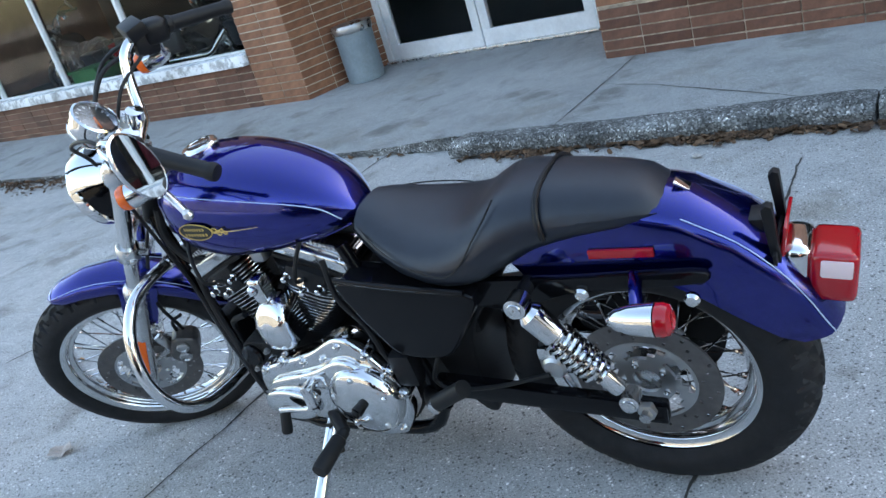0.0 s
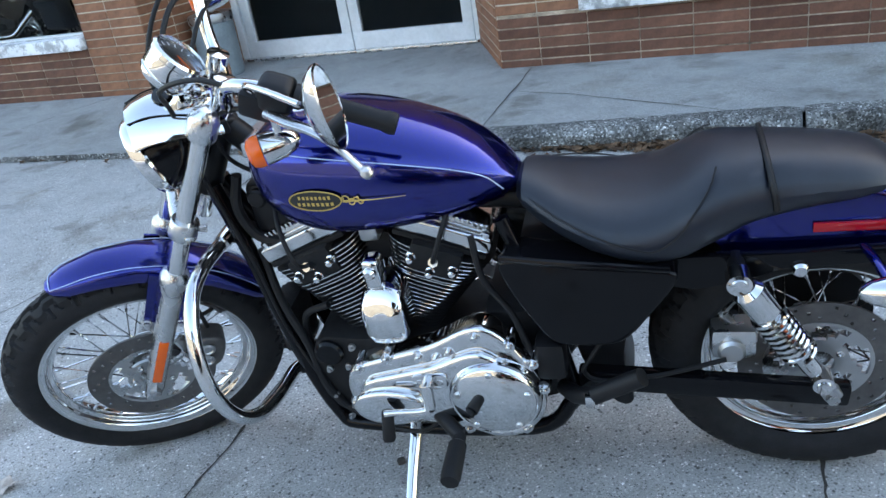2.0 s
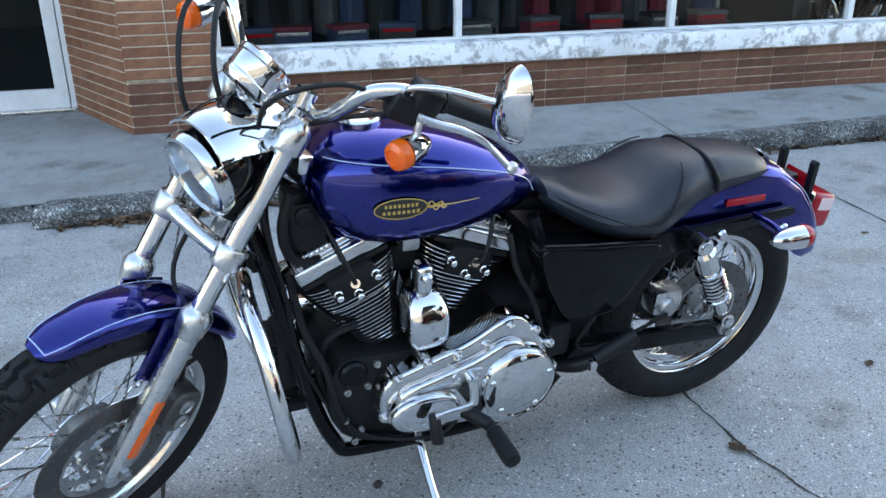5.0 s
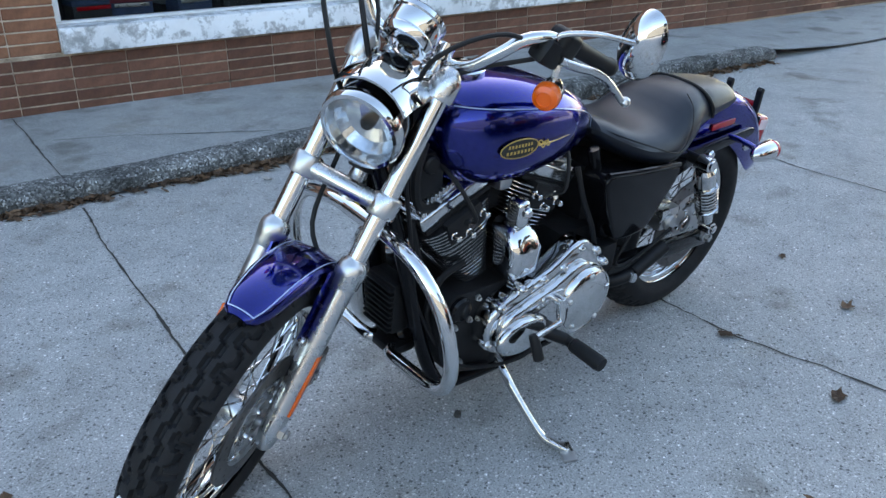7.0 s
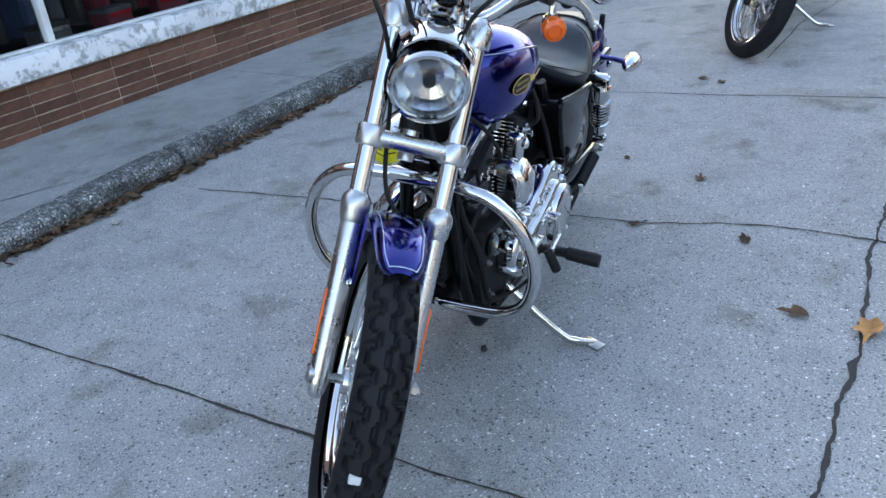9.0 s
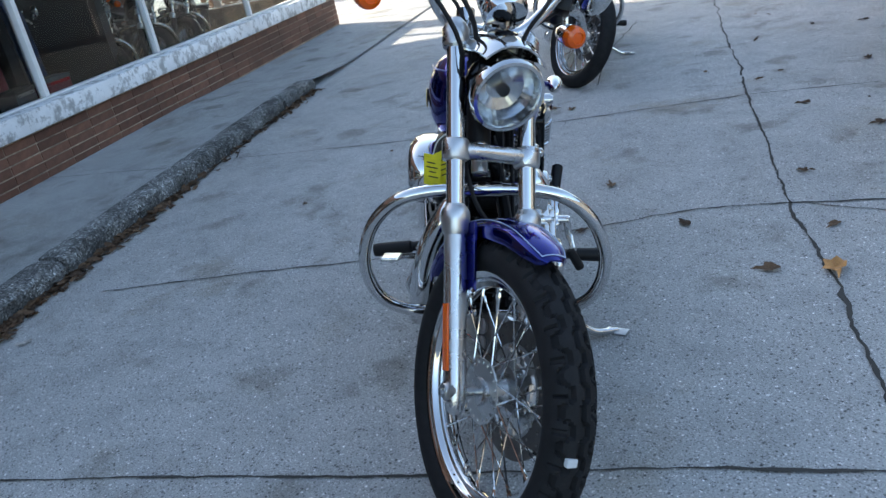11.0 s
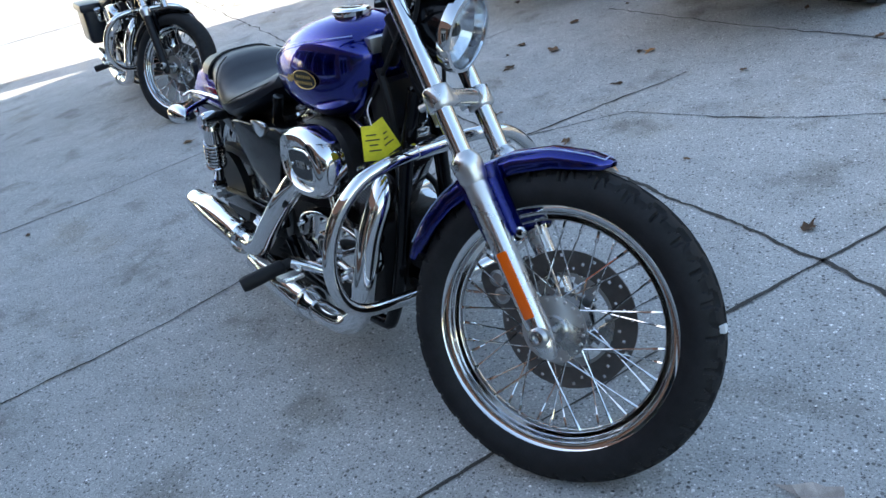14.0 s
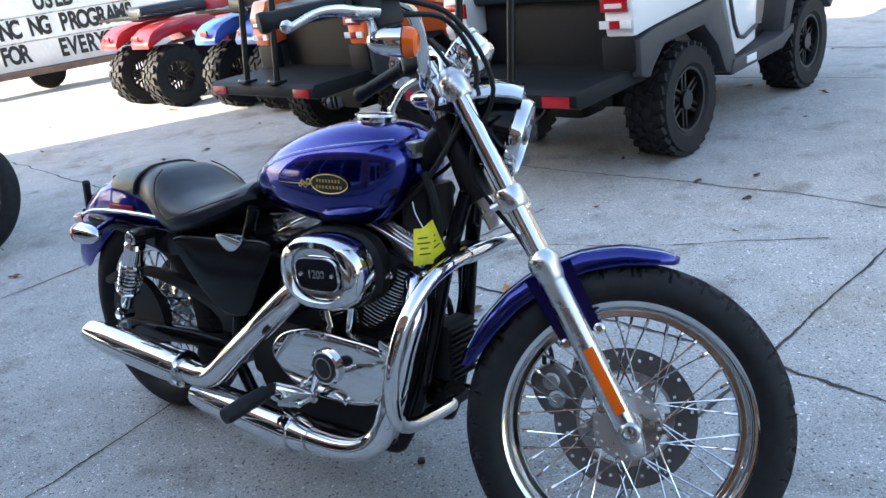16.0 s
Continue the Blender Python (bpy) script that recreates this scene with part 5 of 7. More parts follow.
    m2, t2 = cylinder_fins(root, Vector((0.868, 0, 0.30)), -22.5, -1)
    for m, t in ((m1, t1), (m2, t2)):
        part("spark_plug", rod(m @ Vector((0.0, 0.075, t - 0.035)), m @ Vector((0.0, 0.112, t - 0.015)), 0.010, 10), CHROME, root)
        part("plug_lead", tube([m @ Vector((0, 0.105, t - 0.018)), m @ Vector((0, 0.13, t + 0.01)), m @ Vector((0, 0.10, t + 0.08)), m @ Vector((0, 0.04, t + 0.13))], 0.005, 8, 5), GRIP, root)
    part("coil_box", block((1.075, 0.0, 0.715), (0.075, 0.105, 0.11), 0.015), SATIN, root, "black electrical box before the tank")
    part("ignition_switch", lathe([(0.001, 0), (0.019, 0), (0.02, 0.012), (0.016, 0.016), (0.001, 0.017)], 20, along_y(1.085, 0.05, 0.745)), SATIN, root)
    part("wiring_loom", tube([(1.11, 0.06, 0.80), (1.13, 0.065, 0.73), (1.11, 0.06, 0.66), (1.05, 0.06, 0.64)], 0.011, 8, 5), GRIP, root)
    part("wiring_loom", tube([(1.11, -0.05, 0.80), (1.14, -0.055, 0.72), (1.13, -0.05, 0.60), (1.10, -0.06, 0.45)], 0.010, 8, 5), GRIP, root)
    part("intake", block((0.87, -0.02, 0.60), (0.10, 0.10, 0.07), 0.02), CASE, root)
    part("coil_bracket", block((0.87, 0.05, 0.665), (0.04, 0.05, 0.05), 0.01), STEEL, root)
    for x, lean in ((0.845, -0.05), (0.90, 0.05)):
        part("pushrod_tube", rod((x, -0.098, 0.42), (x + lean, -0.098, 0.64), 0.010, 10), CHROME, root)
    # primary cover
    outline = [(0.965, 0.330), (0.945, 0.388), (0.875, 0.415), (0.770, 0.447), (0.690, 0.488), (0.645, 0.488), (0.600, 0.440), (0.560, 0.360), (0.556, 0.275), (0.600, 0.215), (0.660, 0.195), (0.730, 0.222), (0.870, 0.243), (0.945, 0.275)]
    pc = part("primary_cover", plate(smooth_outline(outline, 4), 0.11, 0.168, 0.012, seg=3), CHROME, root, "polished chrome primary cover with bolts")
    raised = smooth_outline([(0.755 + (x - 0.76) * 0.86, 0.325 + (z - 0.33) * 0.72) for x, z in outline], 4)
    part("cover_step", plate(raised, 0.16, 0.186, 0.014, seg=3), CHROME, pc)
    part("front_bulge", plate(smooth_outline([(0.95, 0.31), (0.925, 0.345), (0.86, 0.355), (0.80, 0.335), (0.80, 0.285), (0.86, 0.262), (0.925, 0.275)], 4), 0.175, 0.202, 0.012, seg=3), CHROME, pc)
    dc = part("derby_cover", lathe([(0.094, -0.03), (0.093, 0.0), (0.087, 0.009), (0.084, 0.0075), (0.082, 0.010), (0.06, 0.016), (0.03, 0.020), (0.001, 0.021)], 56, along_y(0.650, 0.188, 0.330)), CHROME, root, "round polished chrome clutch cover")
    for i in range(5):
        a = radians(90 + 72 * i)
        part("cover_bolt", lathe([(0.001, 0), (0.007, 0), (0.0075, 0.004), (0.005, 0.007), (0.001, 0.007)], 12, along_y(0.650 + 0.073 * math.cos(a), 0.198, 0.330 + 0.073 * math.sin(a))), ALU, dc)
    ip = part("inspection_plate", plate(smooth_outline([(0.812, 0.376), (0.806, 0.392), (0.775, 0.395), (0.742, 0.394), (0.736, 0.378), (0.742, 0.363), (0.775, 0.362), (0.806, 0.363)], 3), 0.180, 0.192, 0.004), CHROME, pc)
    for x in (0.795, 0.752):
        part("plate_screw", lathe([(0.001, 0), (0.007, 0), (0.0065, 0.003), (0.001, 0.005)], 12, along_y(x, 0.191, 0.378)), POLISH, ip)
    for x, z in ((0.927, 0.393), (0.862, 0.420), (0.793, 0.424), (0.729, 0.437), (0.672, 0.473), (0.608, 0.448), (0.567, 0.403), (0.552, 0.337), (0.60, 0.228), (0.72, 0.226), (0.87, 0.250), (0.955, 0.30)):
        part("bolt_boss", lathe([(0.001, -0.045), (0.013, -0.045), (0.013, -0.004), (0.011, 0.0), (0.001, 0.0)], 16, along_y(x, 0.170, z)), CHROME, pc)
        part("cover_bolt", lathe([(0.001, 0.0), (0.0075, 0.0), (0.0075, 0.006), (0.005, 0.008), (0.001, 0.008)], 12, along_y(x, 0.170, z)), POLISH, pc)
    # horn
    hm = Matrix.Translation((0.853, 0, 0.508))
    loops = []
    for y, k in ((0.085, 0.93), (0.10, 1.0), (0.135, 1.0), (0.15, 0.94), (0.158, 0.80), (0.162, 0.5), (0.163, 0.1)):
        ol = [(0.047, -0.02), (0.047, 0.020), (0.041, 0.044), (0.026, 0.060), (0, 0.066), (-0.026, 0.060), (-0.041, 0.044), (-0.047, 0.020), (-0.047, -0.02), (-0.044, -0.048), (-0.026, -0.066), (0.026, -0.068), (0.036, -0.058), (0.044, -0.045)]
        loops.append([hm @ Vector((x * k, y - 0.028 * max(0.0, z * k - 0.012) / 0.05, z * k)) for x, z in smooth_outline(ol, 3)])
    hn = part("horn_cover", rings(bmesh.new(), loops), CHROME, root, "polished chrome horn cover between the cylinders")
    part("horn_bracket", block((0.860, 0.112, 0.600), (0.036, 0.05, 0.070), 0.015, seg=3), CHROME, hn)
    part("horn_nut", lathe([(0.001, 0), (0.013, 0), (0.013, 0.008), (0.008, 0.014), (0.001, 0.015)], 20, along_y(0.860, 0.135, 0.610)), CHROME, hn)
    # left side cover and tank of oil on the right
    sc_l = part("side_cover", plate(smooth_outline([(0.598, 0.640), (0.46, 0.622), (0.31, 0.606), (0.298, 0.575), (0.335, 0.52), (0.385, 0.455), (0.43, 0.438), (0.515, 0.443), (0.552, 0.49), (0.59, 0.57)], 3), 0.075, 0.158, 0.014, seg=3), BLACK, root, "gloss black side cover")
    part("cover_lip", tube([(0.602, 0.150, 0.642), (0.50, 0.158, 0.632), (0.40, 0.160, 0.622), (0.308, 0.155, 0.608)], 0.010, 10, 4, flat=0.7), BLACK, sc_l)
    ot = part("oil_tank", plate(smooth_outline([(0.715, 0.622), (0.55, 0.618), (0.36, 0.606), (0.335, 0.575), (0.40, 0.50), (0.50, 0.425), (0.60, 0.43), (0.66, 0.52)], 3), -0.072, -0.150, 0.016, seg=3), BLACK, root, "gloss black oil tank with a chrome badge")
    part("badge", plate(smooth_outline([(0.625, 0.635), (0.53, 0.632), (0.545, 0.605), (0.575, 0.592), (0.61, 0.606)], 3), -0.148, -0.158, 0.003), CHROME, ot, "small chrome winged badge")
    part("inner_mudguard", plate(smooth_outline([(0.30, 0.60), (0.47, 0.60), (0.50, 0.44), (0.47, 0.30), (0.42, 0.22), (0.385, 0.23), (0.40, 0.34), (0.37, 0.46), (0.30, 0.55)], 3), -0.08, 0.085, 0.01), SATIN, root, "black inner mudguard")
    part("battery_box", block((0.47, 0.0, 0.53), (0.22, 0.15, 0.2), 0.02), SATIN, root)
    # cam cover, timer cover
    cc = part("cam_cover", plate(smooth_outline([(0.675, 0.335), (0.70, 0.395), (0.80, 0.43), (0.92, 0.43), (1.02, 0.425), (1.075, 0.40), (1.07, 0.34), (1.01, 0.285), (0.90, 0.262), (0.76, 0.27)], 4), -0.10, -0.145, 0.012, seg=3), CHROME, root, "polished chrome cam cover")
    part("timer_cover", lathe([(0.044, 0), (0.044, 0.012), (0.040, 0.016), (0.001, 0.017)], 36, Matrix.Translation((0.868, -0.143, 0.350)) @ Matrix.Rotation(radians(90), 4, 'X')), CHROME, cc)
    part("timer_ring", lathe([(0.035, 0.0165), (0.035, 0.0178), (0.001, 0.0178)], 36, Matrix.Translation((0.868, -0.143, 0.350)) @ Matrix.Rotation(radians(90), 4, 'X')), INK, cc)
    part("timer_dot", lathe([(0.027, 0.0170), (0.027, 0.0186), (0.0235, 0.0186), (0.0235, 0.0170)], 24, Matrix.Translation((0.868, -0.143, 0.350)) @ Matrix.Rotation(radians(90), 4, 'X')), STEEL, cc)
    for x, z in ((0.70, 0.37), (0.78, 0.415), (0.86, 0.42), (0.98, 0.415), (1.05, 0.385), (1.02, 0.30), (0.92, 0.275), (0.78, 0.285)):
        part("cover_bolt", lathe([(0.001, 0), (0.008, 0), (0.008, 0.008), (0.005, 0.010), (0.001, 0.010)], 12, Matrix.Translation((x, -0.144, z)) @ Matrix.Rotation(radians(90), 4, 'X')), CHROME, cc)
    part("tappet_cover", block((1.055, -0.12, 0.425), (0.05, 0.06, 0.05), 0.014), CHROME, root)
    # air cleaner
    am = Matrix.Translation((0.905, 0, 0.587)) @ Matrix.Rotation(radians(-4), 4, 'Y')
    def oval_ring(k, y, a=0.124, b=0.086, q=0.80, n=48):
        return [am @ Vector((k * a * math.copysign(abs(math.cos(2 * math.pi * j / n)) ** q, math.cos(2 * math.pi * j / n)), y, k * b * math.copysign(abs(math.sin(2 * math.pi * j / n)) ** q, math.sin(2 * math.pi * j / n)))) for j in range(n)]
    ac = part("air_cleaner", rings(bmesh.new(), [oval_ring(0.97, -0.125), oval_ring(1.0, -0.14), oval_ring(1.0, -0.165), oval_ring(0.95, -0.184), oval_ring(0.86, -0.194), oval_ring(0.72, -0.196), oval_ring(0.66, -0.190), oval_ring(0.64, -0.184), oval_ring(0.1, -0.184)]), CHROME, root, "oval chrome air cleaner with a black inset")
    part("inset", rings(bmesh.new(), [oval_ring(1, -0.1855, 0.064, 0.036, 0.55), oval_ring(1, -0.189, 0.062, 0.034, 0.55), oval_ring(0.1, -0.189, 0.062, 0.034, 0.55)]), BLACK, ac)
    part("inset_border", tube(oval_ring(1, -0.188, 0.066, 0.038, 0.55), 0.003, 6, 1, closed=True), CHROME, ac)
    for x in (-0.048, 0.048):
        part("inset_screw", lathe([(0.001, 0), (0.006, 0), (0.005, 0.004), (0.001, 0.005)], 12, am @ Matrix.Translation((x, -0.188, 0)) @ Matrix.Rotation(radians(90), 4, 'X')), CHROME, ac)
    part("back_plate", rings(bmesh.new(), [oval_ring(1.02, -0.085), oval_ring(1.06, -0.10), oval_ring(1.06, -0.118), oval_ring(0.98, -0.128), oval_ring(0.9, -0.128)]), CASE, ac, "black air cleaner back plate")
    if main:
        txt = bpy.data.curves.new("text", 'FONT')
        txt.body, txt.size, txt.extrude, txt.align_x, txt.align_y = "1200", 0.026, 0.001, 'CENTER', 'CENTER'
        tmp = bpy.data.objects.new("tmp", txt)
        scene.collection.objects.link(tmp)
        me = bpy.data.meshes.new_from_object(tmp.evaluated_get(bpy.context.evaluated_depsgraph_get()))
        bpy.data.objects.remove(tmp)
        own = bmesh.new()
        own.from_mesh(me)
        own.transform(am @ Matrix.Translation((0, -0.190, 0)) @ Matrix.Rotation(radians(90), 4, 'X'))
        part("number", own, STEEL, ac, "raised metal digits 1200", smooth=False)
    # exhaust
    def muffler(x0, x1, y, z0, z1):
        L = x1 - x0
        return part("muffler", lathe([(0.030, -0.001), (0.034, 0.0), (0.036, 0.015), (0.044, 0.12), (0.046, 0.2), (0.046, L - 0.09), (0.043, L - 0.05), (0.034, L - 0.02), (0.032, L), (0.001, L)], 32, aim((x0, y, z0), (x1, y, z1))), CHROME, root, "polished chrome muffler")
    mf = muffler(-0.03, 0.43, -0.215, 0.292, 0.268)
    part("muffler_opening", lathe([(0.030, 0.001), (0.026, 0.06), (0.001, 0.06)], 24, aim((-0.03, -0.215, 0.292), (0.43, -0.215, 0.268))), INK, mf)
    part("exhaust_pipe", tube([(0.40, -0.215, 0.270), (0.49, -0.215, 0.270), (0.545, -0.213, 0.292), (0.62, -0.205, 0.358), (0.74, -0.185, 0.465), (0.80, -0.15, 0.53), (0.80, -0.08, 0.58), (0.77, -0.04, 0.60)], 0.031, 18, 5), CHROME, root, "wide polished chrome exhaust pipe")
    mf2 = muffler(0.44, 0.86, -0.205, 0.208, 0.190)
    part("muffler_opening", lathe([(0.030, 0.001), (0.026, 0.06), (0.001, 0.06)], 24, aim((0.44, -0.205, 0.208), (0.86, -0.205, 0.190))), INK, mf2)
    part("exhaust_pipe", tube([(0.84, -0.205, 0.190), (0.94, -0.200, 0.190), (1.01, -0.192, 0.205), (1.058, -0.18, 0.25), (1.085, -0.165, 0.34), (1.10, -0.14, 0.44), (1.105, -0.10, 0.52), (1.07, -0.05, 0.57), (1.03, -0.02, 0.58)], 0.029, 18, 5), CHROME, root, "wide polished chrome exhaust pipe")
    for x, z in ((0.80, 0.193), (0.40, 0.27)):
        part("muffler_clamp", lathe([(0.047, -0.012), (0.049, -0.01), (0.049, 0.01), (0.047, 0.012)], 28, Matrix.Translation((x, -0.205 if x > 0.5 else -0.215, z)) @ Matrix.Rotation(radians(90), 4, 'Y')), CHROME, root)
    # engine guard
    gl = [(1.205, 0.0, 0.632), (1.21, 0.06, 0.634), (1.215, 0.13, 0.630), (1.214, 0.195, 0.610), (1.206, 0.252, 0.555), (1.196, 0.282, 0.480), (1.186, 0.284, 0.410), (1.173, 0.260, 0.345), (1.160, 0.21, 0.305), (1.150, 0.13, 0.288), (1.145, 0.05, 0.282), (1.13, 0.03, 0.28)]
    for s in (1, -1):
        part("engine_guard", tube([(x, y * s, z) for x, y, z in gl], 0.0155, 14, 5), CHROME, root, "curved chrome engine guard bar")
    part("guard_clamp", rod((1.208, -0.05, 0.634), (1.208, 0.05, 0.634), 0.019, 14), CHROME, root)
    part("guard_bracket", block((1.185, 0, 0.632), (0.06, 0.05, 0.03), 0.008), SATIN, root)
    part("guard_bracket", block((1.11, 0, 0.28), (0.07, 0.10, 0.025), 0.008), SATIN, root)
    # foot controls
    for s in (1, -1):
        bx = 0.719 if s > 0 else 0.745
        py, pz = (0.217, 0.236) if s > 0 else (-0.215, 0.278)
        tip = Vector((0.729, 0.334, 0.252)) if s > 0 else Vector((0.742, -0.352, 0.278))
        root_p = Vector((bx + 0.01, py, pz + 0.02))
        pg = part("foot_peg", lathe([(0.001, 0), (0.014, 0), (0.014, 0.02), (0.0185, 0.025), (0.0195, 0.06), (0.0205, (tip - root_p).length - 0.012), (0.018, (tip - root_p).length), (0.001, (tip - root_p).length + 0.001)], 18, aim(root_p, tip)), GRIP, root, "black rubber foot peg")
        part("peg_bracket", tube([(0.80, 0.13 * s, 0.25), (0.78, 0.17 * s, 0.275), root_p], 0.016, 12, 4), SATIN if s > 0 else CHROME, pg)
    part("shift_shaft", rod((0.775, 0.16, 0.384), (0.775, 0.222, 0.384), 0.012, 14), CHROME, root)
    sh = part("shift_lever", tube([(0.775, 0.214, 0.392), (0.774, 0.220, 0.360), (0.776, 0.224, 0.336), (0.80, 0.228, 0.332), (0.84, 0.230, 0.331), (0.868, 0.232, 0.329)], [0.013, 0.012, 0.012, 0.0095, 0.009, 0.010], 12, 5, flat=0.8), CHROME, root, "chrome shift lever with a rubber toe peg")
    part("toe_peg", lathe([(0.001, 0), (0.011, 0), (0.0125, 0.006), (0.0135, 0.06), (0.0115, 0.064), (0.001, 0.064)], 16, aim((0.866, 0.222, 0.330), (0.866, 0.256, 0.266))), GRIP, sh)
    part("peg_end", lathe([(0.001, 0.0), (0.008, 0.0), (0.0065, 0.004), (0.001, 0.005)], 14, aim((0.866, 0.252, 0.2735), (0.866, 0.286, 0.2095))), CHROME, sh)
    part("brake_pedal", tube([(0.74, -0.17, 0.262), (0.80, -0.225, 0.285), (0.87, -0.265, 0.312), (0.905, -0.275, 0.318)], [0.010, 0.009, 0.009, 0.009], 10, 5), CHROME, root, "chrome brake pedal")
    part("pedal_pad", block((0.898, -0.275, 0.325), (0.07, 0.05, 0.012), 0.004, Matrix.Translation((0.898, -0.275, 0.325)) @ Matrix.Rotation(radians(-12), 4, 'Y') @ Matrix.Translation((-0.898, 0.275, -0.325))), ALU, root)
    pp = part("passenger_peg", rod((0.452, 0.190, 0.345), (0.362, 0.205, 0.405), 0.0185, 16), GRIP, root, "folded ribbed rubber passenger peg")
    part("peg_mount", tube([(0.52, 0.12, 0.30), (0.49, 0.16, 0.315), (0.452, 0.19, 0.343)], 0.018, 12, 4), SATIN, pp)
    part("peg_clip", block((0.462, 0.190, 0.336), (0.02, 0.03, 0.03), 0.006), CHROME, pp)
    # rear caliper and brake line
    rcp = part("rear_caliper", block((0.195, 0.078, 0.392), (0.085, 0.06, 0.07), 0.016), ALU, root, "bare alloy rear brake caliper")
    part("caliper_bore", lathe([(0.001, 0), (0.024, 0), (0.026, 0.010), (0.02, 0.016), (0.001, 0.017)], 20, along_y(0.20, 0.106, 0.385)), STEEL, rcp)
    part("brake_line", tube([(0.21, 0.125, 0.375), (0.33, 0.135, 0.345), (0.44, 0.14, 0.335), (0.475, 0.14, 0.36), (0.455, 0.145, 0.405), (0.44, 0.14, 0.44), (0.50, 0.12, 0.43)], 0.0048, 8, 6), GRIP, root)
    part("master_cylinder", block((0.535, 0.13, 0.395), (0.06, 0.06, 0.09), 0.016), SATIN, root)
    # belt, guard and pulley on the right
    part("rear_pulley", lathe([(0.10, -0.012), (0.128, -0.012), (0.128, 0.012), (0.10, 0.012), (0.06, 0.008), (0.001, 0.008)], 48, along_y(0.04, -0.092, 0.314)), SATIN, root, "black belt pulley")
    part("belt_guard", plate(smooth_outline([(0.52, 0.36), (0.45, 0.44), (0.18, 0.475), (0.02, 0.465), (-0.10, 0.42), (-0.085, 0.40), (0.02, 0.44), (0.18, 0.45), (0.40, 0.40), (0.46, 0.34)], 3), -0.078, -0.108, 0.003), SATIN, root, "black belt guard")
    # side stand
    ss = part("side_stand", tube([(0.855, 0.10, 0.195), (0.858, 0.20, 0.124), (0.855, 0.285, 0.068), (0.849, 0.325, 0.059), (0.838, 0.365, 0.060)], [0.018, 0.015, 0.015, 0.016, 0.012], 12, 6, flat=0.7), CHROME, root, "chrome side stand, swung out to the ground")
    part("stand_foot", block((0.838, 0.362, 0.0555), (0.035, 0.07, 0.008), 0.003, Matrix.Translation((0.838, 0.362, 0.0555)) @ Matrix.Rotation(radians(8.3), 4, 'X') @ Matrix.Rotation(radians(-30), 4, 'Z') @ Matrix.Translation((-0.838, -0.362, -0.0555))), STEEL, ss)
    part("stand_pivot", block((0.855, 0.09, 0.20), (0.06, 0.05, 0.045), 0.01), SATIN, ss)
    if not main:
        for s in (1, -1):
            bag = part("saddlebag", block((-0.03, 0.20 * s, 0.50), (0.42, 0.14, 0.27), 0.04, seg=3), LEATHER, root, "black leather saddlebag")
            part("bag_lid", block((-0.03, 0.205 * s, 0.615), (0.43, 0.16, 0.06), 0.02), LEATHER, bag)
    return root


MAIN = Matrix.Translation((0.399, 1.418, 0.001)) @ Matrix.Rotation(radians(145), 4, 'Z') @ Matrix.Rotation(radians(-8.3), 4, 'X')
bike = build_motorcycle("violet blue motorcycle with chrome engine, leaning on its side stand", MAIN, 32, PAINT)

# price tags hung from the engine
tags = thing("price_tag", "two yellow card tags hung on the motorcycle", "tag", MAIN)
for i, (yaw, lean, dx) in enumerate(((66, -4, 0.0), (78, 24, 0.020))):
    m = Matrix.Translation((1.150, -0.112, 0.700)) @ Matrix.Rotation(radians(yaw), 4, 'Z') @ Matrix.Rotation(radians(-lean), 4, 'Y') @ Matrix.Translation((dx * 0.3, 0.004 * i, -0.047))
    card = part("card", block((0, 0, 0.008), (0.046, 0.0015, 0.076), 0.0005, m), YELLOW, tags, "bright yellow card with dark scribbles")
    bars = None
    for k, (w, z) in enumerate(((0.022, 0.026), (0.030, 0.015), (0.018, 0.004), (0.026, -0.008))):
        for s in (1, -1):
            bars = block((0.002 * k - 0.003, 0.0012 * s, z), (w, 0.0008, 0.0026), 0, m, bars)
    part("written_lines", bars, INK, card)
part("string", tube([(1.150, -0.112, 0.697), (1.12, -0.10, 0.725), (1.09, -0.07, 0.74)], 0.0015, 5, 3), WHITE_METAL, tags)

TWO = Matrix.Translation((3.30, -1.30, 0.001)) @ Matrix.Rotation(radians(140), 4, 'Z') @ Matrix.Rotation(radians(-8), 4, 'X')
bike2 = build_motorcycle("black touring motorcycle with leather saddlebags", TWO, 36, BLACK, False)


# ---------- parked vehicles ----------
PLASTIC = mottled("charcoal_plastic", (0.005, 0.006, 0.008), 0.6, 30.0, 0.8, 1.25, bumpy=0.1)
GREY_TRIM = mottled("grey_trim", (0.035, 0.037, 0.042), 0.5, 20.0, 0.85, 1.15)
WHITE_BODY = material("white_body_paint", (0.72, 0.72, 0.72), 0.25, coat=0.8)
ORANGE_BODY = material("orange_body_paint", (0.78, 0.13, 0.03), 0.28, coat=0.8)
RED_BODY = material("red_body_plastic", (0.42, 0.008, 0.012), 0.3, coat=0.5)
BLUE_BODY = material("blue_body_plastic", (0.02, 0.09, 0.42), 0.3, coat=0.5)
PLASTIC.node_tree.nodes["Principled BSDF"].inputs["Specular IOR Level"].default_value = 0.25
BLACK_RIM = material("black_rim", (0.006, 0.006, 0.007), 0.35, coat=0.15)


fat_wheels = {}


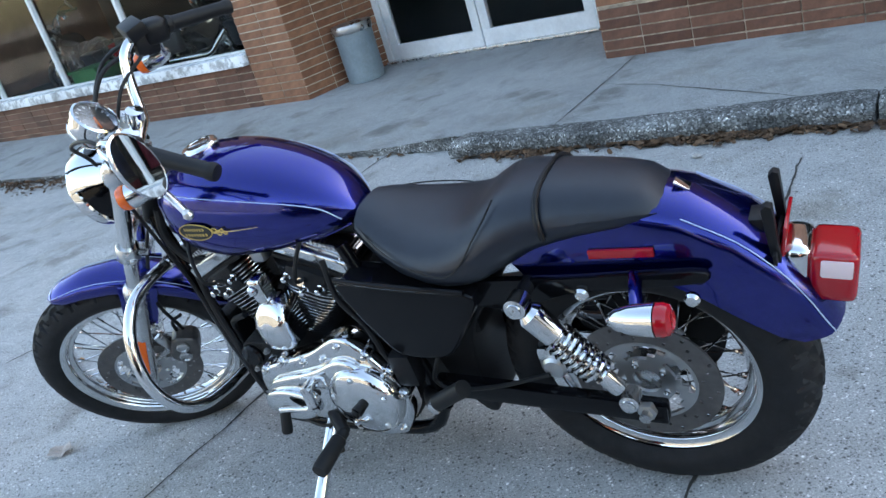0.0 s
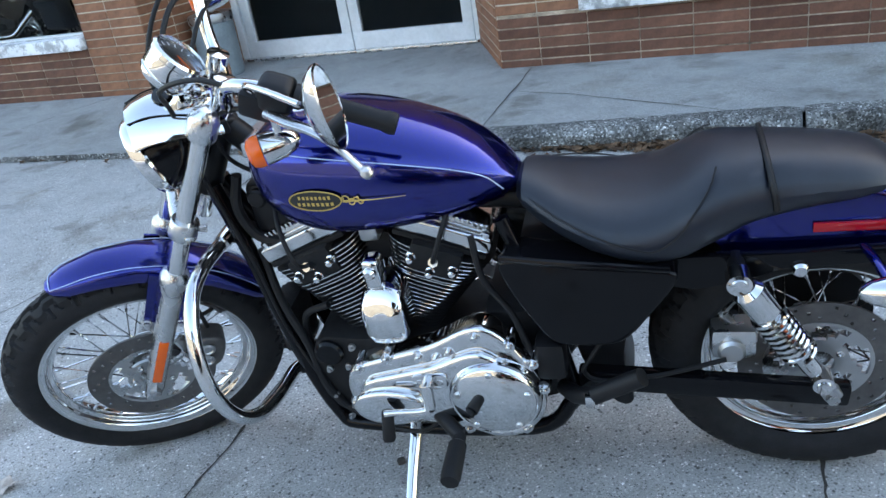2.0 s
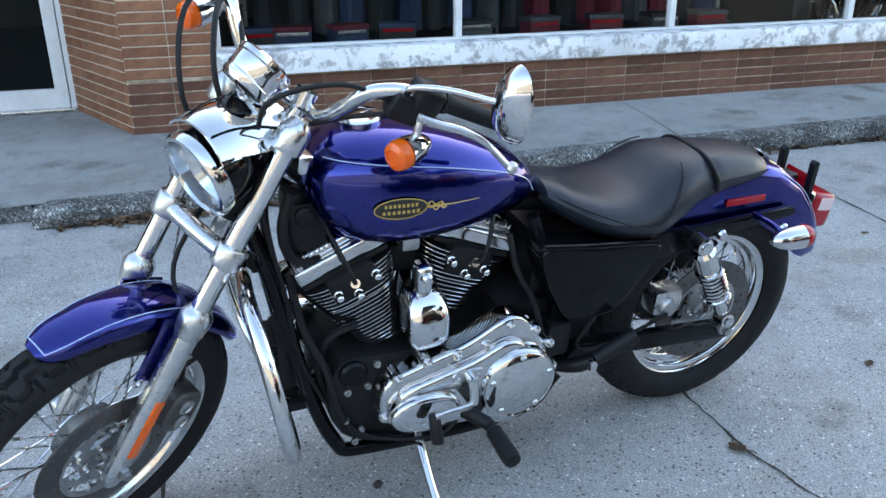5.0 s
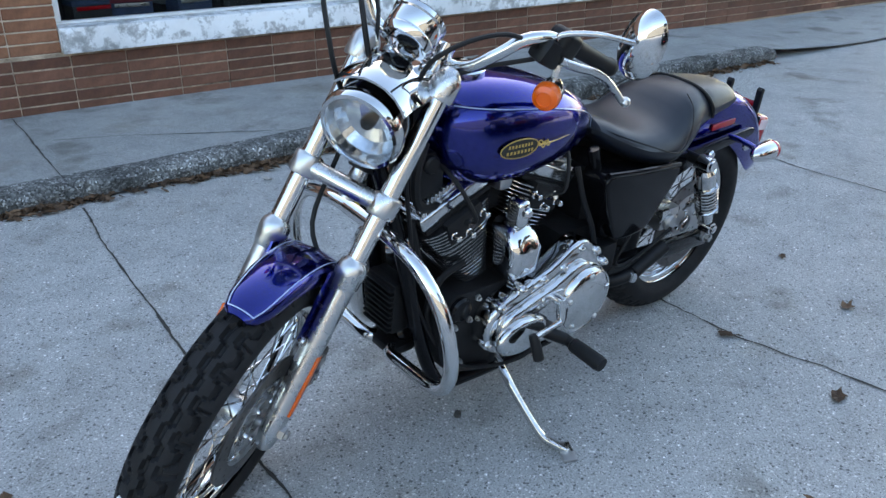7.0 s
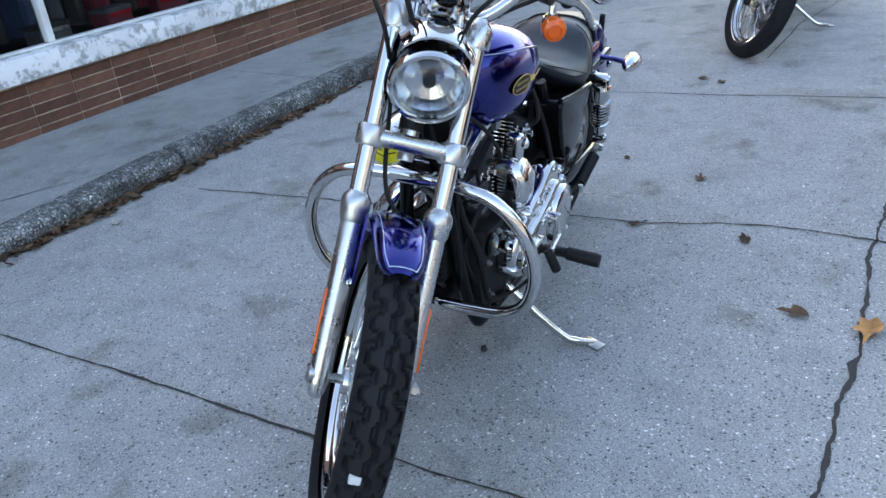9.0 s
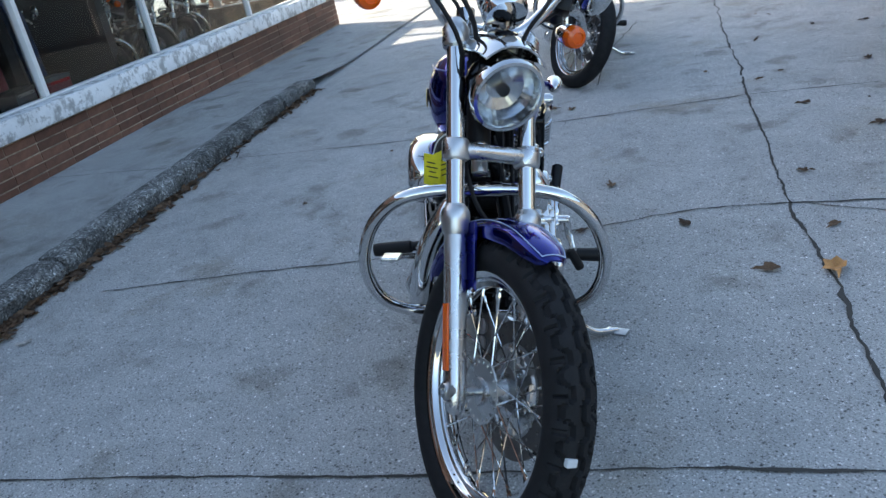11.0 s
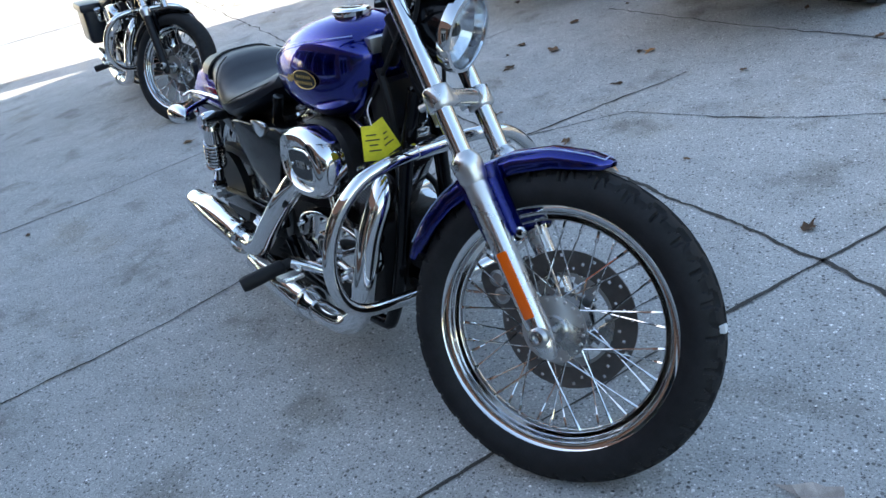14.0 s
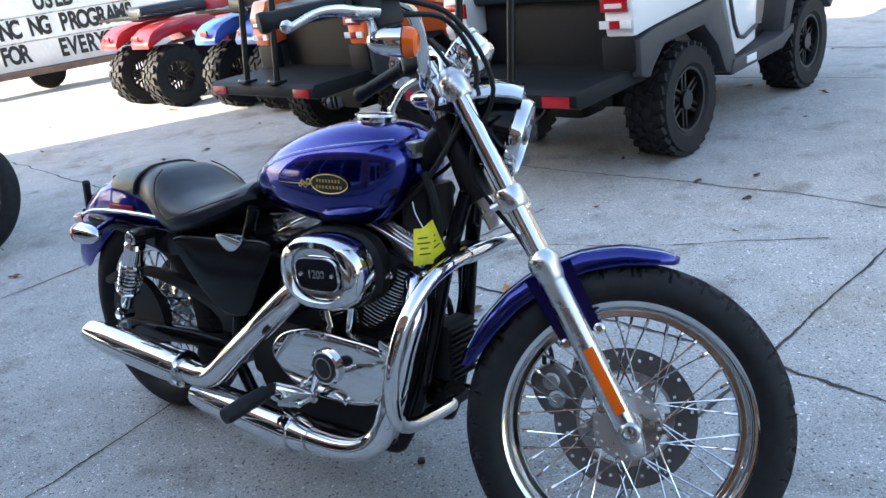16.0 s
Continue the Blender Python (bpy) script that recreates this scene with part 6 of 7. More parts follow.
def fat_wheel(root, centre, r, w, rim, name="wheel", lugs=26):
    """A wide off-road wheel with lugs and a dark twin-spoke rim; its axis lies along y."""
    if (r, lugs) in fat_wheels:
        src = fat_wheels[(r, lugs)]
        ob = copy_thing(src, Matrix.Translation(centre))
        ob.parent = root
        return ob
    at = Matrix()
    h = w / 2
    wh = part(name, lathe([(rim * 0.92, -h * 0.86), (rim, -h * 0.88), (rim, h * 0.88), (rim * 0.92, h * 0.86), (rim * 0.88, h * 0.5), (rim * 0.88, -h * 0.5)], 36, at @ along_y(0, 0, 0), closed=True), BLACK_RIM, root, "wide off-road wheel with a black rim")
    part("tyre", lathe([(rim, -h * 0.82), (rim + 0.02, -h * 0.98), (r * 0.9, -h), (r - 0.02, -h * 0.82), (r - 0.012, -h * 0.4), (r - 0.012, h * 0.4), (r - 0.02, h * 0.82), (r * 0.9, h), (rim + 0.02, h * 0.98), (rim, h * 0.82)], 48, at @ along_y(0, 0, 0), closed=True), RUBBER, wh, "knobbly black tyre")
    own = bmesh.new()
    for i in range(lugs):
        for k, (y, ww, tw) in enumerate(((-0.72, 0.34, 18), (-0.24, 0.30, -20), (0.24, 0.30, 20), (0.72, 0.34, -18))):
            a = 2 * math.pi * (i + 0.5 * (k % 2)) / lugs
            size = 2 * math.pi * r / lugs * 0.62
            m = at @ Matrix.Rotation(a, 4, 'Y') @ Matrix.Translation((0, y * h, r - 0.012)) @ Matrix.Rotation(radians(tw), 4, 'Z')
            own = block((0, 0, 0), (size, ww * h, 0.024), 0, m, own)
    tagged(part("tread", own, RUBBER, wh, smooth=False), kind="stuff")
    for s in (1, -1):
        for i in range(6):
            a = math.pi * 2 * i / 6
            for off in (-0.018, 0.018):
                own = block((off, s * h * 0.55, rim * 0.52), (0.016, 0.02, rim * 0.85), 0.004, at @ Matrix.Rotation(a, 4, 'Y'))
                part("rim_spoke", own, BLACK_RIM, wh)
        part("hub_cap", lathe([(0.001, 0), (0.05, 0), (0.05, 0.02), (0.03, 0.035), (0.001, 0.036)], 20, at @ along_y(0, s * h * 0.5 - (0.036 if s < 0 else 0), 0)), BLACK_RIM, wh)
    wh.matrix_basis = Matrix.Translation(centre)
    fat_wheels[(r, lugs)] = wh
    return wh


def golf_cart(label, at, paint):
    c = thing("golf_cart", label, "golf cart", at, "parked carts")
    for x in (0.0, 1.56):
        for y in (0.50, -0.50):
            fat_wheel(c, (x, y, 0.29), 0.29, 0.23, 0.165)
        part("axle", rod((x, -0.42, 0.27), (x, 0.42, 0.27), 0.035, 12), SATIN, c)
    part("motor", block((0.0, 0.08, 0.28), (0.26, 0.24, 0.2), 0.05), SATIN, c)
    part("chassis", block((0.80, 0, 0.34), (2.1, 0.62, 0.09), 0.02), SATIN, c)
    # rear platform
    pl = part("rear_platform", plate([(-0.30, 0.46), (-0.86, 0.445), (-0.895, 0.46), (-0.90, 0.515), (-0.87, 0.535), (-0.30, 0.535)], -0.55, 0.55, 0.015), PLASTIC, c, "charcoal plastic rear foot platform")
    for y in (0.44, -0.44):
        part("red_reflector", block((-0.902, y, 0.485), (0.006, 0.15, 0.05), 0.002), RED_LENS, pl, "red reflector")
    for y in (0.16, -0.16):
        part("grab_post", tube([(-0.86, y, 0.53), (-0.80, y, 0.9), (-0.72, y, 1.35), (-0.66, y, 1.80)], 0.019, 10, 4), SATIN, c, "black steel grab post")
        part("post_foot", block((-0.862, y, 0.542), (0.09, 0.10, 0.015), 0.003), SATIN, pl)
        for dx in (-0.03, 0.03):
            part("bolt", lathe([(0.001, 0), (0.009, 0), (0.008, 0.007), (0.001, 0.009)], 10, Matrix.Translation((-0.862 + dx, y + 0.035, 0.549))), STEEL, pl)
    # bodywork
    part("seat_box", block((-0.05, 0, 0.66), (0.55, 0.84, 0.42), 0.03), PLASTIC, c, "charcoal seat box")
    if paint == ORANGE_BODY:
        for y in (1, -1):
            part("body_side", plate([(-0.22, 0.80), (-0.18, 0.70), (0.16, 0.66), (0.28, 0.54), (0.38, 0.42), (0.56, 0.38), (0.90, 0.42), (0.95, 0.90), (0.62, 1.02), (-0.22, 1.0)], 0.595 * y, 0.635 * y, 0.015), paint, c, "bright orange moulded side panel")
            part("side_crease", tube([(-0.16, 0.638 * y, 0.92), (0.30, 0.640 * y, 0.80), (0.88, 0.638 * y, 0.72)], 0.010, 8, 3), paint, c)
    part("rear_seat", block((-0.16, 0, 0.90), (0.46, 0.92, 0.10), 0.04, seg=3), LEATHER, c, "black vinyl rear-facing seat")
    part("rear_backrest", block((0.05, 0, 1.17), (0.10, 0.92, 0.42), 0.04, Matrix.Translation((0.05, 0, 1.17)) @ Matrix.Rotation(radians(8), 4, 'Y') @ Matrix.Translation((-0.05, 0, -1.17)), seg=3), LEATHER, c, "black vinyl backrest")
    part("front_seat", block((0.42, 0, 0.86), (0.50, 0.96, 0.11), 0.04, seg=3), LEATHER, c, "black vinyl front seat")
    part("front_backrest", block((0.17, 0, 1.17), (0.10, 0.92, 0.42), 0.04, seg=3), LEATHER, c)
    for y in (1, -1):
        y0, y1 = 0.46 * y, 0.60 * y
        fl = part("rear_fender", plate([(-0.44, 0.50), (-0.36, 0.48), (-0.33, 0.52), (-0.22, 0.61), (0.18, 0.63), (0.33, 0.50), (0.42, 0.34), (0.52, 0.30), (0.56, 0.36), (0.46, 0.54), (0.36, 0.75), (-0.28, 0.70), (-0.44, 0.67)], y0, y1, 0.012), GREY_TRIM, c, "angular charcoal fender flare")
        part("rear_quarter", plate([(-0.46, 0.685), (-0.28, 0.705), (0.34, 0.755), (0.42, 0.90), (0.30, 1.0), (-0.42, 0.98), (-0.47, 0.88)], 0.43 * y, 0.585 * y, 0.02), paint, c, "painted rear quarter panel")
        part("rear_block", block((-0.42, 0.485 * y, 0.605), (0.08, 0.17, 0.17), 0.02), PLASTIC, c)
        tl = part("tail_light", block((-0.472, 0.49 * y, 0.84), (0.014, 0.14, 0.075), 0.004), RED_LENS, c, "red tail light")
        part("light_strip", block((-0.477, 0.49 * y, 0.83), (0.010, 0.09, 0.022), 0.002), CLEAR_PATCH, tl)
        for k in range(3):
            part("tape", block((-0.472, (0.435 + 0.055 * k) * y, 0.745), (0.014, 0.05, 0.035), 0.001), RED_LENS if k % 2 else WHITE_METAL, c)
        part("side_panel", plate([(0.40, 0.86), (0.56, 0.40), (0.82, 0.44), (0.86, 0.90), (0.60, 0.96)], 0.50 * y, 0.585 * y, 0.02), paint, c, "painted side panel")
        part("panel_crease", tube([(0.47, 0.588 * y, 0.78), (0.58, 0.592 * y, 0.50), (0.80, 0.592 * y, 0.52)], 0.012, 8, 3), GREY_TRIM, c)
        part("running_board", plate([(0.46, 0.31), (1.14, 0.33), (1.30, 0.40), (1.30, 0.45), (1.10, 0.41), (0.50, 0.39)], 0.44 * y, 0.61 * y, 0.012), GREY_TRIM, c, "charcoal running board")
        part("white_reflector", block((0.70, 0.613 * y, 0.36), (0.12, 0.006, 0.04), 0.002), WHITE_METAL, c)
        part("front_fender", plate([(1.16, 0.42), (1.24, 0.40), (1.34, 0.60), (1.76, 0.62), (1.92, 0.44), (2.0, 0.50), (1.95, 0.74), (1.70, 0.80), (1.26, 0.76)], 0.46 * y, 0.60 * y, 0.012), GREY_TRIM, c, "angular charcoal fender flare")
        part("roof_post", tube([(-0.2, 0.50 * y, 0.97), (-0.12, 0.50 * y, 1.4), (0.0, 0.50 * y, 1.84)], 0.02, 10, 3), SATIN, c)
        part("roof_post", tube([(1.38, 0.50 * y, 0.92), (1.22, 0.50 * y, 1.4), (1.08, 0.50 * y, 1.84)], 0.02, 10, 3), SATIN, c)
    part("floor_pan", block((1.0, 0, 0.42), (0.75, 0.96, 0.04), 0.01), PLASTIC, c)
    part("front_cowl", plate([(1.36, 0.42), (1.34, 0.98), (1.46, 1.0), (1.86, 0.86), (2.02, 0.70), (2.02, 0.50)], -0.46, 0.46, 0.03, seg=3), paint, c, "painted front cowl")
    part("roof", block((0.46, 0, 1.86), (1.75, 1.12, 0.06), 0.03, seg=3), SATIN, c, "black roof")
    return c


HEADING = Matrix.Rotation(radians(228.2), 4, 'Z')
golf_cart("white golf cart with charcoal fenders and black off-road wheels", Matrix.Translation((-1.27, -0.93, 0)) @ HEADING, WHITE_BODY)
golf_cart("orange golf cart with charcoal fenders and black off-road wheels", Matrix.Translation((0.10, -2.08, 0)) @ HEADING, ORANGE_BODY)


def quad_bike(label, at, paint):
    q = thing("quad_bike", label, "quad bike", at, "parked quad bikes")
    for x in (0.0, 1.25):
        for y in (0.36, -0.36):
            fat_wheel(q, (x, y, 0.30), 0.30, 0.24, 0.15, lugs=16)
        part("axle", rod((x, -0.3, 0.30), (x, 0.3, 0.30), 0.03, 10), SATIN, q)
    part("engine", block((0.62, 0, 0.42), (0.75, 0.36, 0.34), 0.06), SATIN, q)
    for y in (1, -1):
        part("rear_fender", plate(smooth_outline([(-0.28, 0.60), (-0.24, 0.72), (-0.06, 0.80), (0.39, 0.82), (0.56, 0.70), (0.59, 0.52), (0.52, 0.54), (0.42, 0.66), (0.14, 0.70), (-0.11, 0.67)], 2), 0.16 * y, 0.50 * y, 0.015), paint, q, "moulded plastic rear fender")
        part("front_fender", plate(smooth_outline([(0.96, 0.52), (1.00, 0.70), (1.14, 0.82), (1.59, 0.84), (1.80, 0.72), (1.76, 0.64), (1.59, 0.70), (1.29, 0.70), (1.09, 0.58), (1.04, 0.48)], 2), 0.16 * y, 0.50 * y, 0.015), paint, q, "moulded plastic front fender")
        part("foot_rest", block((0.62, 0.36 * y, 0.30), (0.5, 0.22, 0.04), 0.01), SATIN, q)
        part("tail_light", block((-0.29, 0.3 * y, 0.70), (0.02, 0.12, 0.05), 0.008), RED_LENS, q)
        part("hand_grip", rod((0.96, 0.22 * y, 1.06), (0.90, 0.40 * y, 1.05), 0.018, 12), GRIP, q)
    part("seat", block((0.28, 0, 0.90), (0.75, 0.28, 0.14), 0.05, seg=3), LEATHER, q, "black vinyl seat")
    part("fuel_pod", block((0.80, 0, 0.86), (0.36, 0.30, 0.22), 0.08, seg=3), paint, q)
    part("handlebar", tube([(0.96, 0.22, 1.06), (1.02, 0.10, 1.0), (1.02, -0.10, 1.0), (0.96, -0.22, 1.06)], 0.014, 10, 4), SATIN, q)
    part("front_bumper", tube([(1.5, 0.25, 0.40), (1.78, 0.22, 0.5), (1.8, 0.2, 0.7), (1.8, -0.2, 0.7), (1.78, -0.22, 0.5), (1.5, -0.25, 0.40)], 0.016, 10, 4), SATIN, q)
    for x0 in (-0.26, 1.10):
        rk = part("rack", tube([(x0, 0.4, 0.88), (x0 + 0.6, 0.4, 0.88), (x0 + 0.6, -0.4, 0.88), (x0, -0.4, 0.88)], 0.014, 8, 1, closed=True), SATIN, q, "black tube luggage rack")
        for k in range(5):
            part("rack_bar", rod((x0 + 0.1 + 0.1 * k, 0.4, 0.88), (x0 + 0.1 + 0.1 * k, -0.4, 0.88), 0.010, 8), SATIN, rk)
    return q


quad_bike("red quad bike with knobbly tyres", Matrix.Translation((2.54, -4.58, 0)) @ HEADING, RED_BODY)
quad_bike("blue quad bike with knobbly tyres", Matrix.Translation((1.26, -3.64, 0)) @ HEADING, BLUE_BODY)

# lettered sign on a trailer
SIGN = Matrix.Translation((5.3, -6.95, 0)) @ Matrix.Rotation(math.atan2(0.476, 0.879) + math.pi, 4, 'Z')
BOARD = mottled("white_sign_board", (0.78, 0.78, 0.76), 0.5, 3.0, 0.85, 1.05)
RUST = mottled("rusty_steel", (0.14, 0.09, 0.07), 0.8, 9.0, 0.6, 1.2)
sg = thing("trailer_sign", "white letter board sign on a steel trailer", "sign", SIGN)
part("board", block((0.6, 0, 1.10), (4.4, 0.12, 1.56), 0.01), BOARD, sg, "white board with black letters")
part("trailer_frame", block((0.6, 0.0, 0.275), (4.8, 0.5, 0.07), 0.01), RUST, sg, "rusty steel trailer frame")
for z in (0.655, 0.965, 1.275):
    part("letter_rail", block((0.6, -0.064, z), (4.36, 0.008, 0.014)), STEEL, sg)
for x in (0.35,):
    part("trailer_wheel", lathe([(0.10, -0.09), (0.22, -0.09), (0.24, -0.06), (0.24, 0.06), (0.22, 0.09), (0.10, 0.09), (0.09, 0.03), (0.001, 0.03)], 32, along_y(x, 0.30 if x < 0.5 else -0.3, 0.24)), RUBBER, sg)


def words(text, x, z, height, pitch):
    for i, ch in enumerate(text):
        if ch == " ":
            continue
        cu = bpy.data.curves.new("letter", 'FONT')
        cu.body, cu.size, cu.extrude, cu.offset, cu.align_x = ch, height * 1.38, 0.002, 0.012, 'CENTER'
        tmp = bpy.data.objects.new("tmp", cu)
        scene.collection.objects.link(tmp)
        me = bpy.data.meshes.new_from_object(tmp.evaluated_get(bpy.context.evaluated_depsgraph_get()))
        bpy.data.objects.remove(tmp)
        own = bmesh.new()
        own.from_mesh(me)
        own.transform(Matrix.Translation((x + i * pitch, -0.066, z)) @ Matrix.Rotation(radians(90), 4, 'X') @ Matrix.Diagonal((0.62, 1, 1, 1)))
        part("letter", own, INK, sg, smooth=False)


WORDS = [("USED    BIKES", 0.49, 1.03), ("FINANC NG PROGRAMS", -0.46, 0.72), ("FOR   EVERYONE", -0.08, 0.41)]

# stake, post and fence beyond the shop
part("stake", tube([(4.5, -4.65, 0.0), (4.62, -4.6, 0.35), (4.85, -4.5, 0.95)], 0.018, 8, 2), SATIN, None, "thin dark leaning metal stake in the lot", category="stake")
OLDWOOD = mottled("weathered_wood", (0.30, 0.19, 0.11), 0.85, 6.0, 0.6, 1.2, bumpy=0.4)
part("wooden_post", block((11.55, -3.2, 1.2), (0.12, 0.12, 2.4), 0.01), OLDWOOD, None, "weathered square wooden post beside the sidewalk", category="post")
fence = thing("fence", "weathered wooden picket fence beyond the shop", "fence", pose(14.2, -3.6, 0, 0, 0, 60))
for i in range(18):
    part("picket", block((0.16 * i, 0, 0.62), (0.11, 0.025, 1.24), 0.004), OLDWOOD, fence)
for z in (0.3, 0.95):
    part("rail", block((1.36, 0.035, z), (2.9, 0.04, 0.09), 0.004), OLDWOOD, fence)

# ---------- inside the shop ----------
def garment(at, mat, w=0.42, drop=0.75, seed=0):
    rnd = random.Random(seed)
    own = bmesh.new()
    loops = []
    for i in range(7):
        t = i / 6
        hw = w / 2 * (0.45 + 0.55 * min(1, t * 3)) * (1 + 0.08 * t)
        th = 0.04 + 0.03 * t
        loops.append([Vector((hw * math.cos(2 * math.pi * j / 20), th * math.sin(2 * math.pi * j / 20) * (1 + 0.5 * math.sin(j * 2.2 + seed)), -drop * t)) for j in range(20)])
    rings(own, loops)
    g = thing("jacket", "", "jacket", at, "jackets on the rack")
    part("cloth", own, mat, g)
    part("hanger", tube([(-0.18, 0, -0.02), (0, 0, 0.05), (0.18, 0, -0.02)], 0.006, 6, 3), STEEL, g)
    part("hook", tube([(0, 0, 0.05), (0, 0, 0.10), (0, 0.02, 0.125)], 0.004, 6, 3), STEEL, g)
    return g


CLOTHS = [mottled("cloth_" + n, c, 0.8, 12.0, 0.7, 1.25) for n, c in (("black", (0.02, 0.02, 0.022)), ("denim", (0.03, 0.05, 0.11)), ("wine", (0.16, 0.015, 0.03)), ("grey", (0.08, 0.08, 0.09)))]
NAMES = ["black leather jacket hanging on a rack", "dark blue denim jacket hanging on a rack", "wine red jacket hanging on a rack", "dark grey jacket hanging on a rack"]
rack = thing("clothes_rack", "steel clothes rack inside the shop window", "rack", BLD)
part("rail", rod((0.75, 0.75, 1.45), (4.4, 0.75, 1.45), 0.015, 10), STEEL, rack)
for u in (0.75, 2.55, 4.4):
    part("upright", rod((u, 0.75, FLOOR_Z), (u, 0.75, 1.45), 0.015, 10), STEEL, rack)
    part("foot", block((u, 0.75, FLOOR_Z + 0.015), (0.05, 0.5, 0.03), 0.005), STEEL, rack)
order = [0, 0, 3, 1, 0, 1, 0, 1, 3, 0, 2, 0, 2, 2, 3, 2, 0, 1]
for i, k in enumerate(order):
    g = garment(BLD @ pose(0.9 + i * 0.195, 0.75, 1.345, 0, 0, 70 + 8 * ((i * 7) % 3)), CLOTHS[k], 0.42, 0.80, i)
    tagged(g, NAMES[k])
bench = thing("display_bench", "low black display bench inside the shop window", "bench", BLD)
part("bench_top", block((2.55, 0.44, 0.465), (3.9, 0.30, 0.03), 0.006), SATIN, bench)
for u in (0.65, 1.95, 3.2, 4.45):
    part("leg", block((u, 0.44, 0.275), (0.04, 0.26, 0.35), 0.004), SATIN, bench)
for u, c, turn in ((0.78, 0, 8), (1.02, 1, -6), (1.38, 1, 14), (1.72, 0, -10), (2.25, 3, 4), (2.75, 2, 10), (3.25, 2, -12), (3.7, 3, 6), (4.1, 2, -4)):
    bx = thing("shoe_box", ("red" if c == 2 else "dark") + " cardboard box on the display bench", "box", BLD @ pose(u, 0.43, 0.48, 0, 0, turn))
    part("body", block((0, 0, 0.06), (0.24, 0.15, 0.12), 0.004), CLOTHS[c], bx)
    part("lid", block((0, 0, 0.13), (0.25, 0.16, 0.03), 0.004), CLOTHS[(c + 1) % 4], bx)
    part("band", block((0.0, -0.0805, 0.10), (0.20, 0.003, 0.022), 0.001), RED_LENS if c in (0, 2) else STEEL, bx)
for u, v, turn in ((5.35, 1.5, 200), (7.0, 1.5, 214), (8.2, 2.4, 190), (6.1, 1.35, 212), (7.75, 1.35, 206), (-4.6, 1.6, 160), (-6.0, 1.5, 20), (-7.6, 1.7, 170)):
    b = copy_thing(bike2, BLD @ pose(u, v, FLOOR_Z, -7, 0, turn))
    tagged(b, "black motorcycle on show inside the shop", group="motorcycles in the shop")
GREEN = mottled("green_plastic", (0.02, 0.22, 0.07), 0.5, 6.0, 0.8, 1.2)
tub = thing("storage_tub", "green plastic tub inside the shop window", "tub", BLD @ pose(-6.35, 0.62, FLOOR_Z))
part("body", block((0, 0, 0.26), (0.5, 0.34, 0.52), 0.03), GREEN, tub)
part("rim", block((0, 0, 0.53), (0.54, 0.38, 0.03), 0.01), GREEN, tub)


# ---------- leaves ----------
def leaf_mesh(seed):
    rnd = random.Random(seed)
    own = bmesh.new()
    n = 11
    pts = []
    for i in range(n):
        a = 2 * math.pi * i / n
        r = (0.68 + 0.32 * abs(math.cos(a * 2.5))) * rnd.uniform(0.75, 1.1)
        pts.append(own.verts.new((r * math.cos(a) * 0.6, r * math.sin(a) * 0.42, 0.10 + 0.22 * rnd.random() * r)))
    mid = own.verts.new((0, 0, 0.08))
    for i in range(n):
        own.faces.new((mid, pts[i], pts[(i + 1) % n]))
    tail = own.verts.new((0.95, 0.03, 0.12))
    own.faces.new((pts[0], pts[1], tail))
    return own


LEAVES = [mesh_data("leaf", leaf_mesh(i), LEAF, False) for i in range(5)]
ORANGE_LEAVES = [mesh_data("leaf", leaf_mesh(20 + i), LEAF_BRIGHT, False) for i in range(2)]
PALE = by_piece("pale_leaf", (0.5, 0.46, 0.42), 0.85, 0.1, 60.0)
PALE_LEAF = mesh_data("leaf", leaf_mesh(33), PALE, False)


def leaf(x, y, z, size, turn, data):
    ob = new("leaf", data)
    ob.matrix_world = pose(x, y, z - size * 0.02, 0, 0, turn) @ Matrix.Diagonal((size, size, size, 1))
    kind = "pale dry" if data is PALE_LEAF else "orange dry" if data in ORANGE_LEAVES else "brown dry curled"
    tagged(ob, kind + " leaf lying on the concrete", "leaf", "fallen leaves")


rnd = random.Random(5)
SPOTS = [(0.174, 1.19), (-0.091, 0.923), (0.459, 0.802), (0.82, 0.957), (1.763, 0.132), (-0.563, 1.032), (-0.504, 0.65), (-0.093, 0.29), (1.04, -0.946), (1.47, -0.80), (0.01, -0.34), (1.377, -2.16), (0.5, -0.47), (2.03, 1.10), (-0.65, -0.314), (-0.175, -0.527), (-0.61, 0.085), (-1.351, 1.4), (1.637, 1.792), (0.05, -0.71), (0.337, -1.66), (-0.117, -1.58), (-1.77, 0.229), (-1.90, -0.06), (-2.47, -0.97), (1.15, -2.88), (1.65, 0.09), (-0.97, 2.79), (0.4, -2.1), (0.0, -1.9), (0.75, -1.3), (-0.45, -1.2)]
for i, (x, y) in enumerate(SPOTS):
    leaf(x, y, 0.0, rnd.uniform(0.035, 0.065), rnd.uniform(0, 360), LEAVES[i % 5])
for x, y, s, d in ((-0.704, 0.915, 0.095, ORANGE_LEAVES[0]), (-1.511, 3.033, 0.09, ORANGE_LEAVES[1]), (-2.434, -1.9, 0.085, ORANGE_LEAVES[0]), (2.3, -4.1, 0.1, ORANGE_LEAVES[1]), (-0.7, -0.3, 0.06, ORANGE_LEAVES[1]), (-1.354, 2.362, 0.085, PALE_LEAF), (1.15, 3.15, 0.05, PALE_LEAF)):
    leaf(x, y, 0.0, s, rnd.uniform(0, 360), d)
part("stone", block((0, 0, 0.008), (0.02, 0.016, 0.014), 0.005, Matrix.Translation((-0.418, 1.886, 0))), CRACK, None, "small dark lump on the concrete", category="stone")
own = bmesh.new()
proto = leaf_mesh(3)
tmp = bpy.data.meshes.new("tmp")
proto.to_mesh(tmp)
proto.free()
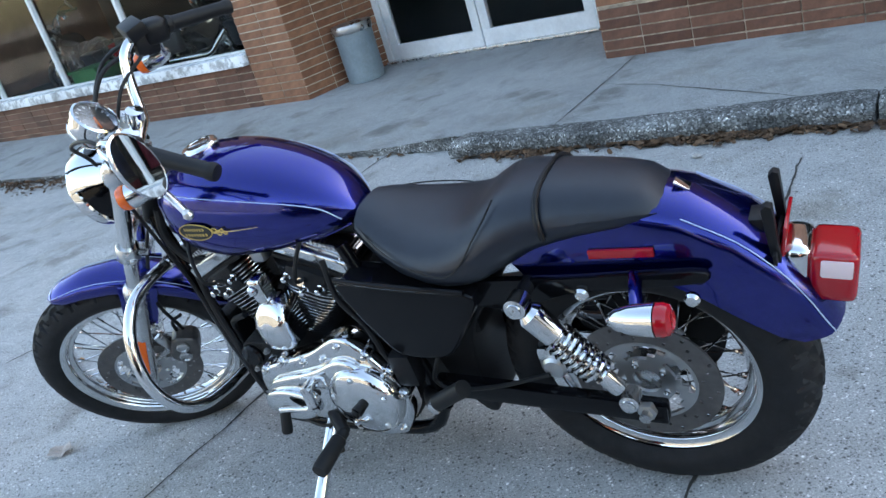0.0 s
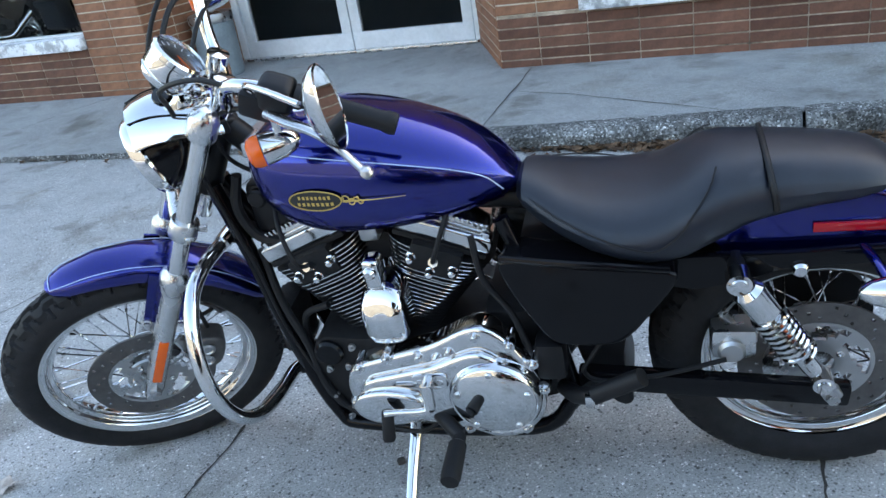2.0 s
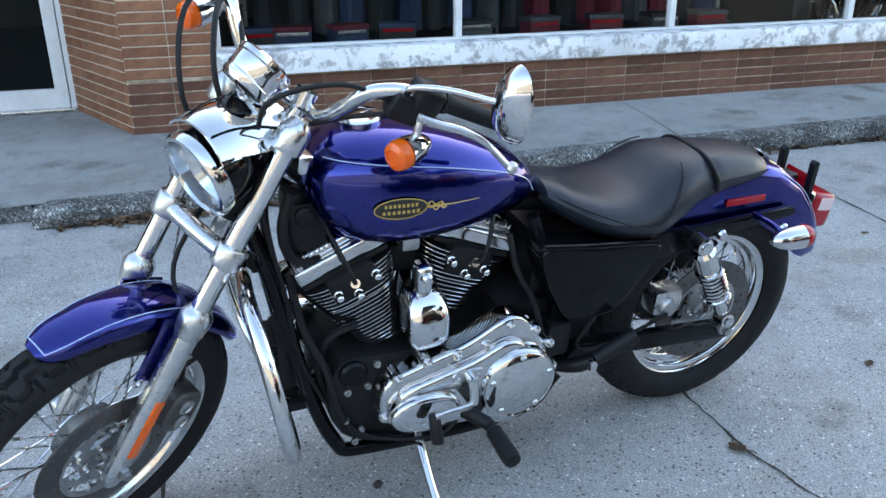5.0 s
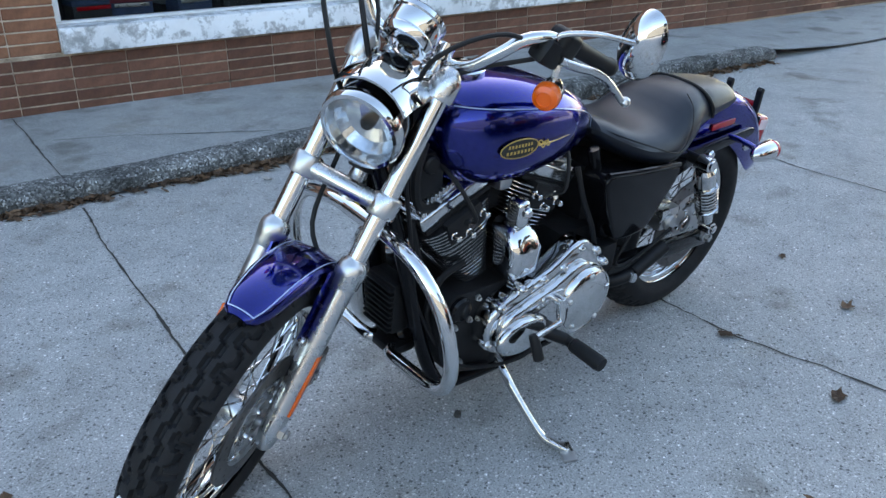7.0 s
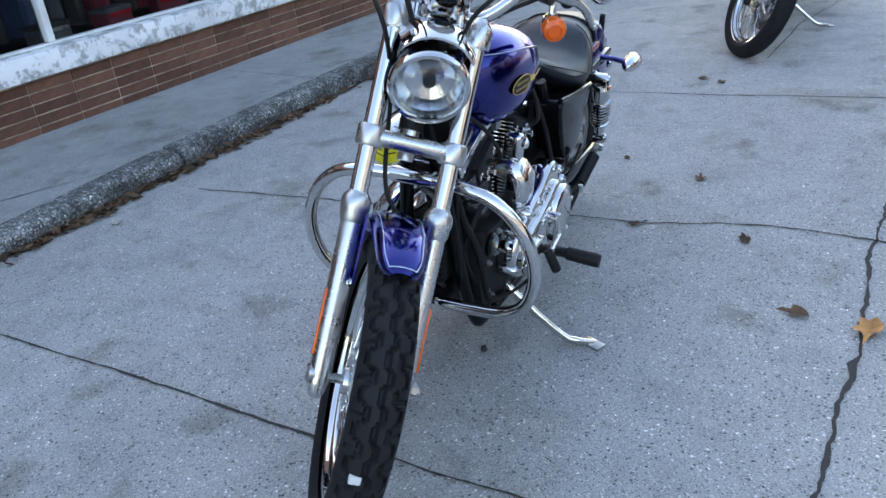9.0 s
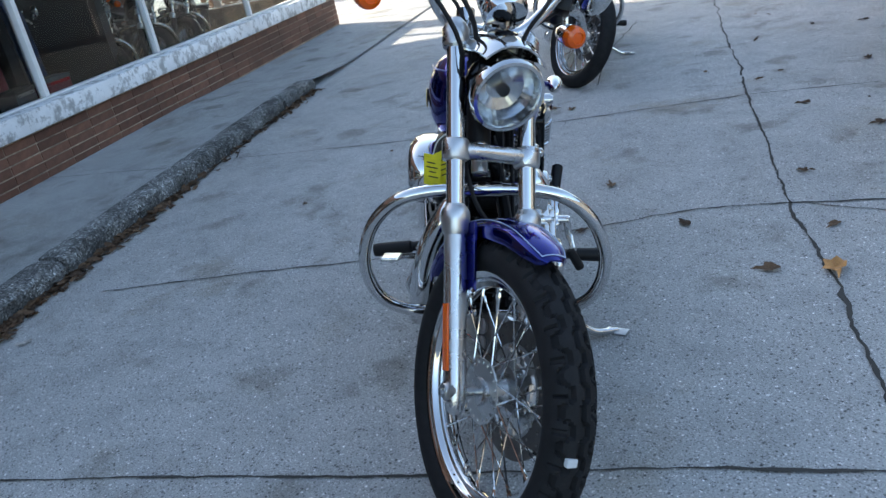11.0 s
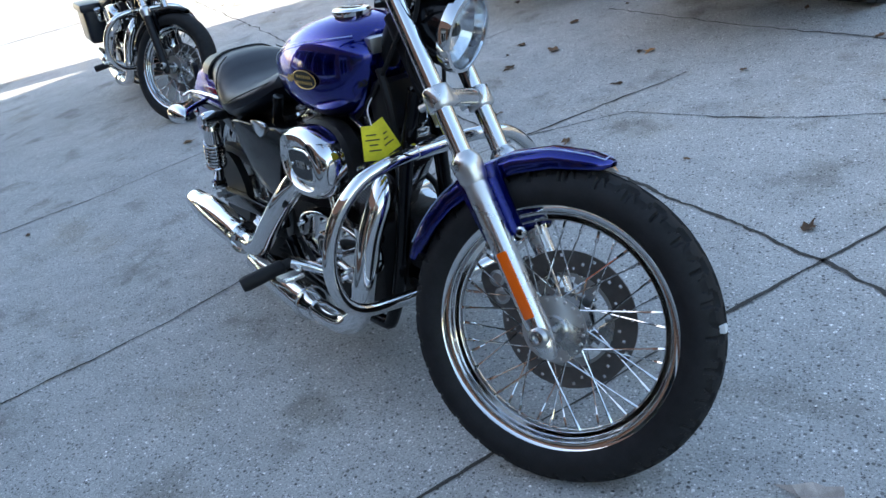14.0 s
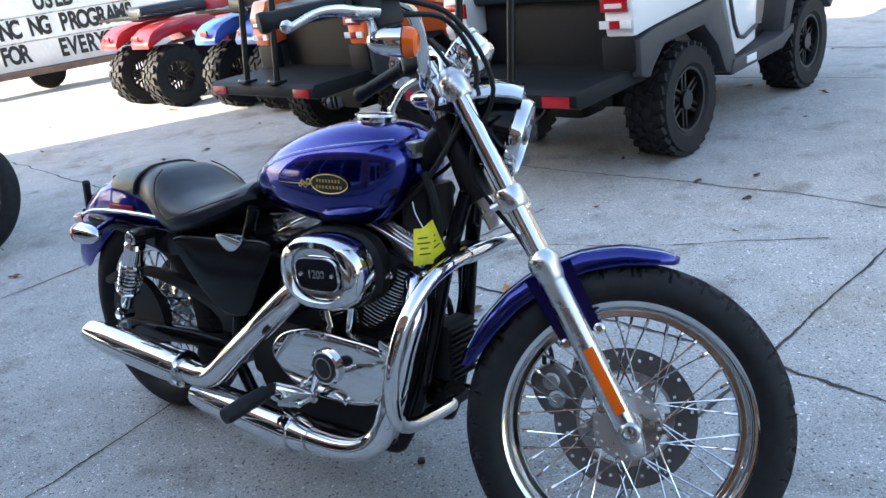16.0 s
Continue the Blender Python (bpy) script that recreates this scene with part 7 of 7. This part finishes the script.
for i in range(1700):
    if i < 1200:
        at, wide = ((0.12, 0.15), (0.95, 0.22), (1.4, 0.4), (2.35, 0.3), (4.75, 0.35), (2.6, 1.4))[i % 6]
        u = min(5.2, max(-0.25, rnd.gauss(at, wide)))
        v, z = kerb_v(u) - abs(rnd.gauss(0, 0.040)) + 0.012, 0.0
    elif i < 1600:
        u = rnd.gauss(-4.9, 0.5) if i < 1520 else rnd.uniform(-7, -0.6)
        v, z = -1.2 - abs(rnd.gauss(0, 0.13 if i < 1520 else 0.03)), 0.0
    else:
        u, v, z = rnd.uniform(-10, 14), rnd.uniform(-9, -4.5), 0.0
    p = BLD @ Vector((u, v, z))
    s = rnd.uniform(0.02, 0.05)
    k = len(own.verts)
    own.from_mesh(tmp)
    own.verts.ensure_lookup_table()
    m = Matrix.Translation(p) @ pose(0, 0, rnd.uniform(0, 0.012), rnd.uniform(-25, 25), rnd.uniform(-25, 25), rnd.uniform(0, 360)) @ Matrix.Diagonal((s, s, s, 1))
    for vtx in own.verts[k:]:
        vtx.co = m @ vtx.co
for i, (u0, u1) in enumerate(((-0.35, 1.66), (1.68, 3.2), (3.2, 4.6), (4.65, 5.3))):
    foot = [BLD @ Vector((u0 + (u1 - u0) * k / 8, kerb_v(u0 + (u1 - u0) * k / 8) - 0.004, 0)) for k in range(9)]
    part("crack", ribbon(foot, 0.045, 0.003, 0.003, 70 + i), CRACK, label="dark dirt in the gutter before the kerb", kind="structure", smooth=False)
part("leaf_litter", own, LEAF, None, "brown leaf litter along the kerb", smooth=False, category="leaves", kind="stuff")
for text, x, z in WORDS:
    words(text, x, z, 0.225, 0.118)


# ---------- bricks ----------
BW, BH, JOINT = 0.2965, 0.064, 0.008
brick_cache = {}


def brick_data(w, h, mat):
    key = (round(w, 3), round(h, 3), mat.name)
    if key not in brick_cache:
        own = block((0, 0, 0), (w, 0.04, h), 0.004, seg=1)
        brick_cache[key] = mesh_data("brick", own, mat, False)
    return brick_cache[key]


def brick_field(parent, mat, m, u0, u1, z0, z1, phase=0.0, far=None):
    """Stack-bonded bricks on the plane of m (x along, y in, z up); those beyond far or above 1.05 m are joined."""
    joined = None
    rnd = random.Random(len(parent.name) * 13 + int(u1 * 10))
    rows = int(round((z1 - z0) / BH))
    edges = [u0]
    u = u0 + (phase or BW)
    while u < u1 - 0.02:
        edges.append(u)
        u += BW
    edges.append(u1)
    for r in range(rows):
        z = z0 + (r + 0.5) * BH
        for a, b in zip(edges, edges[1:]):
            w = b - a - 0.005
            if w < 0.02:
                continue
            place = m @ Matrix.Translation(((a + b) / 2, 0.02 + rnd.uniform(-0.002, 0.0015), z)) @ Matrix.Rotation(rnd.uniform(-0.006, 0.006), 4, 'Z')
            if z < 1.05 and (far is None or far[0] < (a + b) / 2 < far[1]):
                ob = new("brick", brick_data(w, BH - JOINT, mat))
                ob.parent = parent
                ob.matrix_basis = place
            else:
                joined = block((0, 0, 0), (w, 0.04, BH - JOINT), 0, place, joined)
    if joined:
        tagged(part("bricks", joined, mat, parent, smooth=False), kind="stuff")


byname = bpy.data.objects
brick_field(byname["wall_front_low_right"], BRICK, BLD, 0.0, END, 0.065, 0.395, 0.255, (0.0, 6.0))
brick_field(byname["wall_pier_right"], BRICK_TAN, BLD, 0.0, 0.515, 0.40, 2.7, 0.255)
brick_field(byname["wall_pier_left"], BRICK_TAN, BLD, -3.155, -2.606, 0.065, 2.7, 0.27)
brick_field(byname["wall_front_low_left"], BRICK, BLD, -8.0, -3.155, 0.065, 0.445, 0.2, (-6.3, -3.0))
brick_field(byname["wall_pier_end"], BRICK, BLD, 8.905, END, 0.40, 2.7, 0.2)
for name, a, b in (("wall_return_right", (0.0, 0.0), (-0.40, 0.86)), ("wall_return_left", (-2.606, 0.0), (-2.42, 0.86))):
    a, b = Vector((*a, 0)), Vector((*b, 0))
    d = (b - a).normalized()
    if name.endswith("right"):
        m = BLD @ Matrix.Translation(b) @ Matrix.Rotation(math.atan2(-d.y, -d.x), 4, 'Z')
    else:
        m = BLD @ Matrix.Translation(a) @ Matrix.Rotation(math.atan2(d.y, d.x), 4, 'Z')
    brick_field(byname[name], BRICK_TAN, m, 0.0, (b - a).length, 0.065, 2.7, 0.29)
m = BLD @ pose(END, 0, 0, 0, 0, 90)
brick_field(byname["wall_end_low"], BRICK, m, 0.0, 5.0, 0.0, 0.55, 0.25, (9, 9))
